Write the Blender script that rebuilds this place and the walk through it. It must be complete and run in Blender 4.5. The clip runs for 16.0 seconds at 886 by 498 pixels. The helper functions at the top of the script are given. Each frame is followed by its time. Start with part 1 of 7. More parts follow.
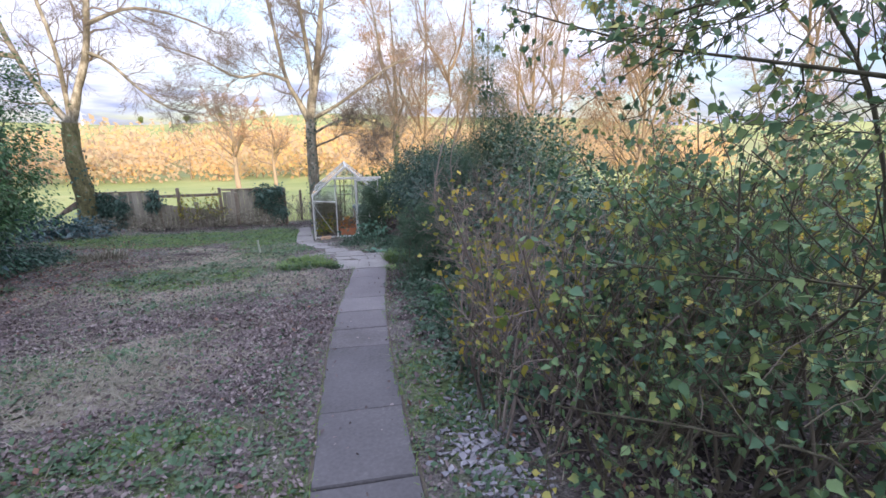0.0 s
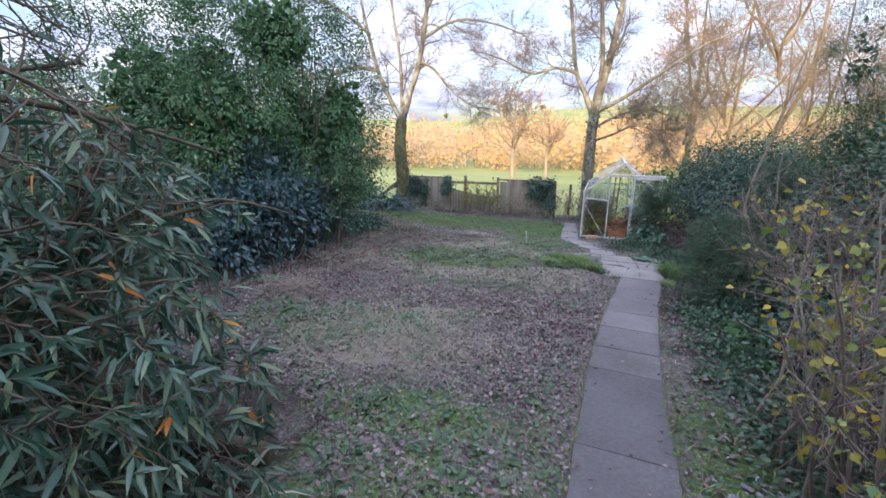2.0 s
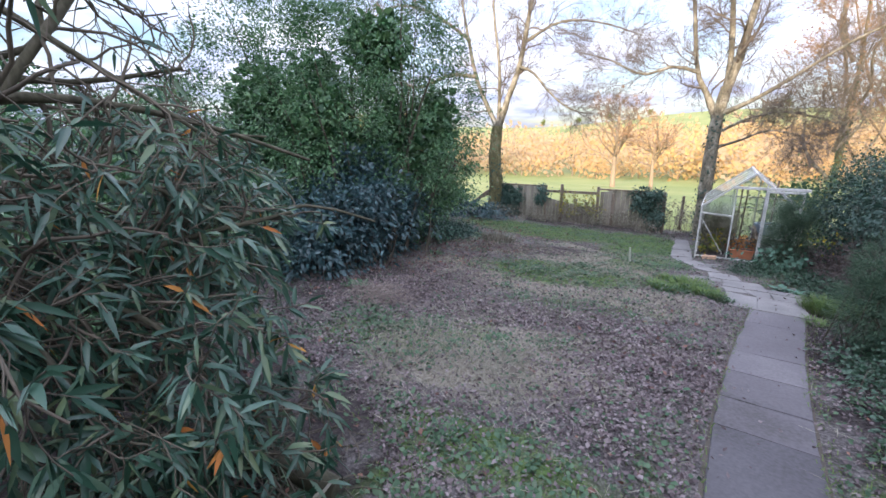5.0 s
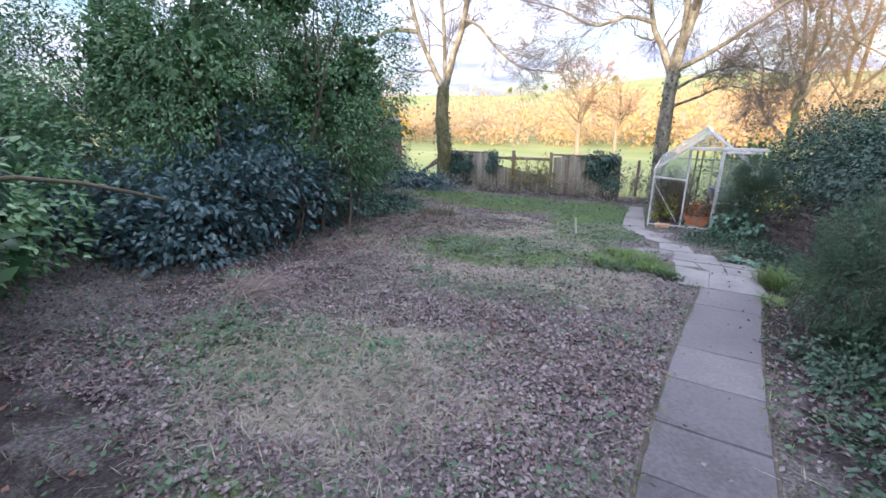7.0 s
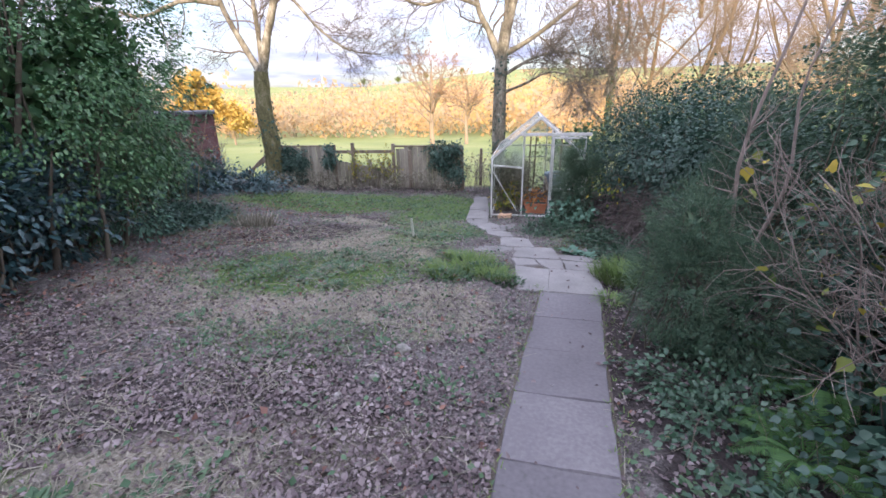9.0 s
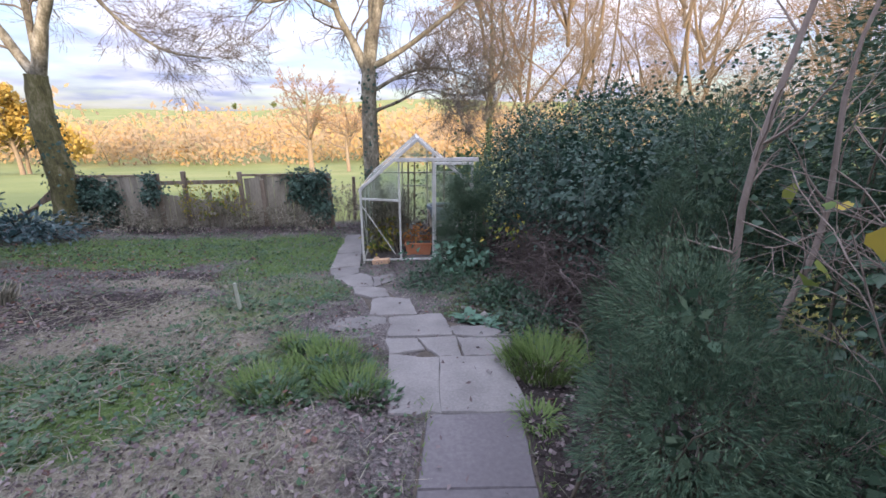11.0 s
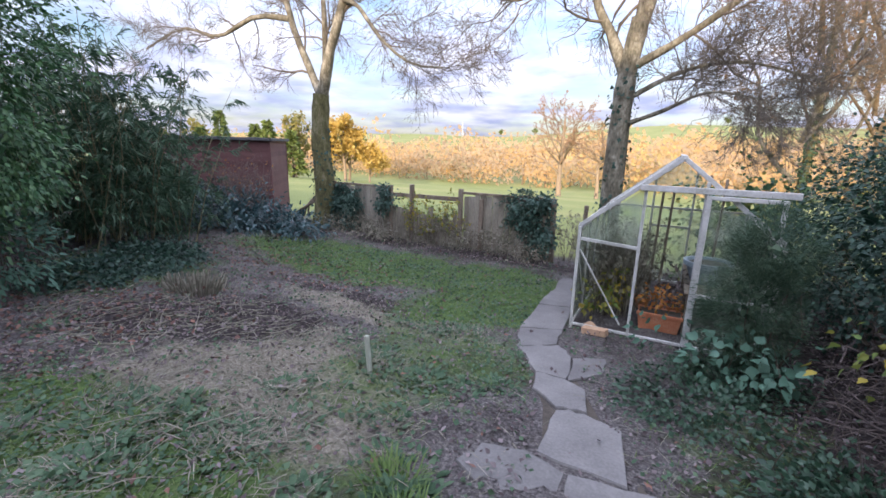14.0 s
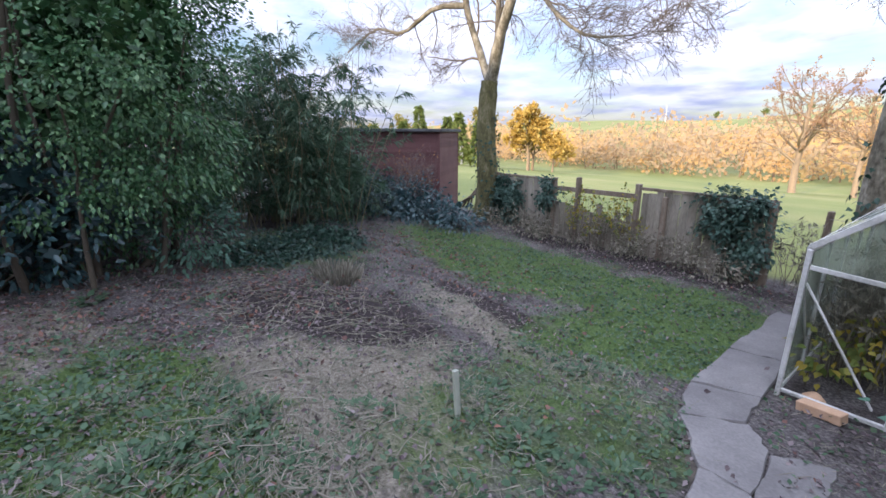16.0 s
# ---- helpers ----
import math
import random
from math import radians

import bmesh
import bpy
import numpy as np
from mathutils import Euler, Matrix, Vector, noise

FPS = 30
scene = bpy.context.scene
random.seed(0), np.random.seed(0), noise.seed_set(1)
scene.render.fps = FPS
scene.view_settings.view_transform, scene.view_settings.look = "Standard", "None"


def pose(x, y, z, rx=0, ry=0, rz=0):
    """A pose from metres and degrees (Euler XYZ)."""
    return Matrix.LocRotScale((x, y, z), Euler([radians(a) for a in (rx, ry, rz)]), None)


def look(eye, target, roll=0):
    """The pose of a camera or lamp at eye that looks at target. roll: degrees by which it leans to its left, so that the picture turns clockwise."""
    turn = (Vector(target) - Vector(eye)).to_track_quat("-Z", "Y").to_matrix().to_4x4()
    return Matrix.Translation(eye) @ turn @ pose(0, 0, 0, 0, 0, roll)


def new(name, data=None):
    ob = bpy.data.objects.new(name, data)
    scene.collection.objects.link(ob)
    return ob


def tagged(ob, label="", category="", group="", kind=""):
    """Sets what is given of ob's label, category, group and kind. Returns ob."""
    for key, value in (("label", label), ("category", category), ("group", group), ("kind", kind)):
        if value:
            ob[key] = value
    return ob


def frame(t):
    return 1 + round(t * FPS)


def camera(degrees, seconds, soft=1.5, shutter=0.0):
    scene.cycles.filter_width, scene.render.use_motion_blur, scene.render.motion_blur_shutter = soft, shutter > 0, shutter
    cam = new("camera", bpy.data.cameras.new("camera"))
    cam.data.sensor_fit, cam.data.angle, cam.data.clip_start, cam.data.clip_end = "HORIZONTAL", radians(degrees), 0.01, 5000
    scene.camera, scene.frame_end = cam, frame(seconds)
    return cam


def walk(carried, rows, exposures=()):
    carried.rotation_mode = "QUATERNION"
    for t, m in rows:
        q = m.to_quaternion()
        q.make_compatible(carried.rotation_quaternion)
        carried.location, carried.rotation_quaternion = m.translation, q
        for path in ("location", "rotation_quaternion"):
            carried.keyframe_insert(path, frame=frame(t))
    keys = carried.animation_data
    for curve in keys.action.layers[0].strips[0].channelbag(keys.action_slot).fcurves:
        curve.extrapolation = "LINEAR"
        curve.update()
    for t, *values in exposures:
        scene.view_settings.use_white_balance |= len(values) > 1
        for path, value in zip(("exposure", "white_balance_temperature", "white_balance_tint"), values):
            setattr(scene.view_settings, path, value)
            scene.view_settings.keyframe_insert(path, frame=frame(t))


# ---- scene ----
cam = camera(92.4, 16.0, soft=1.6)
PATH = [
    (0, (-0.012, 0.12, 1.593), (0.447, 1.998, 1.081), -0.0),
    (0.5, (-0.113, 0.233, 1.62), (0.179, 2.139, 1.09), 1.2),
    (1, (-0.186, 0.333, 1.62), (-0.178, 2.259, 1.082), 0.7),
    (1.5, (-0.202, 0.418, 1.61), (-0.546, 2.313, 1.07), 0.4),
    (2, (-0.215, 0.438, 1.607), (-0.902, 2.237, 1.067), 0.0),
    (2.5, (-0.25, 0.414, 1.601), (-1.217, 2.081, 1.065), -0.2),
    (3, (-0.268, 0.402, 1.597), (-1.426, 1.946, 1.072), -0.3),
    (3.5, (-0.288, 0.356, 1.611), (-1.573, 1.8, 1.095), -0.1),
    (4, (-0.315, 0.326, 1.605), (-1.69, 1.686, 1.095), -0.2),
    (4.5, (-0.326, 0.476, 1.587), (-1.653, 1.883, 1.079), -0.3),
    (5, (-0.374, 0.759, 1.586), (-1.438, 2.375, 1.078), -0.3),
    (5.2, (-0.363, 0.876, 1.565), (-1.322, 2.558, 1.065), -0.6),
    (7.5, (-0.222, 2.431, 1.34), (-1.134, 4.082, 0.676), -0.8),
    (8, (-0.211, 2.777, 1.299), (-1.018, 4.478, 0.626), -1.7),
    (8.5, (-0.124, 3.1, 1.265), (-0.788, 4.86, 0.586), -2.2),
    (9, (-0.047, 3.467, 1.239), (-0.415, 5.312, 0.559), -1.3),
    (9.5, (0.003, 3.943, 1.156), (-0.067, 5.829, 0.495), -2.0),
    (9.7, (0.037, 4.126, 1.126), (-0.008, 6.014, 0.467), -2.0),
    (11.8, (0.093, 5.975, 1.015), (0.302, 7.897, 0.504), 0.7),
    (12, (0.094, 6.101, 1.0), (0.197, 8.033, 0.496), 0.1),
    (12.5, (0.145, 6.42, 0.964), (0.012, 8.357, 0.486), 0.6),
    (13, (0.105, 6.724, 0.905), (-0.246, 8.637, 0.44), 0.8),
    (13.5, (0.069, 6.99, 0.882), (-0.532, 8.84, 0.417), 0.4),
    (14, (0.119, 7.245, 0.863), (-0.794, 8.961, 0.39), 1.4),
    (14.5, (0.061, 7.478, 0.801), (-1.027, 9.082, 0.31), 1.2),
    (15, (0.019, 7.692, 0.792), (-1.196, 9.198, 0.286), 0.6),
    (15.5, (0.07, 7.949, 0.867), (-1.306, 9.302, 0.343), 0.1),
    (16, (0.01, 8.134, 0.847), (-1.521, 9.308, 0.319), -0.1),
]
walk(cam, [(t, look(eye, target, roll)) for t, eye, target, roll in PATH], exposures=((0.0, 0.51, 6220, 16), (5.0, 0.63, 6230, 15), (7.5, 0.80, 6220, 17), (9.0, 0.68, 6320, 19), (12.0, 0.32, 6320, 18), (16.0, 0.34, 6150, 16)))

# ---- light ----
SUN_EL, SUN_AZ = 18.0, 6.0          # degrees above the horizon; degrees east of due "behind the walker"
world = bpy.data.worlds.new("sky")
scene.world = world
world.use_nodes = True
wn, wl = world.node_tree.nodes, world.node_tree.links
wn.clear()
w_out = wn.new("ShaderNodeOutputWorld")
w_bg = wn.new("ShaderNodeBackground")
w_sky = wn.new("ShaderNodeTexSky")
w_sky.sky_type = "NISHITA"
w_sky.sun_disc = False
w_sky.sun_elevation = radians(SUN_EL)
w_sky.sun_rotation = radians(180 - SUN_AZ)
w_sky.air_density, w_sky.dust_density, w_sky.ozone_density = 1.0, 1.0, 1.2
w_scale = wn.new("ShaderNodeVectorMath")
w_scale.operation = "SCALE"
w_scale.inputs["Scale"].default_value = 0.13
wl.new(w_sky.outputs[0], w_scale.inputs[0])
# broken cloud in layers, seen flatter towards the horizon
w_tc = wn.new("ShaderNodeTexCoord")
w_sep = wn.new("ShaderNodeSeparateXYZ")
wl.new(w_tc.outputs["Generated"], w_sep.inputs[0])
w_add = wn.new("ShaderNodeMath")
w_add.operation = "ADD"
w_add.inputs[1].default_value = 0.14
wl.new(w_sep.outputs["Z"], w_add.inputs[0])
w_max = wn.new("ShaderNodeMath")
w_max.operation = "MAXIMUM"
w_max.inputs[1].default_value = 0.05
wl.new(w_add.outputs[0], w_max.inputs[0])
w_comb = wn.new("ShaderNodeCombineXYZ")
for k, axis in enumerate(("X", "Y")):
    dv = wn.new("ShaderNodeMath")
    dv.operation = "DIVIDE"
    wl.new(w_sep.outputs[axis], dv.inputs[0])
    wl.new(w_max.outputs[0], dv.inputs[1])
    wl.new(dv.outputs[0], w_comb.inputs[k])
w_n1 = wn.new("ShaderNodeTexNoise")
w_n1.inputs["Scale"].default_value = 0.85
w_n1.inputs["Detail"].default_value = 7
w_n1.inputs["Roughness"].default_value = 0.55
wl.new(w_comb.outputs[0], w_n1.inputs["Vector"])
w_r1 = wn.new("ShaderNodeValToRGB")
w_r1.color_ramp.elements[0].position, w_r1.color_ramp.elements[1].position = 0.36, 0.56
wl.new(w_n1.outputs[0], w_r1.inputs[0])
w_n2 = wn.new("ShaderNodeTexNoise")
w_n2.inputs["Scale"].default_value = 1.9
w_n2.inputs["Detail"].default_value = 6
wl.new(w_comb.outputs[0], w_n2.inputs["Vector"])
w_r2 = wn.new("ShaderNodeValToRGB")
w_r2.color_ramp.elements[0].position, w_r2.color_ramp.elements[1].position = 0.36, 0.62
w_r2.color_ramp.elements[0].color = (0.44, 0.50, 0.72, 1)
w_r2.color_ramp.elements[1].color = (0.85, 0.87, 0.95, 1)
wl.new(w_n2.outputs[0], w_r2.inputs[0])
w_mix = wn.new("ShaderNodeMix")
w_mix.data_type = "RGBA"
wl.new(w_r1.outputs[0], w_mix.inputs[0])
wl.new(w_scale.outputs[0], w_mix.inputs[6])
wl.new(w_r2.outputs[0], w_mix.inputs[7])
wl.new(w_mix.outputs[2], w_bg.inputs[0])
# an overcast sky is about three times brighter overhead than at the horizon
w_lum = wn.new("ShaderNodeMath")
w_lum.operation = "MULTIPLY_ADD"
w_lum.inputs[1].default_value, w_lum.inputs[2].default_value = 3.5, 0.72
w_lum.use_clamp = False
w_pos = wn.new("ShaderNodeMath")
w_pos.operation = "MAXIMUM"
w_pos.inputs[1].default_value = 0.0
wl.new(w_sep.outputs["Z"], w_pos.inputs[0])
wl.new(w_pos.outputs[0], w_lum.inputs[0])
wl.new(w_lum.outputs[0], w_bg.inputs[1])
wl.new(w_bg.outputs[0], w_out.inputs[0])

sun_data = bpy.data.lights.new("sun", "SUN")
sun_data.energy, sun_data.angle, sun_data.color = 5.0, radians(0.6), (1.0, 0.80, 0.52)
sun = new("sun", sun_data)
sun_from = Vector((math.sin(radians(SUN_AZ)) * math.cos(radians(SUN_EL)), -math.cos(radians(SUN_AZ)) * math.cos(radians(SUN_EL)), math.sin(radians(SUN_EL))))
sun.matrix_world = look(sun_from * 60, (0, 0, 0))

rng = np.random.default_rng(7)


# ---- materials ----
def mat(name, cols, scale=6.0, rough=0.85, bump=0.3, rand="", translucent=0.0, metal=0.0, fine=60.0, stretch=(1, 1, 1), spec=0.4, mottle=0.5):
    """Node material: a colour ramp driven by two noises and, with rand, by a value of its own for each island or object."""
    m = bpy.data.materials.new(name)
    m.use_nodes = True
    n, l = m.node_tree.nodes, m.node_tree.links
    bsdf = n["Principled BSDF"]
    tc = n.new("ShaderNodeTexCoord")
    mp = n.new("ShaderNodeMapping")
    mp.inputs["Scale"].default_value = stretch
    l.new(tc.outputs["Object"], mp.inputs[0])
    n1 = n.new("ShaderNodeTexNoise")
    n1.inputs["Scale"].default_value = scale
    n1.inputs["Detail"].default_value = 5
    l.new(mp.outputs[0], n1.inputs["Vector"])
    n2 = n.new("ShaderNodeTexNoise")
    n2.inputs["Scale"].default_value = fine
    n2.inputs["Detail"].default_value = 4
    l.new(mp.outputs[0], n2.inputs["Vector"])
    mx = n.new("ShaderNodeMix")
    mx.inputs[0].default_value = 0.4
    l.new(n1.outputs[0], mx.inputs[2])
    l.new(n2.outputs[0], mx.inputs[3])
    stretchr = n.new("ShaderNodeMapRange")
    stretchr.inputs[1].default_value, stretchr.inputs[2].default_value = 0.33, 0.67
    l.new(mx.outputs[0], stretchr.inputs[0])
    fac = stretchr.outputs[0]
    if rand:
        g = n.new("ShaderNodeNewGeometry" if rand == "island" else "ShaderNodeObjectInfo")
        r = n.new("ShaderNodeMix")
        r.inputs[0].default_value = mottle
        l.new(g.outputs["Random Per Island" if rand == "island" else "Random"], r.inputs[2])
        l.new(fac, r.inputs[3])
        fac = r.outputs[0]
    ramp = n.new("ShaderNodeValToRGB")
    el = ramp.color_ramp.elements
    while len(el) < len(cols):
        el.new(0.5)
    for i, c in enumerate(cols):
        pos, col = (c[0], c[1]) if isinstance(c[1], tuple) else (i / (len(cols) - 1), c)
        el[i].position, el[i].color = pos, (*col, 1)
    l.new(fac, ramp.inputs[0])
    l.new(ramp.outputs[0], bsdf.inputs["Base Color"])
    bsdf.inputs["Roughness"].default_value = rough
    bsdf.inputs["Metallic"].default_value = metal
    bsdf.inputs["Specular IOR Level"].default_value = spec
    if bump:
        b = n.new("ShaderNodeBump")
        b.inputs["Strength"].default_value = bump
        b.inputs["Distance"].default_value = 0.01
        l.new(mx.outputs[0], b.inputs["Height"])
        l.new(b.outputs[0], bsdf.inputs["Normal"])
    if translucent:
        tr = n.new("ShaderNodeBsdfTranslucent")
        l.new(ramp.outputs[0], tr.inputs[0])
        sh = n.new("ShaderNodeMixShader")
        sh.inputs[0].default_value = translucent
        l.new(bsdf.outputs[0], sh.inputs[1])
        l.new(tr.outputs[0], sh.inputs[2])
        l.new(sh.outputs[0], n["Material Output"].inputs[0])
    return m


def leafmat(name, cols, rough=0.42, translucent=0.22, spec=0.28):
    return mat(name, cols, scale=1.5, fine=9.0, rough=rough + 0.08, bump=0.0, rand="island", translucent=translucent, spec=spec, mottle=0.3)


def glassmat():
    m = bpy.data.materials.new("horticultural_glass")
    m.use_nodes = True
    n, l = m.node_tree.nodes, m.node_tree.links
    n.remove(n["Principled BSDF"])
    tr = n.new("ShaderNodeBsdfTransparent")
    tr.inputs[0].default_value = (0.90, 0.95, 0.92, 1)
    gl = n.new("ShaderNodeBsdfGlossy")
    gl.inputs["Roughness"].default_value = 0.04
    fr = n.new("ShaderNodeFresnel")
    fr.inputs[0].default_value = 1.5
    sh = n.new("ShaderNodeMixShader")
    l.new(fr.outputs[0], sh.inputs[0])
    l.new(tr.outputs[0], sh.inputs[1])
    l.new(gl.outputs[0], sh.inputs[2])
    # a film of algae and dust in patches
    df = n.new("ShaderNodeBsdfDiffuse")
    df.inputs[0].default_value = (0.42, 0.46, 0.36, 1)
    tc = n.new("ShaderNodeTexCoord")
    nz = n.new("ShaderNodeTexNoise")
    nz.inputs["Scale"].default_value = 3.5
    nz.inputs["Detail"].default_value = 6
    l.new(tc.outputs["Object"], nz.inputs["Vector"])
    mr = n.new("ShaderNodeMapRange")
    mr.inputs[1].default_value, mr.inputs[2].default_value, mr.inputs[3].default_value, mr.inputs[4].default_value = 0.4, 0.75, 0.06, 0.42
    l.new(nz.outputs[0], mr.inputs[0])
    s2 = n.new("ShaderNodeMixShader")
    l.new(mr.outputs[0], s2.inputs[0])
    l.new(sh.outputs[0], s2.inputs[1])
    l.new(df.outputs[0], s2.inputs[2])
    l.new(s2.outputs[0], n["Material Output"].inputs[0])
    return m


M_BARK = mat("mossy_bark", [(0.06, 0.05, 0.04), (0.135, 0.115, 0.09), (0.24, 0.215, 0.175)], scale=5, fine=38, rough=0.95, bump=0.9, stretch=(1, 1, 0.35))
M_MOSSBARK = mat("moss_on_bark", [(0.045, 0.04, 0.022), (0.115, 0.108, 0.045), (0.235, 0.205, 0.13)], scale=8, fine=40, rough=0.95, bump=0.9, stretch=(1, 1, 0.4))
M_TWIG = mat("twig_bark", [(0.10, 0.082, 0.066), (0.22, 0.185, 0.15)], scale=3, fine=30, rough=0.9, bump=0, rand="island")
# Lighter, warmer copy of the twig bark, with low sunlight put into its colour.
M_GOLDTWIG = mat("sun_tinted_twig_bark", [(0.20, 0.15, 0.10), (0.38, 0.29, 0.20)], scale=3, fine=30, rough=0.9, bump=0, rand="island")
M_REDTWIG = mat("dead_stem_bark", [(0.085, 0.065, 0.055), (0.18, 0.145, 0.125), (0.28, 0.24, 0.21)], scale=3, fine=30, rough=0.9, bump=0, rand="island")
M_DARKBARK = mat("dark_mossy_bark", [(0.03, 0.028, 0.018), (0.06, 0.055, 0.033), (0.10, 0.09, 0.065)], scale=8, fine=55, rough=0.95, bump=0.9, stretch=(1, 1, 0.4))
M_CANE = mat("bamboo_cane", [(0.09, 0.09, 0.045), (0.17, 0.15, 0.08), (0.24, 0.20, 0.12)], scale=4, fine=30, rough=0.5, bump=0, rand="object")
M_BRAMBLESTEM = mat("dead_bramble_stem", [(0.03, 0.023, 0.021), (0.075, 0.057, 0.051), (0.20, 0.165, 0.15)], scale=3, fine=30, rough=0.9, bump=0, rand="island")
M_DARKTWIG = mat("dark_stem_bark", [(0.05, 0.04, 0.03), (0.13, 0.11, 0.08)], scale=3, fine=30, rough=0.9, bump=0, rand="island")
M_HOLLY = leafmat("holly_leaf", [(0.015, 0.058, 0.026), (0.056, 0.14, 0.054), (0.155, 0.26, 0.115)], rough=0.28, spec=0.40)
M_LAUREL = leafmat("laurel_leaf", [(0.013, 0.040, 0.042), (0.035, 0.080, 0.085), (0.09, 0.155, 0.158)], rough=0.24, spec=0.5)
M_LANCE = leafmat("long_leaf", [(0.008, 0.030, 0.017), (0.019, 0.060, 0.036), (0.054, 0.112, 0.078), (0.15, 0.18, 0.07)], rough=0.27, spec=0.5)
M_YELLOW = leafmat("yellowing_leaf", [(0.07, 0.13, 0.035), (0.15, 0.20, 0.05), (0.30, 0.26, 0.05), (0.50, 0.33, 0.04)], rough=0.5, translucent=0.35)
M_HEDGE = leafmat("hedge_leaf", [(0.0, (0.035, 0.09, 0.062)), (0.42, (0.10, 0.18, 0.09)), (0.70, (0.16, 0.235, 0.09)), (1.0, (0.54, 0.43, 0.10))], rough=0.45, translucent=0.3)
M_BRAMBLE = leafmat("bramble_leaf", [(0.015, 0.042, 0.025), (0.036, 0.082, 0.046), (0.08, 0.13, 0.085)], rough=0.36, spec=0.4)
M_IVY = leafmat("ivy_leaf", [(0.011, 0.034, 0.024), (0.027, 0.066, 0.046), (0.066, 0.115, 0.08)], rough=0.34, spec=0.35)
# Lighter copy of the ivy leaf: the fence ivy's extra light is in its colour.
M_FENCEIVY = leafmat("brightened_ivy_leaf", [(0.026, 0.062, 0.048), (0.06, 0.115, 0.09), (0.12, 0.185, 0.145)], rough=0.35)
M_CONIFER = leafmat("conifer_needle", [(0.025, 0.06, 0.036), (0.06, 0.108, 0.066), (0.12, 0.165, 0.098)], rough=0.6)
M_BAMBOO = leafmat("bamboo_leaf", [(0.025, 0.065, 0.035), (0.06, 0.12, 0.068), (0.13, 0.185, 0.115)], rough=0.4)
M_FERN = leafmat("fern_frond", [(0.03, 0.08, 0.025), (0.06, 0.13, 0.035)], rough=0.55)
M_GRASS = leafmat("grass_blade", [(0.06, 0.11, 0.028), (0.105, 0.17, 0.045), (0.17, 0.22, 0.08)], rough=0.55)
M_WEED = leafmat("weed_leaf", [(0.032, 0.068, 0.036), (0.06, 0.112, 0.06), (0.11, 0.165, 0.095)], rough=0.55)
M_STRAW = leafmat("dead_grass", [(0.10, 0.095, 0.07), (0.195, 0.182, 0.14), (0.35, 0.325, 0.26)], rough=0.8, translucent=0.15)
M_LITTER = leafmat("fallen_leaf", [(0.045, 0.034, 0.036), (0.11, 0.084, 0.086), (0.18, 0.147, 0.147), (0.29, 0.25, 0.245)], rough=0.7, translucent=0.1)
M_BROWNLEAF = leafmat("red_brown_fallen_leaf", [(0.08, 0.042, 0.036), (0.15, 0.08, 0.064), (0.25, 0.135, 0.095)], rough=0.7, translucent=0.1)
M_RUST = leafmat("russet_leaf", [(0.35, 0.10, 0.03), (0.45, 0.20, 0.05), (0.42, 0.26, 0.06)], rough=0.55, translucent=0.3)
M_GOLDLEAF = leafmat("golden_leaf", [(0.40, 0.26, 0.06), (0.54, 0.37, 0.09), (0.60, 0.45, 0.15)], rough=0.6, translucent=0.3)
M_KALE = leafmat("blue_green_leaf", [(0.07, 0.15, 0.10), (0.12, 0.22, 0.16)], rough=0.5)
M_PALEBARK = mat("pale_lichened_bark", [(0.06, 0.054, 0.037), (0.18, 0.162, 0.12), (0.42, 0.39, 0.315)], scale=7, fine=30, rough=0.95, bump=1.0, stretch=(1, 1, 0.55))
# The warm tone carries the sun's gold on the far trunks.
M_WARMBARK = mat("sun_warmed_bark", [(0.12, 0.09, 0.055), (0.23, 0.17, 0.105), (0.34, 0.26, 0.165)], scale=5, fine=38, rough=0.95, bump=0.6, stretch=(1, 1, 0.35))
M_FADED = leafmat("faded_russet_leaf", [(0.26, 0.15, 0.09), (0.38, 0.23, 0.13), (0.46, 0.32, 0.19)], rough=0.6, translucent=0.3)


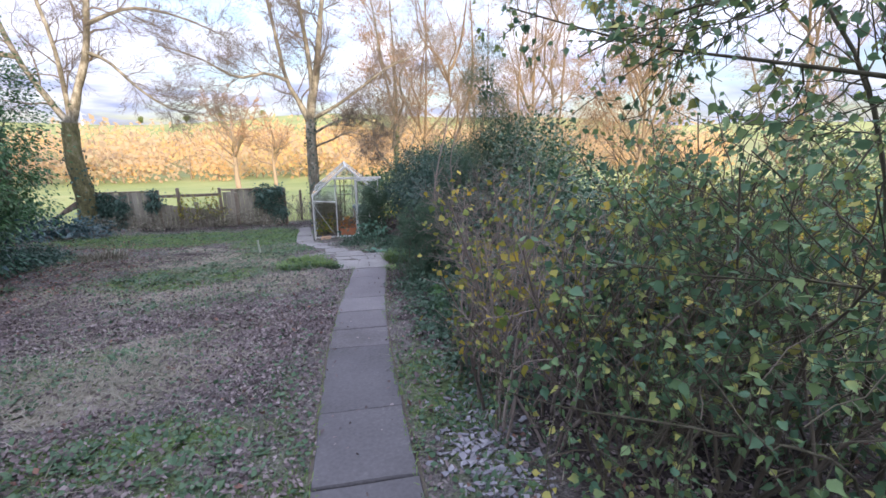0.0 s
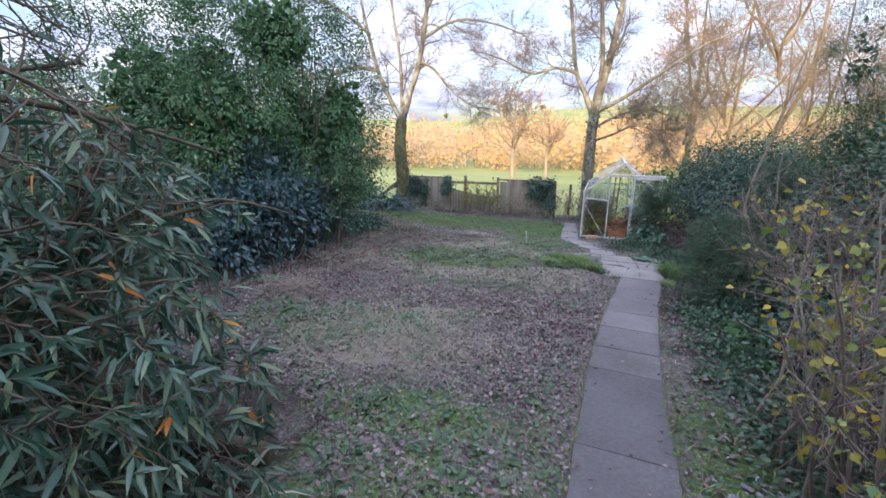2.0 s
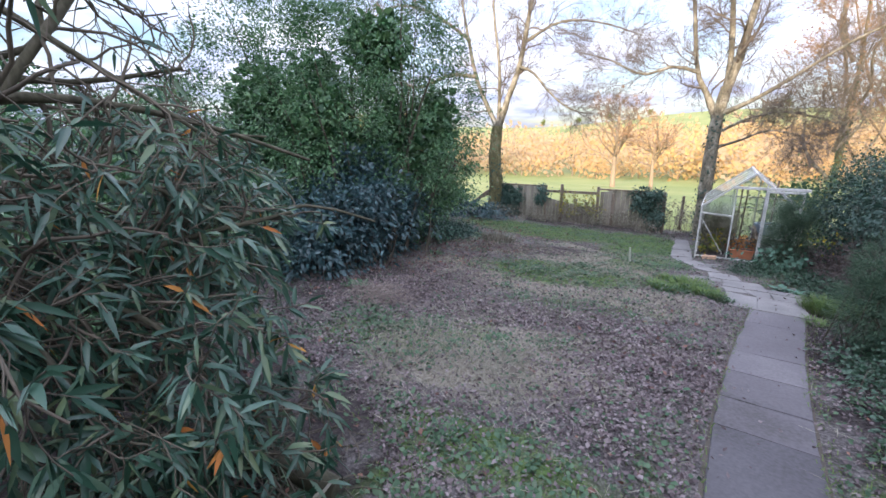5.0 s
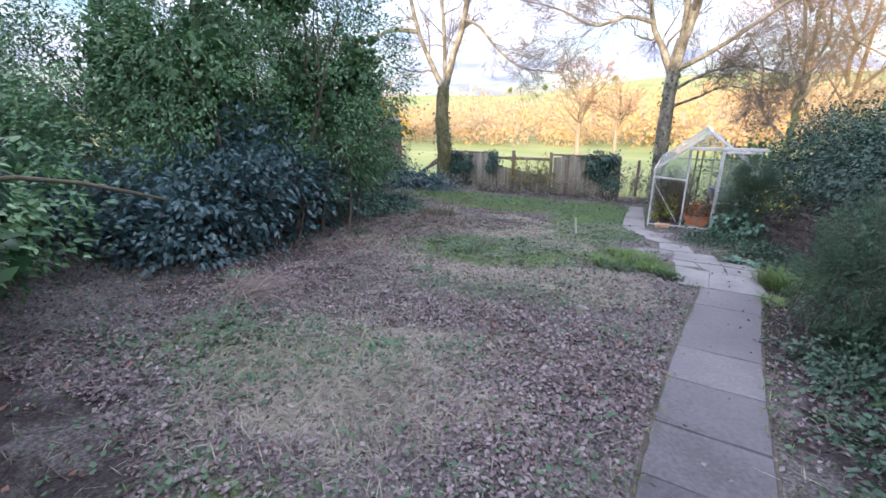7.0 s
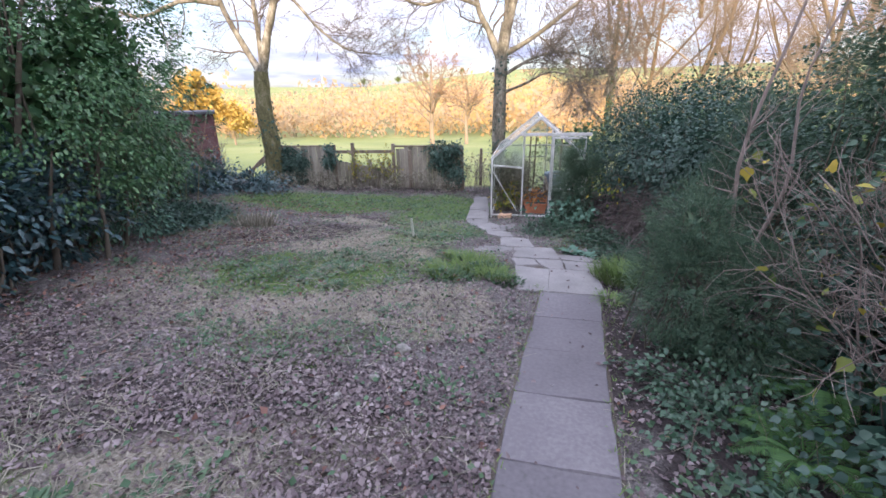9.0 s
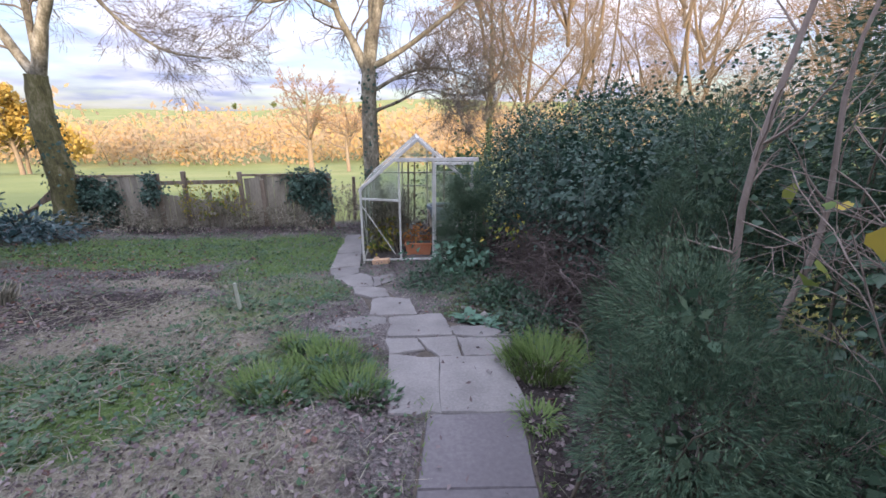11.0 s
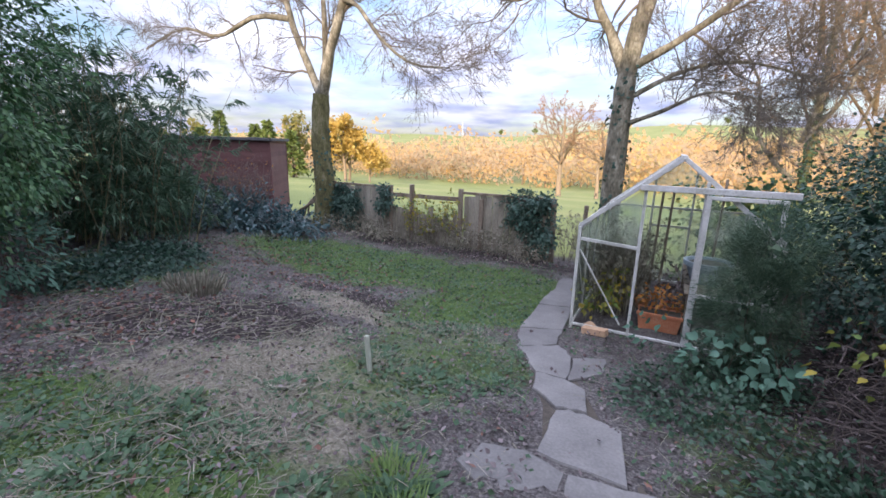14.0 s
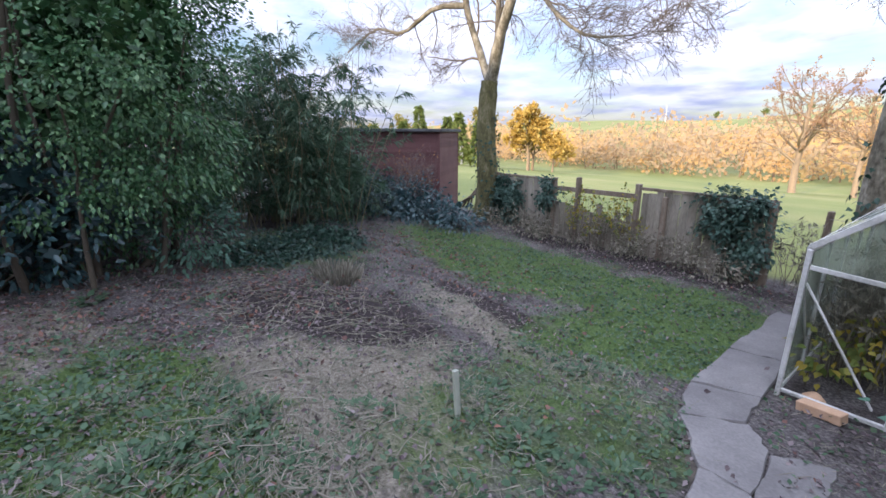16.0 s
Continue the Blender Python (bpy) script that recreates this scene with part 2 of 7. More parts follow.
def woods_material():
    """Autumn foliage: each tree has a tone of its own, broken up by a fine noise."""
    m = bpy.data.materials.new("hazy_autumn_woods")
    m.use_nodes = True
    n, l = m.node_tree.nodes, m.node_tree.links
    bsdf = n["Principled BSDF"]
    bsdf.inputs["Roughness"].default_value = 0.9
    bsdf.inputs["Specular IOR Level"].default_value = 0.1
    at = n.new("ShaderNodeAttribute")
    at.attribute_name = "tone"
    tc = n.new("ShaderNodeTexCoord")
    nz = n.new("ShaderNodeTexNoise")
    nz.inputs["Scale"].default_value, nz.inputs["Detail"].default_value = 0.45, 6
    l.new(tc.outputs["Object"], nz.inputs["Vector"])
    mx = n.new("ShaderNodeMix")
    mx.inputs[0].default_value = 0.22
    l.new(at.outputs["Fac"], mx.inputs[2])
    l.new(nz.outputs[0], mx.inputs[3])
    ramp = n.new("ShaderNodeValToRGB")
    # Autumn tones paled towards tan, with the distant haze put into the colours.
    cols = ((0.34, 0.31, 0.17), (0.46, 0.35, 0.23), (0.54, 0.40, 0.25), (0.62, 0.40, 0.17), (0.52, 0.40, 0.27), (0.64, 0.47, 0.20), (0.48, 0.42, 0.20))
    while len(ramp.color_ramp.elements) < len(cols):
        ramp.color_ramp.elements.new(0.5)
    for k, c in enumerate(cols):
        ramp.color_ramp.elements[k].position = 0.08 + 0.84 * k / (len(cols) - 1)
        ramp.color_ramp.elements[k].color = (*c, 1)
    l.new(mx.outputs[0], ramp.inputs[0])
    l.new(ramp.outputs[0], bsdf.inputs["Base Color"])
    tr = n.new("ShaderNodeBsdfTranslucent")
    l.new(ramp.outputs[0], tr.inputs[0])
    sh = n.new("ShaderNodeMixShader")
    sh.inputs[0].default_value = 0.5
    l.new(bsdf.outputs[0], sh.inputs[1])
    l.new(tr.outputs[0], sh.inputs[2])
    l.new(sh.outputs[0], n["Material Output"].inputs[0])
    return m


M_WOODS = woods_material()
M_OLIVE = leafmat("olive_gold_leaf", [(0.16, 0.17, 0.05), (0.28, 0.26, 0.08), (0.42, 0.32, 0.10)], rough=0.6, translucent=0.3)
M_FARGREEN = mat("far_evergreen", [(0.10, 0.14, 0.04), (0.20, 0.25, 0.06)], scale=0.3, fine=2, rough=0.9, bump=0, rand="island", translucent=0.2)
M_SLAB = mat("concrete_slab", [(0.05, 0.046, 0.044), (0.088, 0.081, 0.086), (0.112, 0.103, 0.109), (0.15, 0.14, 0.143)], scale=1.3, fine=38, rough=0.9, bump=0.35, rand="object", mottle=0.7)
M_SLABOLD = mat("old_concrete_slab", [(0.042, 0.04, 0.039), (0.066, 0.062, 0.067), (0.086, 0.082, 0.087), (0.135, 0.128, 0.132)], scale=1.1, fine=42, rough=0.9, bump=0.3, rand="object", mottle=0.8)
M_STONE = mat("crazy_paving_stone", [(0.10, 0.094, 0.092), (0.155, 0.148, 0.143), (0.23, 0.22, 0.21)], scale=3.0, fine=55, rough=0.92, bump=0.5, rand="object", mottle=0.7)
M_BED = mat("path_bed_soil", [(0.045, 0.037, 0.03), (0.10, 0.085, 0.068)], scale=8, fine=60, rough=1.0, bump=0.8)
M_ALU = mat("weathered_white_aluminium", [(0.30, 0.31, 0.27), (0.48, 0.48, 0.46), (0.60, 0.60, 0.58)], scale=4, fine=50, rough=0.5, bump=0.06)
M_GLASS = glassmat()
M_PANEL = mat("weathered_fence_board", [(0.13, 0.115, 0.09), (0.26, 0.235, 0.19), (0.40, 0.365, 0.305)], scale=5, fine=45, rough=0.95, bump=0.6, rand="object", stretch=(1, 1, 0.25), mottle=0.6)
M_POST = mat("weathered_post_wood", [(0.10, 0.075, 0.055), (0.19, 0.15, 0.115), (0.28, 0.24, 0.19)], scale=7, fine=60, rough=0.95, bump=0.7, stretch=(1, 1, 0.2))
M_SHED = mat("maroon_shed_board", [(0.075, 0.03, 0.03), (0.115, 0.05, 0.05), (0.15, 0.075, 0.07)], scale=3, fine=40, rough=0.75, bump=0.3, rand="object", stretch=(0.3, 1, 1), mottle=0.6)
M_FELT = mat("roofing_felt", [(0.06, 0.06, 0.065), (0.13, 0.13, 0.135)], scale=6, fine=150, rough=0.95, bump=0.4)
M_TERRA = mat("terracotta", [(0.36, 0.12, 0.06), (0.46, 0.18, 0.09), (0.5, 0.28, 0.18)], scale=6, fine=60, rough=0.85, bump=0.25)
M_BRICK = mat("buff_brick", [(0.40, 0.25, 0.15), (0.52, 0.36, 0.24)], scale=9, fine=80, rough=0.9, bump=0.4)
M_BUCKET = mat("grey_blue_plastic", [(0.22, 0.28, 0.33), (0.32, 0.38, 0.43)], scale=4, fine=30, rough=0.5, bump=0.05)
M_TANK = mat("grimy_white_plastic", [(0.40, 0.44, 0.36), (0.68, 0.70, 0.68), (0.80, 0.80, 0.80)], scale=1.6, fine=12, rough=0.5, bump=0.08)
M_GRIME = mat("algae_stained_plastic", [(0.10, 0.13, 0.07), (0.22, 0.25, 0.17), (0.36, 0.38, 0.31)], scale=3, fine=22, rough=0.7, bump=0.1)
M_CABLE = mat("black_rubber", [(0.015, 0.015, 0.017), (0.03, 0.03, 0.03)], scale=20, rough=0.6, bump=0)
M_STAKE = mat("pale_wooden_stake", [(0.24, 0.26, 0.20), (0.37, 0.39, 0.32)], scale=9, fine=70, rough=0.85, bump=0.3, stretch=(1, 1, 0.2))
M_ROCK = mat("grey_stone", [(0.10, 0.10, 0.08), (0.18, 0.17, 0.155), (0.28, 0.265, 0.25)], scale=7, fine=45, rough=0.95, bump=0.7)
M_SLATE = mat("slate_chipping", [(0.10, 0.10, 0.12), (0.20, 0.195, 0.22), (0.36, 0.355, 0.37)], scale=9, fine=60, rough=0.8, bump=0.3, rand="island")
M_WALL = mat("cream_render", [(0.55, 0.52, 0.45), (0.66, 0.63, 0.56)], scale=3, fine=90, rough=0.95, bump=0.3)
M_TILE = mat("brown_roof_tile", [(0.16, 0.09, 0.07), (0.25, 0.15, 0.11)], scale=8, fine=60, rough=0.9, bump=0.4)
M_WIRE = mat("galvanised_wire", [(0.22, 0.22, 0.22), (0.36, 0.36, 0.36)], scale=20, rough=0.55, metal=0.6, bump=0)
M_WHITE = mat("white_coated_steel", [(0.78, 0.78, 0.78), (0.84, 0.84, 0.84)], scale=2, rough=0.5, bump=0)


# ---- geometry helpers ----
def unit(a):
    return a / np.maximum(np.linalg.norm(a, axis=-1, keepdims=True), 1e-9)


class Geo:
    """Collects vertices and faces in blocks and turns them into one mesh."""

    def __init__(self):
        self.v, self.f, self.count = [], [], 0

    def add(self, verts, faces):
        verts = np.asarray(verts, dtype=np.float64).reshape(-1, 3)
        self.v.append(verts)
        self.f.append(np.asarray(faces, dtype=np.int64) + self.count)
        self.count += len(verts)

    def tubes(self, P, R, k=5):
        """P (m, n, 3) centre lines, R (m, n) radii, k sides."""
        m, n, _ = P.shape
        T = np.gradient(P, axis=1)
        T = unit(T)
        ref = np.where(np.abs(T[..., 2:3]) > 0.9, np.array([1.0, 0, 0]), np.array([0, 0, 1.0]))
        A = unit(np.cross(T, ref))
        B = np.cross(T, A)
        ang = np.arange(k) * 2 * np.pi / k
        ring = P[:, :, None, :] + R[:, :, None, None] * (np.cos(ang)[None, None, :, None] * A[:, :, None, :] + np.sin(ang)[None, None, :, None] * B[:, :, None, :])
        idx = np.arange(m * n * k).reshape(m, n, k)
        nx = np.roll(idx, -1, axis=2)
        q = np.stack([idx[:, :-1], nx[:, :-1], nx[:, 1:], idx[:, 1:]], axis=-1).reshape(-1, 4)
        self.add(ring, q)

    def leaves(self, P, D, N, L, W, shape="diamond", fold=0.25, droop=0.0):
        """Leaves from bases P along D, with normals about N, lengths L and widths W."""
        m = len(P)
        D = unit(D)
        S = unit(np.cross(D, N))
        N = np.cross(S, D)
        L, W = np.broadcast_to(L, m), np.broadcast_to(W, m)
        if shape == "diamond":
            st = [(0, 0), (0.42, -0.5), (1.0, 0), (0.42, 0.5)]
            faces = [(0, 1, 2), (0, 2, 3)]
        elif shape == "lance":
            st = [(0, 0), (0.3, -0.5), (0.3, 0), (0.3, 0.5), (0.68, -0.36), (0.68, 0), (0.68, 0.36), (1, 0)]
            faces = [(0, 2, 1), (0, 3, 2), (1, 2, 5), (1, 5, 4), (2, 3, 6), (2, 6, 5), (4, 5, 7), (5, 6, 7)]
        elif shape == "blade":
            st = [(0, -0.5), (0, 0.5), (0.55, 0.4), (0.55, -0.4), (1, 0)]
            faces = [(0, 1, 2), (0, 2, 3), (3, 2, 4)]
        else:
            st = [(0, 0), (0.22, -0.42), (0.50, -0.46), (0.66, -0.24), (1, 0), (0.66, 0.24), (0.50, 0.46), (0.22, 0.42)]
            faces = [(0, 1, 2), (0, 2, 3), (0, 3, 4), (0, 4, 5), (0, 5, 6), (0, 6, 7)]
        st = np.array(st)
        s, w = st[:, 0], st[:, 1]
        V = P[:, None, :] + D[:, None, :] * (L[:, None] * s)[..., None] + S[:, None, :] * (W[:, None] * w)[..., None]
        V = V + N[:, None, :] * (W[:, None] * np.abs(w) * fold)[..., None]
        dz = np.broadcast_to(droop, m)[:, None] * L[:, None] * (s ** 2)
        V[..., 2] -= dz
        F = (np.arange(m)[:, None, None] * len(st) + np.array(faces)[None]).reshape(-1, 3)
        self.add(V, F)

    def box(self, lo, hi):
        (a, b, c), (d, e, f) = lo, hi
        v = [(a, b, c), (d, b, c), (d, e, c), (a, e, c), (a, b, f), (d, b, f), (d, e, f), (a, e, f)]
        self.add(v, [(3, 2, 1, 0), (4, 5, 6, 7), (0, 1, 5, 4), (1, 2, 6, 5), (2, 3, 7, 6), (3, 0, 4, 7)])

    def mesh(self, name, smooth=False):
        me = bpy.data.meshes.new(name)
        V = np.concatenate(self.v)
        me.vertices.add(len(V))
        me.vertices.foreach_set("co", V.astype(np.float32).ravel())
        loops = np.concatenate([f.ravel() for f in self.f]).astype(np.int32)
        sizes = np.concatenate([np.full(len(f), f.shape[1]) for f in self.f])
        me.loops.add(len(loops))
        me.loops.foreach_set("vertex_index", loops)
        me.polygons.add(len(sizes))
        starts = np.concatenate([[0], np.cumsum(sizes)[:-1]]).astype(np.int32)
        me.polygons.foreach_set("loop_start", starts)
        if smooth:
            me.polygons.foreach_set("use_smooth", np.ones(len(sizes), dtype=bool))
        me.update(calc_edges=True)
        me.validate()
        return me


def link(name, geo, material, parent=None, label="", smooth=False):
    me = geo.mesh(name, smooth) if isinstance(geo, Geo) else geo
    if not me.materials:
        me.materials.append(material)
    ob = new(name, me)
    ob.parent = parent
    if label:
        ob["label"] = label
    return ob


def thing(name, at, label, category, group="", kind=""):
    ob = new(name)
    ob.location = at
    ob.empty_display_size = 0.1
    return tagged(ob, label, category, group, kind)


def part(name, bm, material, parent, label="", smooth=False):
    me = bpy.data.meshes.new(name)
    bm.to_mesh(me)
    bm.free()
    if smooth:
        for p in me.polygons:
            p.use_smooth = True
    me.materials.append(material)
    ob = new(name, me)
    ob.parent = parent
    if parent is not None:
        bpy.context.view_layer.update()
        ob.matrix_parent_inverse = parent.matrix_world.inverted()
    if label:
        ob["label"] = label
    return ob


def gpart(name, geo, material, parent, label="", smooth=False):
    """A part from a Geo in world coordinates under a thing."""
    ob = link(name, geo, material, parent, label, smooth)
    bpy.context.view_layer.update()
    ob.matrix_parent_inverse = parent.matrix_world.inverted()
    return ob


def beam(bm, a, b, w, h, bevel=0.0, twist=0.0):
    """A bar of section w x h from a to b, added to bm."""
    a, b = Vector(a), Vector(b)
    d = b - a
    q = d.to_track_quat("Z", "Y").to_matrix().to_4x4()
    m = Matrix.Translation((a + b) / 2) @ q @ pose(0, 0, 0, 0, 0, twist) @ Matrix.Diagonal((w, h, d.length, 1))
    r = bmesh.ops.create_cube(bm, size=1.0, matrix=m)
    if bevel:
        edges = {e for v in r["verts"] for e in v.link_edges}
        bmesh.ops.bevel(bm, geom=list(edges), offset=bevel, segments=1, affect="EDGES", profile=0.5)


def bar(name, a, b, w, h, material, parent, bevel=0.004, label="", twist=0.0):
    bm = bmesh.new()
    beam(bm, a, b, w, h, bevel, twist)
    return part(name, bm, material, parent, label)


def lathe(profile, centre, k=20):
    """Surface of revolution through (radius, z) pairs."""
    bm = bmesh.new()
    rings = []
    for r, z in profile:
        rings.append([bm.verts.new((centre[0] + r * math.cos(2 * math.pi * i / k), centre[1] + r * math.sin(2 * math.pi * i / k), centre[2] + z)) for i in range(k)])
    for a, b in zip(rings, rings[1:]):
        for i in range(k):
            bm.faces.new((a[i], a[(i + 1) % k], b[(i + 1) % k], b[i]))
    bm.faces.new(rings[0][::-1])
    bm.faces.new(rings[-1])
    return bm


# ---- the lie of the land ----
def profile(y):
    return np.interp(y, (-30, 0, 3.5, 5.2, 6.4, 9.3, 12, 15.4, 20, 95, 140, 420, 800, 4000), (0.0, -0.09, -0.40, -0.545, -0.66, -0.86, -1.165, -1.32, -1.75, -8.3, -8.6, 19.0, 8.0, -60.0))


def path_x(y):
    """Middle of the slab path at y."""
    return np.interp(y, (-2.5, 2.0, 3.2, 4.0, 4.9, 5.6, 6.4, 7.45, 9.0), (-0.05, 0.035, 0.055, 0.088, 0.15, 0.215, 0.305, 0.44, 0.58))


def lumps(x, y):
    return 0.5 * np.sin(1.9 * x + 0.7 * y + 1) * np.sin(2.3 * y - 0.5 * x) + 0.3 * np.sin(5.1 * x - 2 * y) * np.sin(4.3 * y + 1.7 * x) + 0.2 * np.sin(11 * x + 3 * y) * np.sin(9.7 * y - 4 * x)


def ground_z(x, y):
    x, y = np.asarray(x, dtype=float), np.asarray(y, dtype=float)
    z = profile(y)
    near = np.clip((22 - y) / 4, 0, 1) * np.clip((x + 14) / 3, 0, 1) * np.clip((14 - x) / 3, 0, 1)
    off = np.clip((np.abs(x - path_x(y)) - 0.35) / 0.5, 0, 1)
    on_path = (y < 9.6).astype(float)
    crazy = np.clip((np.hypot(x - np.interp(y, (9.3, 10.5, 11.5, 14.2), (0.0, -0.5, -0.95, -1.15)), 0) - 0.35) / 0.4, 0, 1)
    off = np.where(on_path > 0, off, np.where(y < 14.4, crazy, 1))
    z = z + (0.045 * lumps(x, y) + 0.03 * lumps(3.1 * x + 1, 3.1 * y)) * near * off + 0.02 * off * near
    # gentle rise into the borders on both sides
    z = z + 0.10 * np.clip((-x - 5.2) / 2.5, 0, 1) * near + 0.12 * np.clip((x - 1.2) / 2, 0, 1) * near
    # the far hill is uneven along its crest
    far = np.clip((y - 140) / 280, 0, 1)
    z = z + far * (3.0 * np.sin(x / 95 + 0.6) + 2.0 * np.sin(x / 41 + 2) + 0.02 * np.minimum(x, 0))
    return z


def smooth01(a, lo, hi):
    u = np.clip((a - lo) / (hi - lo), 0, 1)
    return u * u * (3 - 2 * u)


def blob(x, y, cx, cy, rx, ry, turn=0.0, soft=0.5):
    c, s = math.cos(radians(turn)), math.sin(radians(turn))
    dx, dy = x - cx, y - cy
    u, v = (dx * c + dy * s) / rx, (-dx * s + dy * c) / ry
    d = np.hypot(u, v) + 0.30 * lumps(x * 1.3 + 3, y * 1.3) + 0.18 * lumps(x * 4.1, y * 4.1 + 2)
    return 1 - smooth01(d, 1 - soft, 1 + soft * 0.7)


def cover(x, y):
    """Shares of green growth, bare dark soil (deepened for shade under bushes) and dead grass at a place in the garden.
    """
    x, y = np.asarray(x, dtype=float), np.asarray(y, dtype=float)
    green = np.maximum.reduce([
        1.15 * blob(x, y, -4.3, 13.1, 3.3, 1.15, 3), 0.95 * blob(x, y, -1.9, 12.6, 1.1, 1.7), 0.55 * blob(x, y, -1.6, 10.3, 0.9, 1.4),
        0.6 * blob(x, y, -1.3, 2.8, 0.9, 0.35, 8), 0.55 * blob(x, y, -1.0, 1.6, 1.2, 1.0), 1.0 * blob(x, y, -2.6, 7.9, 1.6, 0.8, 10),
        0.6 * blob(x, y, -0.9, 8.25, 0.7, 0.6), 0.45 * blob(x, y, -2.9, 4.0, 1.3, 0.6, 20), 0.55 * blob(x, y, 0.72, 2.9, 0.4, 1.3), 0.4 * blob(x, y, 0.8, 9.9, 0.6, 1.4), 0.4 * blob(x, y, -0.5, 2.6, 0.2, 1.4, 0),
        0.4 * blob(x, y, -1.8, 6.2, 1.3, 0.5, 15), 0.5 * blob(x, y, -6.5, 10.2, 1.5, 1.2)])
    # Soil under the left shrub and right thicket also paints in the shade there.
    soil = np.maximum.reduce([
        blob(x, y, -3.9, 9.7, 1.25, 0.75, 28), 0.9 * blob(x, y, -3.2, 11.3, 1.5, 0.22, -4), 0.45 * blob(x, y, -0.9, 5.0, 0.75, 1.0, 10), 1.6 * blob(x, y, -3.4, 1.0, 2.0, 1.8),
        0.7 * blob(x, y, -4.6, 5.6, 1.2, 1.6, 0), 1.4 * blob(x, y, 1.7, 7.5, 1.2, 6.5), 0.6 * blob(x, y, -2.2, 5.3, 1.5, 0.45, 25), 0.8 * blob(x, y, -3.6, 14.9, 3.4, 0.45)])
    dead = np.maximum.reduce([
        0.9 * blob(x, y, -2.4, 9.0, 1.2, 1.3, 15), 0.8 * blob(x, y, -2.0, 3.9, 1.1, 0.7, 20), 0.7 * blob(x, y, -2.6, 10.9, 1.8, 0.4, -3), 0.6 * blob(x, y, -4.0, 7.0, 1.3, 1.2),
        0.7 * blob(x, y, -2.3, 7.1, 2.0, 0.9, 8), 0.6 * blob(x, y, -1.5, 4.9, 1.2, 0.4, 20), 0.5 * blob(x, y, -0.7, 7.0, 0.6, 0.9)])
    return green, soil, dead


def build_ground():
    gx = np.concatenate([-np.geomspace(9, 2500, 46)[::-1], np.arange(-8.9, 6.0, 0.09), np.geomspace(6.1, 2500, 46)])
    gy = np.concatenate([-np.geomspace(3, 400, 14)[::-1], np.arange(-2.9, 18, 0.09), np.geomspace(18.2, 3000, 90)])
    X, Y = np.meshgrid(gx, gy)
    Z = ground_z(X, Y)
    nx, ny = len(gx), len(gy)
    i = np.arange(nx * ny).reshape(ny, nx)
    q = np.stack([i[:-1, :-1], i[:-1, 1:], i[1:, 1:], i[1:, :-1]], axis=-1).reshape(-1, 4)
    geo = Geo()
    geo.add(np.stack([X, Y, Z], axis=-1), q)
    me = geo.mesh("ground", smooth=True)
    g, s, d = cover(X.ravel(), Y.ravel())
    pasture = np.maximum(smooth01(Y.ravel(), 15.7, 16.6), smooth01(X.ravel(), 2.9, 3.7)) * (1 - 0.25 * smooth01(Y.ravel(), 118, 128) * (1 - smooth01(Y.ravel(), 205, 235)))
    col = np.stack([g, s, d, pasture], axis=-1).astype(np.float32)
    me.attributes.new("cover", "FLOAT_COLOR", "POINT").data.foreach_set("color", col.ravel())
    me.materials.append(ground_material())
    ob = new("ground", me)
    return tagged(ob, "rough sloping garden ground with leaf litter, dead grass and weeds, falling to green pasture", "ground", kind="structure")


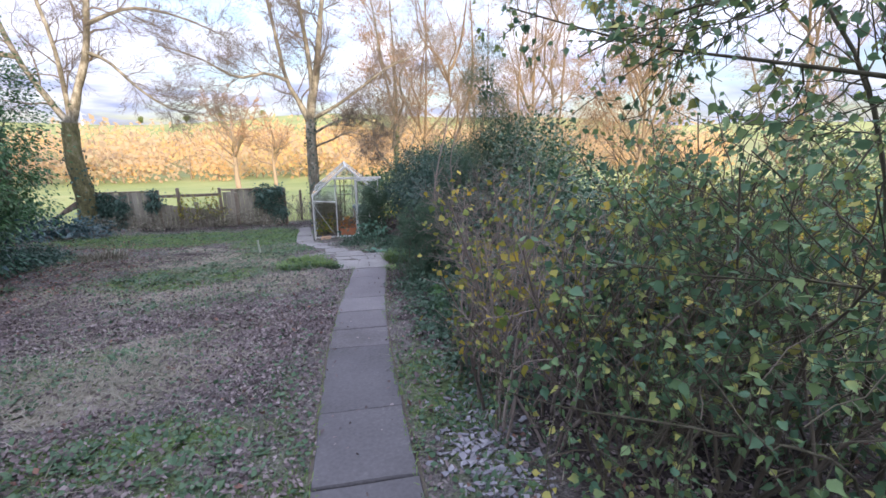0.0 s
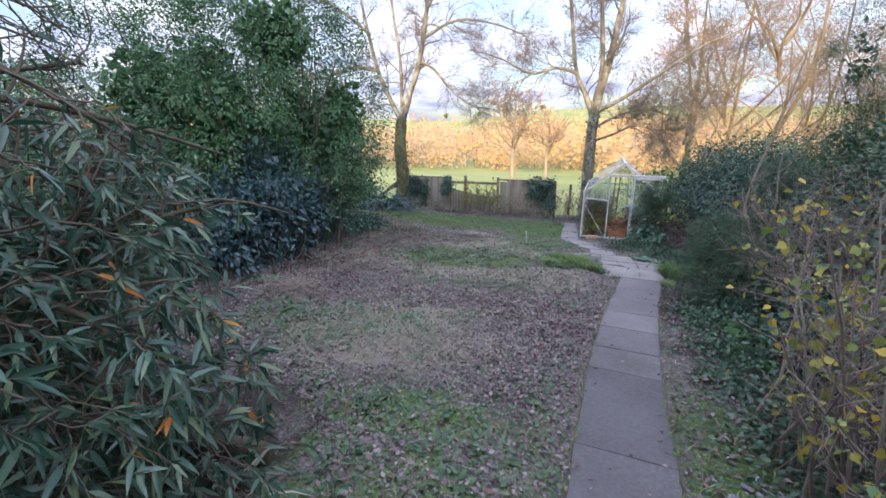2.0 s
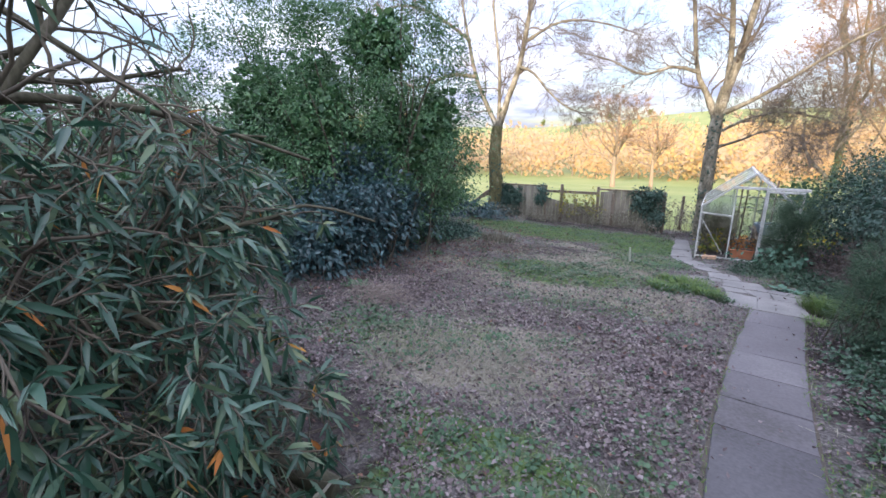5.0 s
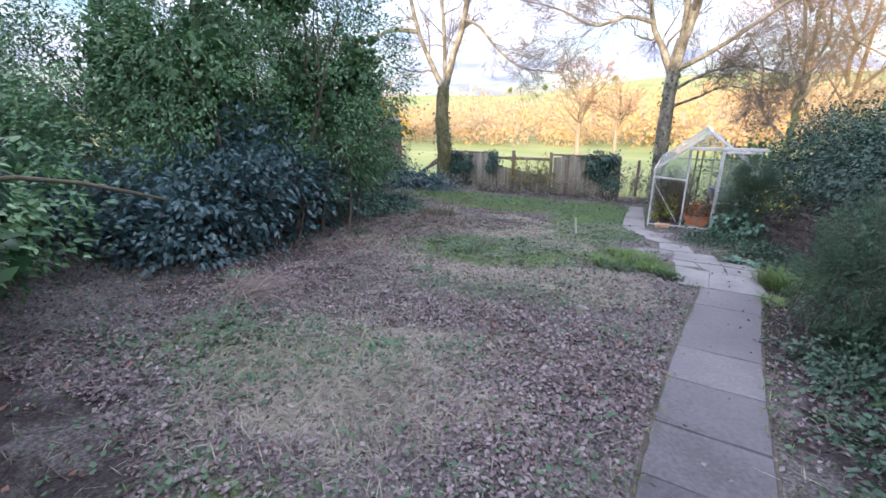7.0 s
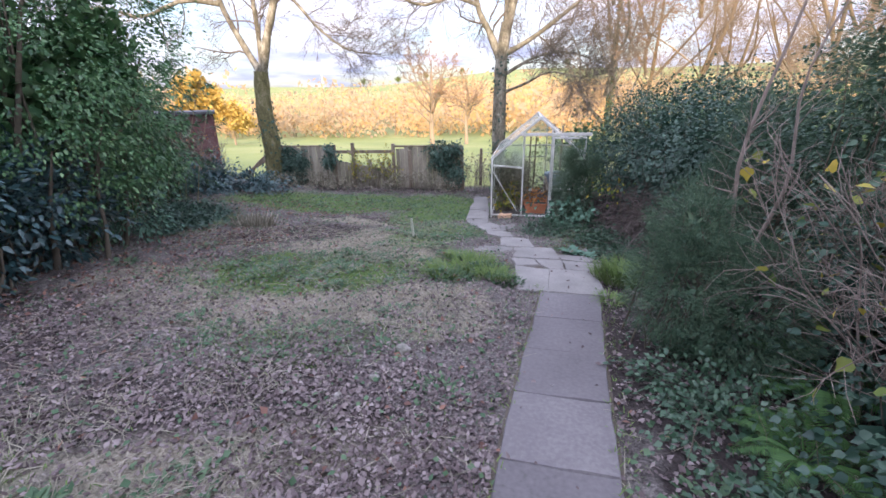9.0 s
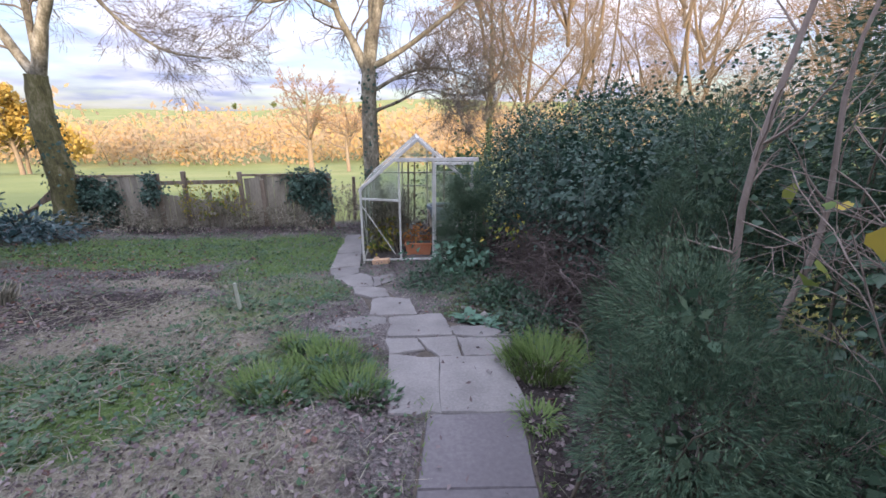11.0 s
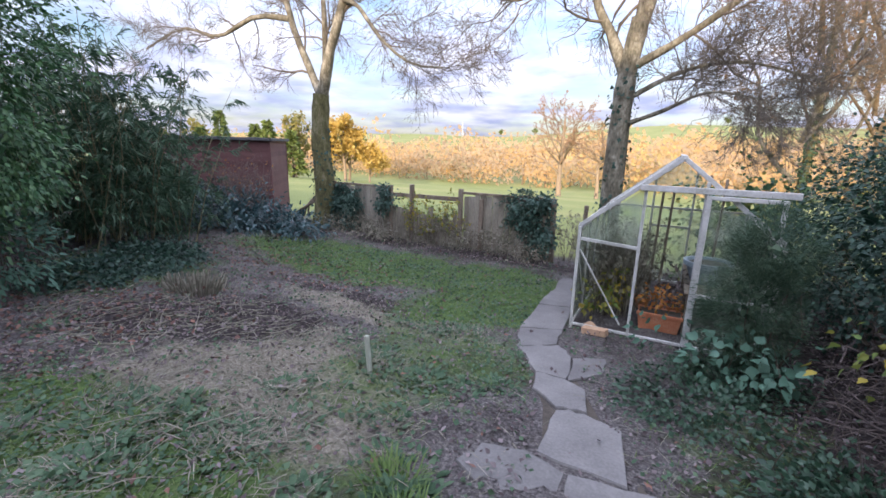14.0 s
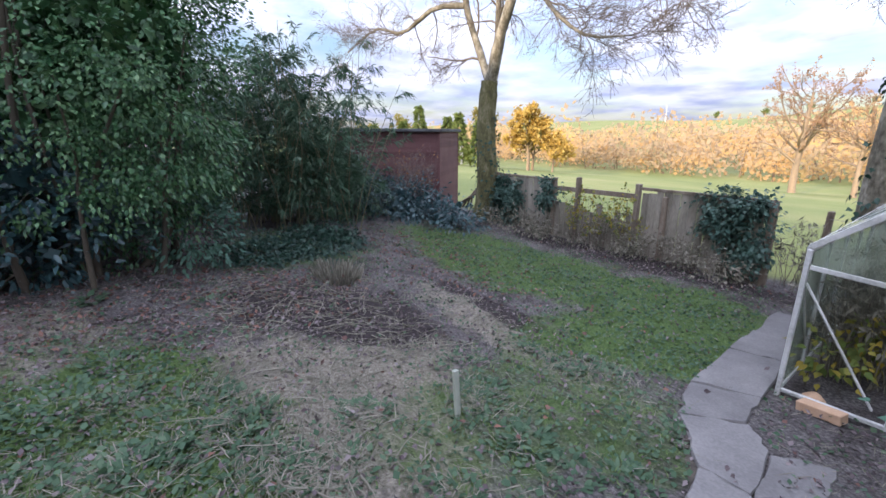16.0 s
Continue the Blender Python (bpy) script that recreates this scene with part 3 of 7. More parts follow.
def ground_material():
    m = bpy.data.materials.new("garden_ground")
    m.use_nodes = True
    n, l = m.node_tree.nodes, m.node_tree.links
    bsdf = n["Principled BSDF"]
    bsdf.inputs["Roughness"].default_value = 1.0
    bsdf.inputs["Specular IOR Level"].default_value = 0.15
    tc = n.new("ShaderNodeTexCoord")
    at = n.new("ShaderNodeAttribute")
    at.attribute_name = "cover"
    sep = n.new("ShaderNodeSeparateColor")
    l.new(at.outputs["Color"], sep.inputs[0])

    def noise_node(scale, detail=6, rough=0.6):
        k = n.new("ShaderNodeTexNoise")
        k.inputs["Scale"].default_value, k.inputs["Detail"].default_value, k.inputs["Roughness"].default_value = scale, detail, rough
        l.new(tc.outputs["Object"], k.inputs["Vector"])
        return k.outputs[0]

    def ramp_node(fac, cols):
        r = n.new("ShaderNodeValToRGB")
        while len(r.color_ramp.elements) < len(cols):
            r.color_ramp.elements.new(0.5)
        for k, c in enumerate(cols):
            r.color_ramp.elements[k].position = 0.3 + 0.4 * k / (len(cols) - 1)
            r.color_ramp.elements[k].color = (*c, 1)
        l.new(fac, r.inputs[0])
        return r.outputs[0]

    fine, mid, coarse = noise_node(42, 8, 0.7), noise_node(7, 8, 0.65), noise_node(0.06, 5)
    speck = n.new("ShaderNodeTexVoronoi")
    speck.inputs["Scale"].default_value = 26
    l.new(tc.outputs["Object"], speck.inputs["Vector"])
    base = ramp_node(fine, [(0.027, 0.025, 0.024), (0.118, 0.107, 0.103), (0.28, 0.256, 0.245)])
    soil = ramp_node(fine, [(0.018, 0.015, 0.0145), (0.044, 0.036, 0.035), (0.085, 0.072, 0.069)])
    dead = ramp_node(fine, [(0.085, 0.075, 0.058), (0.225, 0.20, 0.158), (0.39, 0.355, 0.285)])
    green = ramp_node(fine, [(0.042, 0.072, 0.022), (0.078, 0.125, 0.04), (0.125, 0.168, 0.068)])
    past = ramp_node(coarse, [(0.17, 0.20, 0.07), (0.225, 0.245, 0.09), (0.29, 0.28, 0.125)])

    def blend(fac_out, a, b, noisy=True):
        f = fac_out
        if noisy:
            s = n.new("ShaderNodeMath")
            s.operation = "ADD"
            l.new(fac_out, s.inputs[0])
            l.new(mid, s.inputs[1])
            mr = n.new("ShaderNodeMapRange")
            mr.inputs[1].default_value, mr.inputs[2].default_value = 0.78, 1.18
            l.new(s.outputs[0], mr.inputs[0])
            f = mr.outputs[0]
        k = n.new("ShaderNodeMix")
        k.data_type = "RGBA"
        l.new(f, k.inputs[0])
        l.new(a, k.inputs[6])
        l.new(b, k.inputs[7])
        return k.outputs[2]

    hollow = n.new("ShaderNodeMapRange")
    hollow.inputs[1].default_value, hollow.inputs[2].default_value, hollow.inputs[3].default_value, hollow.inputs[4].default_value = 0.46, 0.66, 0.0, 0.85
    l.new(noise_node(1.9, 7, 0.62), hollow.inputs[0])
    base = blend(hollow.outputs[0], base, soil, False)
    c = blend(sep.outputs[2], base, dead)
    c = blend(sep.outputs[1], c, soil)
    c = blend(sep.outputs[0], c, green)
    c = blend(at.outputs["Alpha"], c, past, False)
    l.new(c, bsdf.inputs["Base Color"])
    b = n.new("ShaderNodeBump")
    b.inputs["Strength"].default_value, b.inputs["Distance"].default_value = 0.9, 0.03
    hsum = n.new("ShaderNodeMath")
    hsum.operation = "ADD"
    l.new(fine, hsum.inputs[0])
    l.new(mid, hsum.inputs[1])
    l.new(hsum.outputs[0], b.inputs["Height"])
    l.new(b.outputs[0], bsdf.inputs["Normal"])
    return m


build_ground()


# ---- growing things ----
def polylines(start, direction, length, n, wander, lift, r0, r1):
    """Wandering lines (m, n, 3) from start, and their radii."""
    m = len(start)
    P = np.zeros((m, n, 3))
    P[:, 0] = start
    d = unit(direction)
    step = np.broadcast_to(length, m)[:, None] / (n - 1)
    for k in range(1, n):
        d = unit(d + rng.normal(0, wander, (m, 3)) + np.array([0, 0, 1.0]) * np.broadcast_to(lift, m)[:, None])
        P[:, k] = P[:, k - 1] + d * step
    u = np.linspace(0, 1, n)[None, :]
    R = np.broadcast_to(r0, m)[:, None] * (1 - u) + np.broadcast_to(r1, m)[:, None] * u
    return P, R


def sprout(P, R, count, length, spread, n=5, wander=0.18, lift=0.05, thin=0.6, lo=0.25, tip=0.3):
    """count side shoots from each line: new lines and radii."""
    m, k, _ = P.shape
    src = np.repeat(np.arange(m), count)
    u = rng.uniform(lo, 1.0, len(src)) * (k - 1)
    i = np.minimum(u.astype(int), k - 2)
    f = (u - i)[:, None]
    at = P[src, i] * (1 - f) + P[src, i + 1] * f
    tan = unit(P[src, i + 1] - P[src, i])
    side = unit(np.cross(tan, rng.normal(0, 1, (len(src), 3))))
    a = rng.normal(spread, 0.2, len(src))[:, None]
    d = tan * np.cos(a) + side * np.sin(a)
    r = (R[src, i] * (1 - f[:, 0]) + R[src, i + 1] * f[:, 0]) * thin
    ln = length * rng.uniform(0.55, 1.25, len(src)) * (1.15 - 0.5 * u / (k - 1))
    return polylines(at, d, ln, n, wander, lift, r, r * tip)


def along(P, count, lo=0.2):
    """Random places on lines with their tangents."""
    m, k, _ = P.shape
    src = np.repeat(np.arange(m), count)
    u = rng.uniform(lo, 1.0, len(src)) * (k - 1)
    i = np.minimum(u.astype(int), k - 2)
    f = (u - i)[:, None]
    return P[src, i] * (1 - f) + P[src, i + 1] * f, unit(P[src, i + 1] - P[src, i])


def curve(points, n=14):
    """Smooth line through a few points."""
    pts = np.array(points, dtype=float)
    t = np.arange(len(pts))
    tt = np.linspace(0, len(pts) - 1, n)
    out = []
    for q in tt:
        i = int(min(max(math.floor(q), 0), len(pts) - 2))
        p0, p1, p2, p3 = pts[max(i - 1, 0)], pts[i], pts[i + 1], pts[min(i + 2, len(pts) - 1)]
        f = q - i
        out.append(0.5 * ((2 * p1) + (-p0 + p2) * f + (2 * p0 - 5 * p1 + 4 * p2 - p3) * f * f + (-p0 + 3 * p1 - 3 * p2 + p3) * f ** 3))
    return np.array(out)


def limb_geo(geo, points, r0, r1, k=9, n=14, knobbly=0.06):
    P = curve(points, n)[None]
    R = np.linspace(r0, r1, n)[None] * (1 + knobbly * rng.normal(0, 1, (1, n)))
    geo.tubes(P, R, k)
    return P, np.linspace(r0, r1, n)[None]


def bare_tree(name, base, trunk, limbs, label, counts=(7, 7, 6), reach=(1.7, 0.9, 0.5), bark=M_BARK, twig=M_TWIG, leaf=None, leaf_n=0, ivy=0.0, group="", droop=0.0, moss=0.0, leaf_size=0.05, fine=3):
    """A leafless tree: trunk and limbs given as (points, r0, r1); finer growth sprouts from the limbs."""
    x, y = base
    root = thing(name, (x, y, float(ground_z(x, y))), label, "tree", group)
    z0 = float(ground_z(x, y)) - 0.15
    g = Geo()
    pts, r0, r1 = trunk
    n = 18
    P = curve([(x + a, y + b, z0 + c) for a, b, c in pts], n)
    u = np.linspace(0, 1, n)
    R = (r0 + (r1 - r0) * u) * (1 + 0.45 * np.exp(-u * 14)) * (1 + 0.05 * rng.normal(0, 1, n))
    g.tubes(P[None], R[None], 12)
    gpart("trunk", g, bark, root, smooth=True)
    LP, LR = [], []
    for lp, a, b in limbs:
        g = Geo()
        q = curve([(x + c[0], y + c[1], z0 + c[2]) for c in lp], 12)
        rr = np.linspace(a, b, 12) * (1 + 0.06 * rng.normal(0, 1, 12))
        g.tubes(q[None], rr[None], 8)
        gpart("limb", g, M_PALEBARK if bark is M_MOSSBARK else bark, root, smooth=True)
        LP.append(q)
        LR.append(rr)
    LP, LR = np.array(LP), np.array(LR)
    g = Geo()
    P1, R1 = sprout(LP, LR, counts[0], reach[0], 0.75, n=7, wander=0.26, lift=0.07, thin=0.36, lo=0.2, tip=0.3)
    g.tubes(P1, np.maximum(R1, 0.006), 5)
    P2, R2 = sprout(P1, R1, counts[1], reach[1], 0.7, n=5, wander=0.22, lift=0.03 - droop, thin=0.55, lo=0.15)
    g.tubes(P2, np.maximum(R2, 0.004), 3)
    P3, R3 = sprout(P2, R2, counts[2], reach[2], 0.65, n=3, wander=0.22, lift=-droop, thin=0.6, lo=0.1)
    g.tubes(P3, np.maximum(R3, 0.003), 3)
    if fine:
        P4, R4 = sprout(P3, R3, fine, reach[2] * 0.6, 0.6, n=2, wander=0.2, lift=-droop, thin=0.7, lo=0.1)
        g.tubes(P4, np.maximum(R4, 0.0024), 3)
    gpart("branchwork", g, twig, root)
    if leaf is not None:
        g = Geo()
        at, tan = along(P3, leaf_n)
        m = len(at)
        g.leaves(at, tan + rng.normal(0, 0.8, (m, 3)), rng.normal(0, 1, (m, 3)), rng.uniform(0.6, 1.3, m) * leaf_size, rng.uniform(0.5, 0.9, m) * leaf_size)
        gpart("foliage", g, leaf, root)
    if ivy > 0:
        g = Geo()
        m = int(ivy * 2600)
        k = rng.uniform(0, 0.75, m) * (n - 1)
        i = np.minimum(k.astype(int), n - 2)
        f = (k - i)[:, None]
        c = P[i] * (1 - f) + P[i + 1] * f
        a = rng.uniform(0, 2 * np.pi, m)
        o = np.stack([np.cos(a), np.sin(a), np.zeros(m)], axis=-1)
        c = c + o * (R[i] * rng.uniform(0.95, 1.5, m))[:, None]
        g.leaves(c, np.stack([0.5 * o[:, 0], 0.5 * o[:, 1], -np.ones(m)], -1) + rng.normal(0, 0.5, (m, 3)), o, rng.uniform(0.05, 0.1, m), rng.uniform(0.05, 0.09, m), "lobed")
        gpart("ivy", g, M_IVY if moss == 0 else M_WEED, root, "ivy climbing the trunk")
    return root


def clump_bush(name, base, blobs, label, leaf, clumps, per, size, width, shape="diamond", spreadr=0.3, category="shrub", wood=M_DARKTWIG, stem_r=0.03, droop=0.3, outward=1.0, floor=0.05, parent=None, crown="crown", inner=0.25, stem_k=5, fold=0.25, frac=0.3, core=0.0, core_leaf=0.15):
    """An evergreen mass: stems from the base to clumps of leaves on lumpy blobs (cx, cy, cz, rx, ry, rz)."""
    x, y = base
    root = parent or thing(name, (x, y, float(ground_z(x, y))), label, category)
    B = np.array(blobs, dtype=float)
    vol = (B[:, 3] * B[:, 4] + B[:, 4] * B[:, 5] + B[:, 3] * B[:, 5])
    pick = rng.choice(len(B), size=clumps * 3, p=vol / vol.sum())
    d = unit(rng.normal(0, 1, (clumps * 3, 3)))
    rad = np.where(rng.random(clumps * 3) < inner, rng.uniform(0.45, 0.85, clumps * 3), rng.uniform(0.85, 1.08, clumps * 3))
    C = B[pick, :3] + d * B[pick, 3:] * rad[:, None]
    depth = np.min(np.linalg.norm((C[:, None, :] - B[None, :, :3]) / B[None, :, 3:], axis=-1), axis=1)
    keep = (depth > np.where(rad < 0.85, 0.4, 0.8)) & (C[:, 2] > ground_z(C[:, 0], C[:, 1]) + floor)
    C, d = C[keep][:clumps], d[keep][:clumps]
    m = len(C)
    # wood
    z0 = float(ground_z(x, y))
    g = Geo()
    foot = C + (np.array([x, y, 0.0]) - C) * rng.uniform(0.25, 0.6, (m, 1)) + rng.normal(0, 0.12, (m, 3))
    foot[:, 2] = ground_z(foot[:, 0], foot[:, 1]) - 0.05
    mids = foot * 0.5 + C * 0.5 + (foot - C) * np.array([0.3, 0.3, 0]) + rng.normal(0, 0.15, (m, 3))
    u = np.linspace(0, 1, 6)[None, :, None]
    lines = foot[:, None] * (1 - u) ** 2 + 2 * u * (1 - u) * mids[:, None] + u ** 2 * C[:, None]
    lines = lines + rng.normal(0, 0.02, lines.shape)
    sel = rng.permutation(m)[: max(8, int(m * frac))]
    rr = np.linspace(1, 0.2, 6)[None] * rng.uniform(0.35, 1, len(sel))[:, None] * stem_r
    g.tubes(lines[sel], rr, stem_k)
    if category == "conifer":
        for i in range(len(sel)):
            g = Geo()
            g.tubes(lines[sel[i:i + 1]], rr[i:i + 1], stem_k)
            link("stem", g, wood, root).matrix_parent_inverse = Matrix.Translation(root.location).inverted()
    else:
        gpart("stemwork", g, wood, root)
    # leaves
    k = np.repeat(np.arange(m), per)
    off = rng.normal(0, 1, (len(k), 3)) * spreadr * rng.uniform(0.6, 1.3, (m, 1))[k]
    at = C[k] + off * np.array([1, 1, 0.8])
    low = ground_z(at[:, 0], at[:, 1]) + 0.01
    at[:, 2] = np.maximum(at[:, 2], low + rng.uniform(0, 0.08, len(k)))
    D = d[k] * outward + unit(off) * 0.7 + rng.normal(0, 0.45, (len(k), 3)) - np.array([0, 0, droop])
    N = d[k] + np.array([0, 0, 0.9]) + rng.normal(0, 0.5, (len(k), 3))
    s = rng.uniform(0.65, 1.3, len(k))
    g = Geo()
    g.leaves(at, D, N, size * s, width * s, shape, fold, droop=0.15)
    if core:
        # inner leaves coarser than the outside, added to block light and darken the inside
        q = int(170 * np.sum(B[:, 3] * B[:, 4] + B[:, 4] * B[:, 5] + B[:, 3] * B[:, 5])) + 60
        w = rng.choice(len(B), size=q, p=vol / vol.sum())
        cp = B[w, :3] + unit(rng.normal(0, 1, (q, 3))) * B[w, 3:] * (rng.uniform(0.3, 1, (q, 1)) * core)
        cp = cp[cp[:, 2] > ground_z(cp[:, 0], cp[:, 1]) + floor]
        big = min(0.24 * np.mean(B[:, 3:]), core_leaf)
        g.leaves(cp, rng.normal(0, 1, cp.shape), rng.normal(0, 1, cp.shape), rng.uniform(0.8, 1.6, len(cp)) * big, rng.uniform(0.6, 1.1, len(cp)) * big, "diamond", 0.2)
    gpart(crown, g, leaf, root)
    return root


# ---- unseen house, added behind the walker to shade the garden ----
def house():
    root = thing("house", (-8.5, -18.0, 0.0), "unseen cream rendered house with a brown tiled roof, added for shade", "house")
    bm = bmesh.new()
    bmesh.ops.create_cube(bm, size=1.0, matrix=Matrix.Translation((-8.5, -18.0, 4.2)) @ Matrix.Diagonal((27.0, 9.0, 8.8, 1)))
    part("wall", bm, M_WALL, root)
    bm = bmesh.new()
    v = [bm.verts.new(p) for p in ((-22.4, -23.0, 8.5), (5.4, -23.0, 8.5), (5.4, -13.0, 8.5), (-22.4, -13.0, 8.5), (-22.4, -18.0, 13.0), (5.4, -18.0, 13.0))]
    for f in ((0, 1, 5, 4), (2, 3, 4, 5), (0, 4, 3), (1, 2, 5), (3, 2, 1, 0)):
        bm.faces.new([v[i] for i in f])
    part("roof", bm, M_TILE, root)


house()


# ---- trees at the end of the garden ----
def garden_trees():
    bare_tree("ash_tree", (-7.62, 15.25), ([(0, 0, 0), (0.1, 0, 1.2), (0.02, 0, 2.3), (0.1, 0, 3.35)], 0.27, 0.20),
              [([(0.1, 0, 3.3), (-0.35, 0.1, 4.0), (-0.9, 0.1, 5.2), (-1.5, 0.2, 7.5), (-1.8, 0, 9.5)], 0.115, 0.03),
               ([(0.08, 0.1, 3.3), (0.0, 0.3, 4.3), (-0.1, 0.4, 5.6), (-0.6, 0.8, 7.8), (-0.5, 1.0, 10)], 0.085, 0.03),
               ([(0.15, 0, 3.3), (0.5, -0.1, 4.2), (0.9, 0, 5.4), (1.2, 0.2, 7.6), (1.9, 0.3, 10)], 0.14, 0.04),
               ([(-0.9, 0.1, 5.1), (-1.9, -0.1, 5.2), (-3.2, -0.2, 4.85), (-4.5, -0.3, 5.15), (-6.0, -0.5, 4.7)], 0.075, 0.02),
               ([(0.8, 0, 5.3), (1.5, -0.3, 5.0), (2.2, -0.5, 4.3), (3.0, -0.6, 3.75), (3.9, -0.7, 3.6)], 0.06, 0.012),
               ([(1.0, 0, 6.0), (2.0, 0.5, 6.6), (3.2, 0.8, 6.5), (4.5, 1.0, 6.0)], 0.06, 0.015),
               ([(-1.1, 0.1, 6.3), (-2.2, -0.6, 7.2), (-3.6, -1.0, 7.6), (-5, -1.2, 7.2)], 0.06, 0.015)],
              "tall leafless garden tree with a mossy forked trunk", counts=(14, 8, 6), reach=(1.6, 0.75, 0.36), bark=M_MOSSBARK, droop=0.015, ivy=0.10, group="bare trees by the fence")
    bare_tree("ash_tree", (-0.78, 15.1), ([(0, 0, 0), (-0.02, 0, 1.4), (0.0, 0, 3.3), (0.12, 0, 4.3)], 0.19, 0.14),
              [([(0.0, 0, 3.4), (-0.3, 0.1, 4.1), (-0.62, 0.1, 4.75), (-0.9, 0.2, 6.4), (-1.2, 0.3, 8.4)], 0.10, 0.03),
               ([(0.12, 0, 4.2), (0.3, 0, 5.0), (0.5, 0.1, 6.4), (0.8, 0.2, 8.4), (1.0, 0.3, 10.2)], 0.125, 0.04),
               ([(0.1, 0, 4.1), (0.1, 0.3, 5.2), (-0.1, 0.6, 7), (-0.3, 0.7, 9)], 0.10, 0.03),
               ([(-0.55, 0.1, 4.7), (-1.2, -0.1, 4.9), (-2.0, -0.2, 4.75), (-2.9, -0.4, 5.2), (-3.9, -0.6, 5.5)], 0.055, 0.015),
               ([(0.1, 0, 3.6), (0.8, -0.2, 3.95), (1.6, -0.3, 4.5), (2.6, -0.4, 5.2), (3.6, -0.4, 5.6)], 0.07, 0.015),
               ([(0.05, 0, 3.1), (0.8, 0.1, 3.5), (1.6, 0.2, 3.6), (2.6, 0.3, 3.3)], 0.045, 0.01),
               ([(0.05, 0, 2.7), (0.6, -0.1, 2.9), (1.2, -0.2, 3.15), (1.9, -0.3, 3.0)], 0.04, 0.01)],
              "leafless garden tree with a pale lichened trunk beside the greenhouse", counts=(15, 9, 6), reach=(1.5, 0.7, 0.34), bark=M_PALEBARK, droop=0.0, ivy=0.12, group="bare trees by the fence")


garden_trees()


def row_of_trees():
    """Thin, many-stemmed trees in the low sun beyond the thicket, some still with leaves."""
    spots = [(2.3, 18.5, 9.0, 0.17, 1), (4.0, 21.0, 10.5, 0.17, 0), (5.2, 20.0, 11.0, 0.19, 0), (7.3, 23.0, 10.0, 0.17, 1), (9.6, 21.0, 11.0, 0.22, 1),
             (12.5, 24.0, 11.0, 0.22, 0), (15.5, 20.0, 10.0, 0.2, 0), (18.5, 24.0, 11.0, 0.22, 1), (7.6, 16.5, 8.0, 0.13, 0), (11.5, 15.0, 9.0, 0.16, 1), (16.5, 13.0, 10.0, 0.2, 0)]
    for x, y, h, r, kind in spots:
        limbs = []
        for i in range(8):
            a = rng.uniform(0, 2 * math.pi)
            z = h * rng.uniform(0.10, 0.32) if i < 4 else h * rng.uniform(0.34, 0.62)
            o = rng.uniform(0.16, 0.34) * h * (1.0 if i < 4 else 0.7)
            b = a + rng.normal(0, 0.5)
            top = z + rng.uniform(0.28, 0.5) * h
            limbs.append(([(0, 0, z), (0.35 * o * math.cos(a), 0.35 * o * math.sin(a), z + 0.10 * h), (0.7 * o * math.cos(b), 0.7 * o * math.sin(b), z + 0.6 * (top - z)), (o * math.cos(a), o * math.sin(a), top)], r * 0.34, 0.010))
        lean = rng.normal(0, 0.4, 2)
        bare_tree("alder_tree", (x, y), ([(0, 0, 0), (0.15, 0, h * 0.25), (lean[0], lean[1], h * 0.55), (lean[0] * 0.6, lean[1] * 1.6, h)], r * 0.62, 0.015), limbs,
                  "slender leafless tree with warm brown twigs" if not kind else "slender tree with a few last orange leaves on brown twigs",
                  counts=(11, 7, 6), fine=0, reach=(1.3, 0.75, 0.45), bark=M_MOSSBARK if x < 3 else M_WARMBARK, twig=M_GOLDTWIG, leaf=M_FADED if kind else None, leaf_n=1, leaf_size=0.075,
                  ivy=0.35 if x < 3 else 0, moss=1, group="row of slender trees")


row_of_trees()


# ---- evergreens and shrubs along the borders ----
clump_bush("holly_tree", (-6.6, 7.4), [(-6.2, 7.9, 1.5, 1.35, 1.4, 2.0), (-6.6, 6.3, 1.7, 1.15, 1.3, 1.8), (-6.4, 7.6, 3.3, 1.35, 1.5, 1.35), (-7.9, 6.0, 2.0, 1.5, 1.5, 2.2), (-8.5, 7.8, 2.5, 1.5, 1.5, 2.2), (-9.6, 5.0, 1.1, 1.8, 1.6, 1.5), (-5.65, 8.6, 1.8, 0.9, 0.9, 1.9)],
           "tall dark green holly with dense small glossy leaves", M_HOLLY, 1300, 92, 0.055, 0.032, spreadr=0.15, category="tree", stem_r=0.06, floor=0.2, inner=0.15, frac=0.04, core=0.48)
clump_bush("laurel_bush", (-5.9, 6.0), [(-5.75, 5.2, 0.1, 0.7, 0.8, 0.75), (-5.6, 6.3, 0.35, 0.6, 0.8, 1.0), (-5.85, 7.4, 0.1, 0.6, 0.8, 0.75), (-6.9, 4.7, 0.0, 0.9, 0.6, 0.7), (-8.2, 4.5, 0.1, 1.0, 0.7, 0.8), (-9.8, 4.2, 0.3, 1.2, 0.8, 1.0)],
           "low laurel with large drooping blue-green leaves under the holly", M_LAUREL, 600, 32, 0.092, 0.042, shape="lance", spreadr=0.14, droop=0.1, outward=0.6, stem_r=0.025, core=0.80)
clump_bush("spotted_laurel", (-6.2, 8.7), [(-6.0, 8.8, -0.35, 0.45, 0.5, 0.45)], "small pale-leaved shrub at the foot of the holly", M_KALE, 40, 24, 0.08, 0.035, shape="lance", spreadr=0.1, stem_r=0.012)


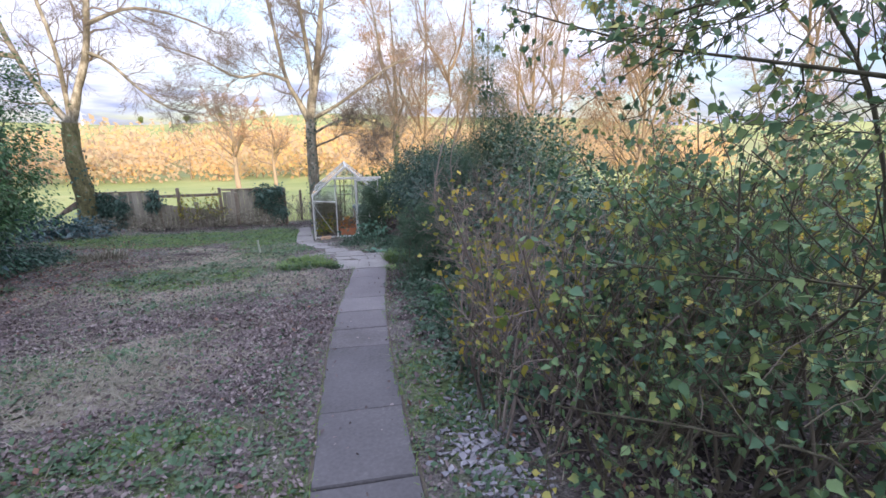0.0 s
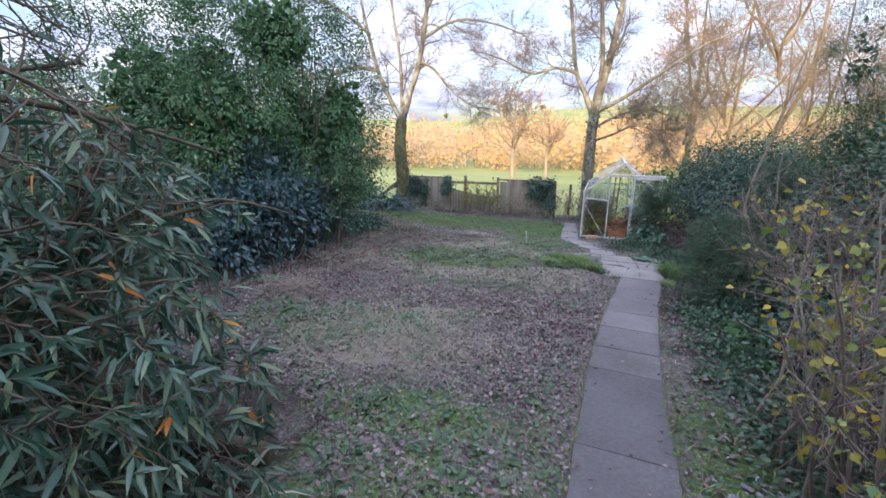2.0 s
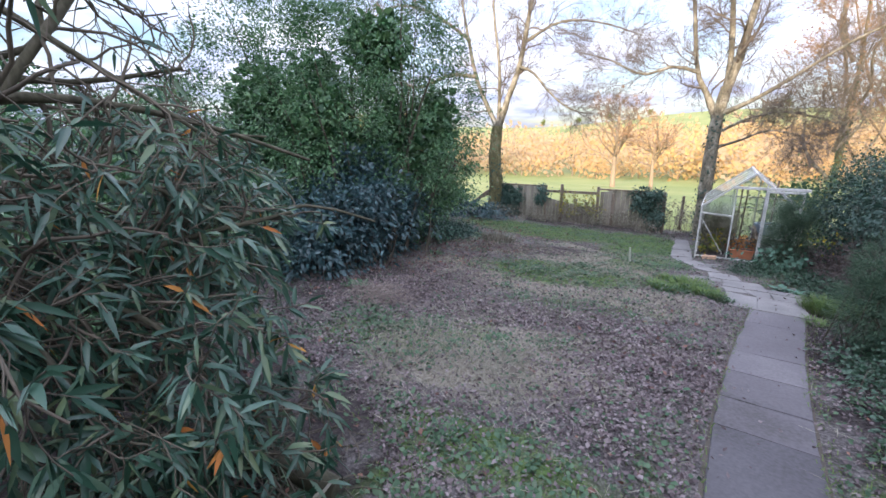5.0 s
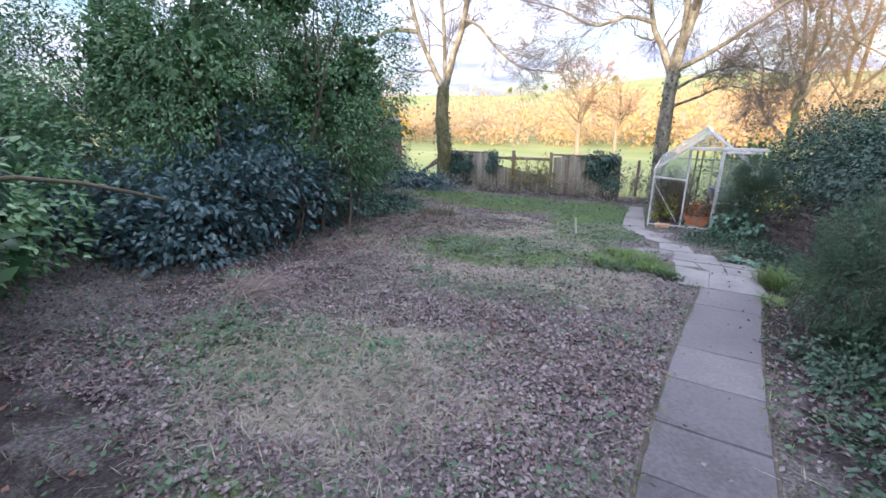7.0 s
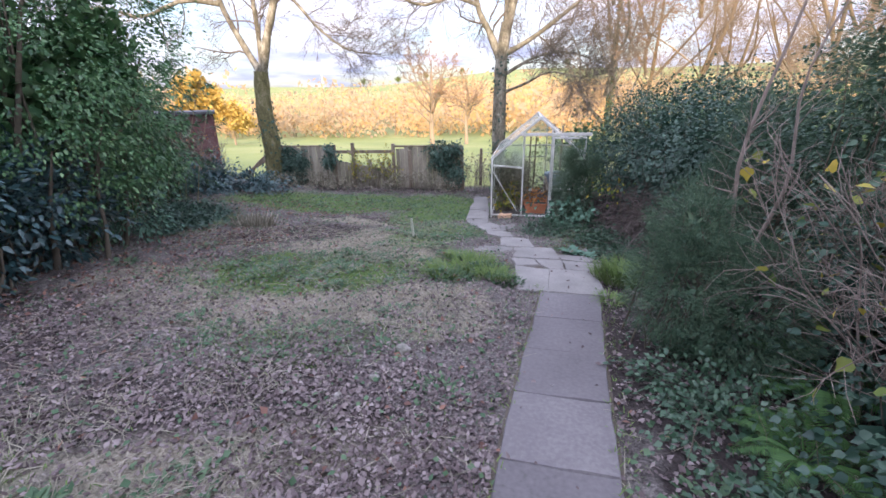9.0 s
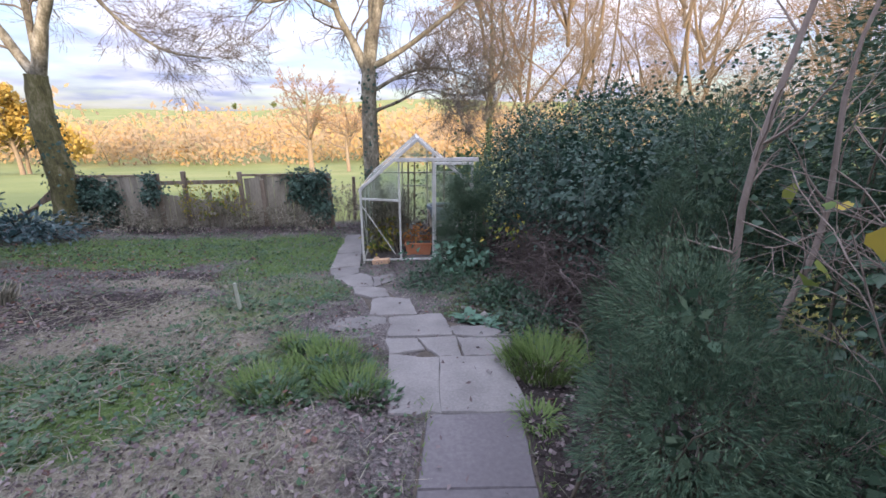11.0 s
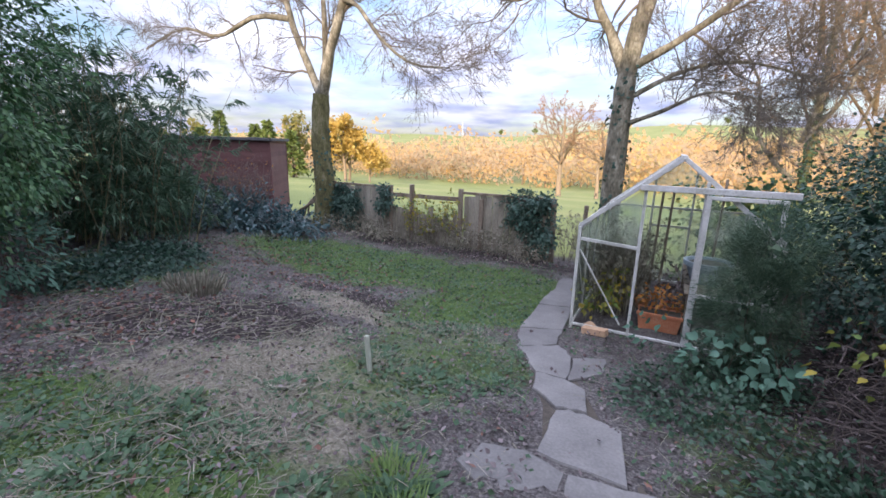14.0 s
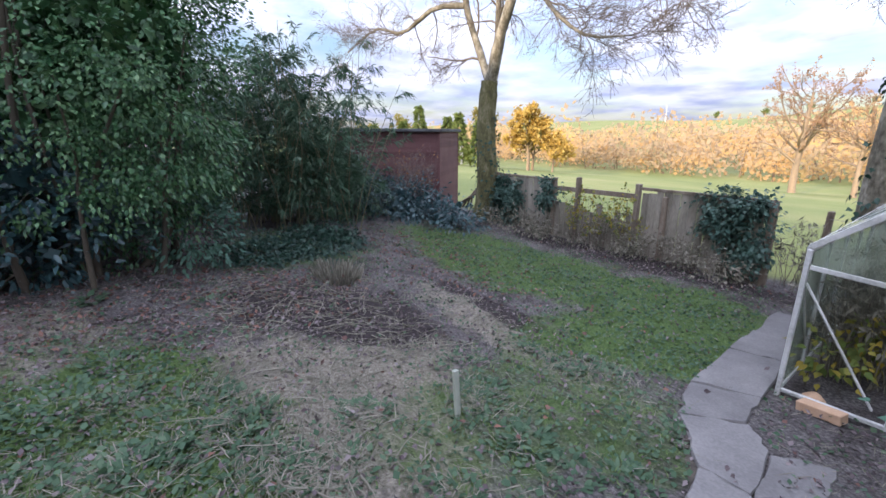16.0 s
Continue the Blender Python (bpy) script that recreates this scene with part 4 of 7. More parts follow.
def bamboo():
    root = thing("bamboo_clump", (-8.1, 10.9, float(ground_z(-8.1, 10.9))), "tall leafy bamboo clump arching over the border", "bamboo")
    m = 110
    st = np.stack([rng.normal(-8.75, 0.5, m), rng.normal(10.5, 0.8, m), np.zeros(m)], -1)
    st[:, 2] = ground_z(st[:, 0], st[:, 1]) - 0.05
    d = np.stack([rng.normal(0.10, 0.16, m), rng.normal(0.05, 0.16, m), np.ones(m)], -1)
    P, R = polylines(st, d, rng.uniform(2.2, 3.7, m), 9, 0.05, -0.035, 0.012, 0.004)
    for k in range(m):
        g = Geo()
        g.tubes(P[k:k + 1], R[k:k + 1], 5)
        link("cane", g, M_CANE, root).matrix_parent_inverse = Matrix.Translation(root.location).inverted()
    P2, R2 = sprout(P, R, 15, 0.55, 0.9, n=4, lift=-0.12, thin=0.35, lo=0.08)
    g = Geo()
    g.tubes(P2, np.maximum(R2, 0.0015), 3)
    gpart("shootwork", g, M_BAMBOO, root)
    at, tan = along(P2, 13)
    k = len(at)
    g = Geo()
    g.leaves(at, tan + rng.normal(0, 0.5, (k, 3)) - np.array([0, 0, 0.5]), rng.normal(0, 0.6, (k, 3)) + np.array([0, 0, 1.0]), rng.uniform(0.11, 0.20, k), rng.uniform(0.018, 0.028, k), droop=0.35)
    gpart("foliage", g, M_BAMBOO, root)


bamboo()
clump_bush("rhododendron", (-8.6, 13.6), [(-8.6, 13.7, -0.95, 1.1, 0.9, 0.6), (-7.4, 13.9, -1.1, 0.8, 0.6, 0.4), (-9.9, 13.0, -0.8, 1.0, 1.0, 0.8)], "low sprawling rhododendron with grey-green leaves below the shed", M_LAUREL, 150, 26, 0.12, 0.045, shape="lance", spreadr=0.16, droop=0.4, stem_r=0.02, core=0.80)
clump_bush("butterfly_bush", (-9.2, 12.2), [(-8.9, 12.2, 0.0, 0.9, 0.8, 1.0), (-10.2, 12.0, 0.1, 1.0, 0.9, 1.1)], "loose grey-green shrub with narrow leaves beside the bamboo", M_BAMBOO, 150, 26, 0.13, 0.024, spreadr=0.2, droop=0.6, stem_r=0.015, core=0.60)
clump_bush("hedge_bush", (-12.0, 9.0), [(-12.0, 9.0, 0.6, 2.0, 2.5, 1.6), (-13.0, 5.0, 0.8, 2.0, 2.5, 1.8), (-12.0, 1.0, 0.8, 2.0, 2.5, 1.9), (-11.0, -2.5, 0.8, 2.0, 2.0, 1.9)], "deep green boundary hedge behind the holly", M_BRAMBLE, 520, 50, 0.10, 0.07, spreadr=0.28, stem_r=0.04, frac=0.08, core=0.85)


# The last, high blob stays out of view; it is added to shade the shrub.
clump_bush("evergreen_bush", (-5.6, 2.2), [(-5.3, 1.5, 0.7, 0.9, 1.1, 1.15), (-6.2, 3.2, 0.8, 1.0, 1.0, 1.2), (-5.6, -0.2, 0.7, 1.2, 1.0, 1.3), (-7.6, 2.0, 0.8, 1.4, 1.6, 1.5), (-4.75, 2.6, 0.5, 0.6, 0.9, 0.9), (-4.5, 1.3, 0.5, 0.55, 0.8, 0.8), (-4.4, -1.5, 2.2, 1.5, 0.8, 1.5)], "dense evergreen bush behind the leaning shrub, with an unseen high part added for shade", M_HOLLY, 480, 70, 0.07, 0.035, spreadr=0.17, stem_r=0.03, floor=0.1, frac=0.1, core=0.80)
# Out of view behind the start; added to close the place and cut skylight.
clump_bush("added_shade_hedge", (-0.5, -3.4), [(-4.0, -2.8, 1.1, 1.4, 0.9, 1.5), (-1.8, -3.3, 1.0, 1.5, 0.8, 1.5), (0.6, -3.4, 1.0, 1.5, 0.8, 1.5), (3.0, -2.6, 1.1, 1.5, 1.1, 1.6), (4.2, -0.6, 1.0, 0.9, 1.3, 1.5)], "unseen tall hedge added behind the start of the path for shade", M_BRAMBLE, 420, 50, 0.10, 0.07, spreadr=0.2, stem_r=0.03, frac=0.1, core=0.85)


def long_leaved_shrub():
    """The leaning shrub with mossy limbs and long drooping leaves near the start."""
    z = float(ground_z(-3.55, 0.5))
    root = thing("long_leaved_shrub", (-3.55, 0.5, z), "leaning shrub with mossy crooked limbs and long drooping leaves", "shrub")
    limbs = [([(-3.55, 0.5, z - 0.1), (-3.5, 0.52, 0.5), (-3.55, 0.45, 1.2), (-3.7, 0.35, 1.9), (-3.9, 0.5, 2.6)], 0.07, 0.035),
             ([(-3.5, 0.55, z), (-3.35, 0.7, 0.35), (-3.0, 1.0, 0.85), (-2.7, 1.5, 1.05), (-2.3, 2.2, 1.2)], 0.04, 0.01),
             ([(-3.55, 0.5, 0.9), (-3.2, 0.8, 1.5), (-2.95, 1.3, 1.75), (-2.8, 1.9, 1.7), (-2.6, 2.6, 1.45)], 0.034, 0.009),
             ([(-3.7, 0.4, 1.7), (-3.4, 0.7, 2.2), (-3.15, 1.1, 2.3), (-2.9, 1.6, 1.95), (-2.6, 2.1, 1.5)], 0.032, 0.008),
             ([(-3.3, 0.75, 0.45), (-3.1, 1.2, 0.75), (-3.1, 1.9, 1.0), (-3.0, 2.8, 1.1), (-2.8, 3.4, 0.9)], 0.03, 0.008),
             ([(-3.4, 0.7, 0.8), (-3.6, 1.4, 1.3), (-3.7, 2.2, 1.6), (-3.6, 3.0, 1.6)], 0.032, 0.008),
             ([(-3.0, 1.0, 0.85), (-2.6, 1.25, 0.95), (-2.3, 1.45, 0.85), (-2.1, 1.55, 0.6)], 0.025, 0.008),
             ([(-3.3, 0.75, 0.45), (-2.8, 0.98, 0.95), (-2.35, 1.1, 0.9), (-2.1, 1.2, 0.5)], 0.022, 0.006),
             ([(-3.6, 0.45, 1.5), (-3.1, 0.65, 1.75), (-2.8, 0.85, 1.6), (-2.5, 1.1, 1.2)], 0.025, 0.006),
             ([(-2.95, 1.3, 1.75), (-3.0, 1.7, 2.3), (-3.05, 1.9, 2.6), (-2.95, 2.1, 3.0)], 0.025, 0.006),
             ([(-3.9, 0.5, 2.4), (-3.6, 1.2, 2.6), (-3.25, 1.6, 2.5), (-3.0, 1.9, 2.2)], 0.03, 0.008),
             ([(-3.75, 0.3, 1.9), (-3.45, 0.6, 2.06), (-3.3, 1.1, 1.93), (-3.2, 1.6, 1.86), (-3.0, 2.1, 1.97)], 0.036, 0.010),
             ([(-3.3, 1.2, 1.9), (-3.12, 1.5, 2.0), (-3.22, 1.6, 2.25), (-3.05, 1.7, 2.4), (-3.15, 1.8, 2.75)], 0.022, 0.007),
             ([(-3.45, 0.6, 2.05), (-3.2, 0.75, 2.3), (-3.3, 0.9, 2.45), (-3.05, 1.05, 2.4), (-2.95, 1.2, 2.6)], 0.020, 0.006),
             ([(-3.0, 1.0, 0.85), (-2.55, 1.3, 0.7), (-2.15, 1.6, 0.3), (-1.98, 1.8, 0.0)], 0.018, 0.005),
             ([(-3.2, 0.8, 0.6), (-2.7, 0.88, 0.7), (-2.3, 1.0, 0.45), (-2.1, 1.15, 0.1)], 0.018, 0.005),
             ([(-3.1, 0.9, 0.75), (-2.75, 1.1, 0.55), (-2.4, 1.35, 0.2), (-2.25, 1.5, -0.05)], 0.016, 0.005),
             ([(-3.6, 0.45, 1.3), (-3.1, 0.95, 1.45), (-2.85, 1.3, 1.32), (-2.6, 1.6, 1.4), (-2.45, 1.8, 1.25)], 0.028, 0.007)]
    LP, LR = [], []
    for pts, a, b in limbs:
        g = Geo()
        P, R = limb_geo(g, pts, a, b)
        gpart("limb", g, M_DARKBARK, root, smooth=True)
        LP.append(P[0])
        LR.append(R[0])
    P0, R0 = np.array(LP), np.array(LR)
    g = Geo()
    def inside(p):
        """The bush keeps behind a slanting front, steeper towards its bare top."""
        k = 0.92 + 0.55 * np.clip((p[..., 2] - 1.1) / 0.8, 0, 1)
        return (p[..., 0] + 0.29 < -k * (p[..., 1] - 0.36)) & (p[..., 1] < 3.0) & (np.hypot(p[..., 0] + 0.3, p[..., 1] - 0.4) > 1.55)

    P1, R1 = sprout(P0, R0, 20, 0.75, 0.75, n=7, wander=0.30, lift=-0.02, thin=0.5, lo=0.25, tip=0.4)
    keep = np.all(inside(P1), axis=1) & ((P1[:, 0, 2] < 1.8) | (rng.random(len(P1)) < 0.6))
    P1, R1 = P1[keep], R1[keep]
    g.tubes(P1, np.maximum(R1 * 1.2, 0.005), 5)
    P2, R2 = sprout(P1, R1, 7, 0.36, 0.7, n=5, wander=0.28, lift=-0.07, thin=0.6, lo=0.25)
    keep = np.all(inside(P2), axis=1) & (P2[:, -1, 2] > -0.25) & ((P2[:, 0, 2] < 1.75) | (rng.random(len(P2)) < 0.45))
    P2, R2 = P2[keep], R2[keep]
    g.tubes(P2, np.maximum(R2, 0.0026), 4)
    gpart("twigwork", g, M_DARKTWIG, root)
    # leaves stand in loose whorls towards the ends of the twigs
    at, tan = along(P2, 8, lo=0.5)
    at2, tan2 = along(P1, 2, lo=0.8)
    at, tan = np.concatenate([at, at2]), np.concatenate([tan, tan2])
    depth = np.hypot(at[:, 0] + 3.6, at[:, 1] - 0.5)
    share = np.where(at[:, 2] > 1.7, 0.07, np.where(at[:, 2] > 1.4, 0.6, 1.0)) * np.clip(0.85 * depth - 0.35, 0.02, 0.9)
    low = rng.random(len(at)) < share
    at, tan = at[low], tan[low]
    k = len(at)
    D = tan * 0.7 + rng.normal(0, 0.62, (k, 3)) - np.array([0, 0, 0.42])
    N = rng.normal(0, 0.7, (k, 3)) + np.array([0.3, -0.3, 0.8])
    s = rng.uniform(0.6, 1.25, k) * np.where(at[:, 1] < 1.1, 1.25, 1.0)
    red = rng.random(k) < 0.015
    for name, sel, m in (("foliage", ~red, M_LANCE), ("autumn_foliage", red, M_RUST)):
        g = Geo()
        g.leaves(at[sel], D[sel], N[sel], 0.108 * s[sel], 0.021 * s[sel], "lance", 0.3, droop=0.25)
        gpart(name, g, m, root, "a few leaves turned orange-red" if m is M_RUST else "")


long_leaved_shrub()


def stemmy_shrub(name, base, spread, height, n, label, leaf, leaf_n, size, width, shape="lobed", wood=M_REDTWIG, lean=(0.0, 0.0), r=0.012, wander=0.10, levels=(5, 4), reach=(0.5, 0.3), away=None, keep_leaf=1.0, category="shrub", lift=0.02, lo=0.3):
    """Many stems from the ground with side shoots and leaves."""
    x, y = base
    root = thing(name, (x, y, float(ground_z(x, y))), label, category)
    st = np.stack([rng.uniform(-1, 1, n) * spread[0] + x, rng.uniform(-1, 1, n) * spread[1] + y, np.zeros(n)], -1)
    st[:, 2] = ground_z(st[:, 0], st[:, 1]) - 0.04
    d = np.stack([rng.normal(lean[0], 0.16, n), rng.normal(lean[1], 0.16, n), np.ones(n)], -1)
    P, R = polylines(st, d, rng.uniform(0.6, 1.05, n) * height, 9, wander, lift, rng.uniform(0.6, 1.2, n) * r, r * 0.3)

    def clear(P, R):
        if away is None:
            return P, R
        ok = np.all([away(P[:, i]) for i in range(P.shape[1])], axis=0)
        return P[ok], R[ok]

    P, R = clear(P, R)
    g = Geo()
    g.tubes(P, R, 5)
    P1, R1 = clear(*sprout(P, R, levels[0], reach[0], 0.75, n=6, wander=0.2, lift=0.02, thin=0.55, lo=lo))
    g.tubes(P1, np.maximum(R1, 0.0022), 4)
    P2, R2 = clear(*sprout(P1, R1, levels[1], reach[1], 0.7, n=5, wander=0.2, lift=0.0, thin=0.6, lo=0.15))
    g.tubes(P2[:, ::2], np.maximum(R2, 0.0015)[:, ::2], 3)
    gpart("stemwork", g, wood, root)
    if leaf_n:
        at, tan = along(np.concatenate([P2]), leaf_n, lo=0.1)
        at = at[rng.random(len(at)) < keep_leaf]
        k = len(at)
        g = Geo()
        s = rng.uniform(0.6, 1.3, k)
        g.leaves(at, rng.normal(0, 0.8, (k, 3)) - np.array([0, 0, 0.35]), rng.normal(0, 0.8, (k, 3)) + np.array([0, 0, 0.5]), size * s, width * s, shape, 0.2, droop=0.1)
        gpart("foliage", g, leaf, root)
    return root


def off_path(p):
    return (p[:, 0] > path_x(p[:, 1]) + 0.36 + 0.12 * np.clip(p[:, 2], 0, 2)) & (np.hypot(p[:, 0] + 0.1, p[:, 1] - 0.2) > 0.95)


stemmy_shrub("hawthorn_bush", (1.8, 1.6), (0.65, 0.6), 1.75, 34, "tangled hedge shrub with lobed green and yellowing leaves", M_HEDGE, 3, 0.046, 0.038, away=off_path, wander=0.15, levels=(9, 5), reach=(0.6, 0.32), wood=M_DARKTWIG, r=0.012, lo=0.04)
stemmy_shrub("hawthorn_bush", (2.6, 0.9), (0.5, 0.7), 1.7, 18, "tangled hedge shrub with lobed green and yellowing leaves", M_HEDGE, 2, 0.052, 0.043, away=off_path, wander=0.15, levels=(9, 5), reach=(0.6, 0.35), wood=M_DARKTWIG, r=0.014, lo=0.04)


def overhanging_thorn():
    """Long arching thorn boughs from the hedge, with crooked twigs and few leaves."""
    root = thing("overhanging_thorn", (2.2, 0.9, float(ground_z(2.2, 0.9))), "overhanging thorn boughs with crooked twigs and few leaves", "shrub")
    z = float(ground_z(2.2, 0.9)) - 0.05
    LP, LR = [], []
    for pts, a, b in (([(2.2, 0.9, z), (2.1, 0.75, 0.8), (1.75, 0.85, 1.6), (1.43, 1.15, 1.78), (1.25, 1.75, 1.95), (0.85, 2.28, 2.2)], 0.012, 0.003),
                      ([(2.25, 0.85, z), (2.2, 0.6, 1.0), (1.7, 0.85, 1.85), (1.3, 1.15, 1.97), (1.19, 1.53, 2.02), (1.05, 1.95, 1.93)], 0.011, 0.003),
                      ([(2.3, 1.0, z), (2.0, 0.8, 0.7), (1.5, 0.9, 1.15), (1.25, 1.25, 1.12), (1.1, 1.7, 1.06)], 0.008, 0.0025),
                      ([(2.1, 1.1, z), (1.6, 0.95, 0.5), (1.15, 1.05, 0.66), (0.85, 1.5, 0.5), (0.7, 1.9, 0.36)], 0.007, 0.0025),
                      ([(2.3, 1.3, z), (2.1, 1.3, 1.2), (1.9, 1.5, 2.0), (1.75, 1.9, 2.35), (1.5, 2.5, 2.6)], 0.011, 0.003),
                      ([(2.35, 0.8, z), (2.3, 0.7, 1.2), (1.9, 0.8, 2.1), (1.6, 1.2, 2.4), (1.45, 1.7, 2.35)], 0.011, 0.003)):
        g = Geo()
        q = curve(pts, 14)
        r = np.linspace(a, b, 14)
        g.tubes(q[None], r[None] * (1 + 0.08 * rng.normal(0, 1, (1, 14))), 7)
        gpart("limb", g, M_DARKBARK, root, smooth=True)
        LP.append(q)
        LR.append(r)
    P1, R1 = sprout(np.array(LP), np.array(LR), 26, 0.55, 0.85, n=7, wander=0.30, lift=0.02, thin=0.5, lo=0.35, tip=0.35)
    P2, R2 = sprout(P1, R1, 8, 0.2, 0.85, n=5, wander=0.3, thin=0.55, lo=0.1)
    ok1 = np.all([off_path(P1[:, i]) for i in range(7)], axis=0)
    ok2 = np.all([off_path(P2[:, i]) for i in range(5)], axis=0)
    g = Geo()
    g.tubes(P1[ok1], np.maximum(R1[ok1], 0.0022), 5)
    g.tubes(P2[ok2], np.maximum(R2[ok2], 0.0013), 3)
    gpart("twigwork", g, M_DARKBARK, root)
    at, tan = along(P2[ok2], 3, lo=0.2)
    at = at[rng.random(len(at)) < 0.75]
    k = len(at)
    sz = rng.uniform(0.6, 1.3, k)
    g = Geo()
    g.leaves(at, rng.normal(0, 0.8, (k, 3)) - np.array([0, 0, 0.35]), rng.normal(0, 0.8, (k, 3)) + np.array([0, 0, 0.5]), 0.036 * sz, 0.027 * sz, "lobed", 0.4, droop=0.15)
    gpart("foliage", g, M_HEDGE, root)


overhanging_thorn()
stemmy_shrub("flowering_currant", (1.2, 2.9), (0.35, 0.9), 1.65, 48, "upright leggy shrub with a few pale yellow-green leaves on grey stems", M_YELLOW, 2, 0.050, 0.048, away=off_path, wander=0.11, levels=(7, 4), reach=(0.42, 0.22), keep_leaf=0.35, r=0.013, wood=M_REDTWIG, lean=(-0.05, 0), lo=0.35)
stemmy_shrub("hawthorn_bush", (2.9, 2.9), (0.7, 0.8), 2.1, 40, "tangled hedge shrub with lobed green and yellowing leaves", M_HEDGE, 3, 0.042, 0.038, away=off_path, wander=0.13, levels=(8, 6), reach=(0.55, 0.35), wood=M_DARKTWIG, lo=0.05)
# Dark leaves added to stand for the shade behind the bare stems.
clump_bush("bramble", (2.2, 5.7), [(2.0, 5.3, -0.2, 0.5, 0.6, 0.45), (2.3, 6.1, 0.0, 0.6, 0.6, 0.6), (1.75, 4.7, -0.25, 0.35, 0.5, 0.35)], "low dark bramble added to darken the foot of the leafless shrub", M_IVY, 170, 30, 0.05, 0.042, shape="lobed", spreadr=0.12, stem_r=0.006, inner=0.4, core=0.80)
clump_bush("bramble", (1.9, 3.3), [(2.1, 2.7, 0.35, 0.45, 0.6, 0.7), (2.3, 3.8, 0.4, 0.5, 0.6, 0.85)], "blue-green bramble growing through the hedge", M_BRAMBLE, 130, 22, 0.055, 0.048, shape="lobed", spreadr=0.15, stem_r=0.007, inner=0.4, core=0.60)
stemmy_shrub("dead_shrub", (2.4, 5.75), (0.6, 0.7), 1.85, 80, "dense leafless shrub of tangled reddish-grey stems", M_YELLOW, 1, 0.07, 0.065, away=off_path, wander=0.16, levels=(6, 5), reach=(0.55, 0.28), keep_leaf=0.10, lean=(-0.08, 0), r=0.0075)
clump_bush("bramble_thicket", (2.9, 5.6), [(2.7, 4.9, 0.35, 0.9, 1.0, 1.05), (2.9, 6.4, 0.6, 0.9, 1.0, 1.15), (3.4, 7.6, 0.7, 1.0, 1.1, 1.15)], "dense dark green bramble thicket behind the leafless shrub", M_BRAMBLE, 420, 44, 0.05, 0.042, shape="lobed", spreadr=0.18, stem_r=0.012, core=0.80, core_leaf=0.08)
clump_bush("ivy_thicket", (2.6, 10.6), [(2.3, 9.3, 0.42, 0.95, 0.85, 0.72), (2.6, 10.6, 0.45, 1.1, 1.1, 0.92), (2.2, 12.0, 0.05, 0.9, 1.2, 1.15), (3.4, 9.0, 0.45, 1.1, 1.1, 1.0), (2.6, 13.6, -0.1, 1.2, 1.2, 1.2), (3.3, 11.8, 0.1, 1.2, 1.3, 1.2), (3.3, 9.9, -0.35, 0.6, 1.2, 0.6)],
           "high mound of dark ivy and bramble leaning over the greenhouse", M_IVY, 800, 62, 0.041, 0.036, shape="lobed", spreadr=0.17, stem_r=0.015, floor=0.3, core=0.85, core_leaf=0.10)
clump_bush("low_thicket", (1.7, 15.2), [(1.4, 15.6, -0.3, 1.2, 0.8, 1.0), (3.6, 15.4, 0.0, 1.5, 1.1, 1.3), (6.0, 14.5, -0.2, 1.8, 1.4, 1.3), (5.2, 11.0, 0.0, 1.3, 2.0, 1.2)], "mixed scrubby undergrowth of olive and russet leaves", M_HEDGE, 300, 34, 0.09, 0.07, spreadr=0.24, stem_r=0.012, core=0.80)


clump_bush("sunlit_scrub", (7.4, 5.3), [(7.4, 5.3, 0.0, 1.3, 1.1, 0.8), (6.4, 7.4, 0.0, 1.1, 1.3, 0.9)], "yellow-green scrub at the edge of the pasture", M_YELLOW, 170, 34, 0.07, 0.055, shape="lobed", spreadr=0.2, stem_r=0.012, core=0.75)
clump_bush("sunlit_scrub", (9.6, 4.2), [(9.4, 4.3, 0.2, 1.4, 1.2, 1.0), (10.6, 6.4, 0.2, 1.5, 1.4, 1.1)], "yellow-green scrub at the edge of the pasture", M_HEDGE, 170, 34, 0.08, 0.06, shape="lobed", spreadr=0.22, stem_r=0.012, core=0.75)


def feathery(name, base, blobs, label, clumps, per, size=0.037, width=0.0042, spreadr=0.05):
    return clump_bush(name, base, blobs, label, M_CONIFER, clumps, per, size, width, spreadr=spreadr, category="conifer", stem_r=0.012, droop=-0.2, outward=1.7, inner=0.35, fold=0.1, frac=0.08, core=0.55, core_leaf=0.06)


feathery("feathery_conifer", (1.2, 6.75), [(1.18, 6.7, -0.15, 0.40, 0.48, 0.5), (1.25, 6.9, 0.2, 0.30, 0.36, 0.38), (1.5, 6.4, -0.2, 0.4, 0.4, 0.5)], "rounded soft feathery conifer beside the path", 700, 70, spreadr=0.036)
feathery("feathery_conifer", (2.05, 7.9), [(1.98, 7.95, 0.0, 0.5, 0.5, 0.7), (2.1, 8.0, 0.7, 0.35, 0.35, 0.5), (1.75, 8.3, -0.4, 0.32, 0.32, 0.4)], "upright feathery conifer crowding the path", 700, 70, spreadr=0.038)
feathery("feathery_conifer", (0.86, 11.35), [(0.82, 11.35, -0.35, 0.34, 0.25, 0.55), (0.92, 11.4, 0.1, 0.25, 0.22, 0.35)], "small feathery conifer against the greenhouse front", 240, 170)
feathery("dark_conifer", (2.5, 7.0), [(2.5, 7.1, 1.4, 0.45, 0.4, 0.9), (2.45, 7.2, 2.4, 0.3, 0.3, 0.8), (2.7, 6.9, 0.5, 0.5, 0.5, 0.7)], "tall dark green conifer rising behind the thicket", 260, 170, size=0.045, width=0.005, spreadr=0.10)


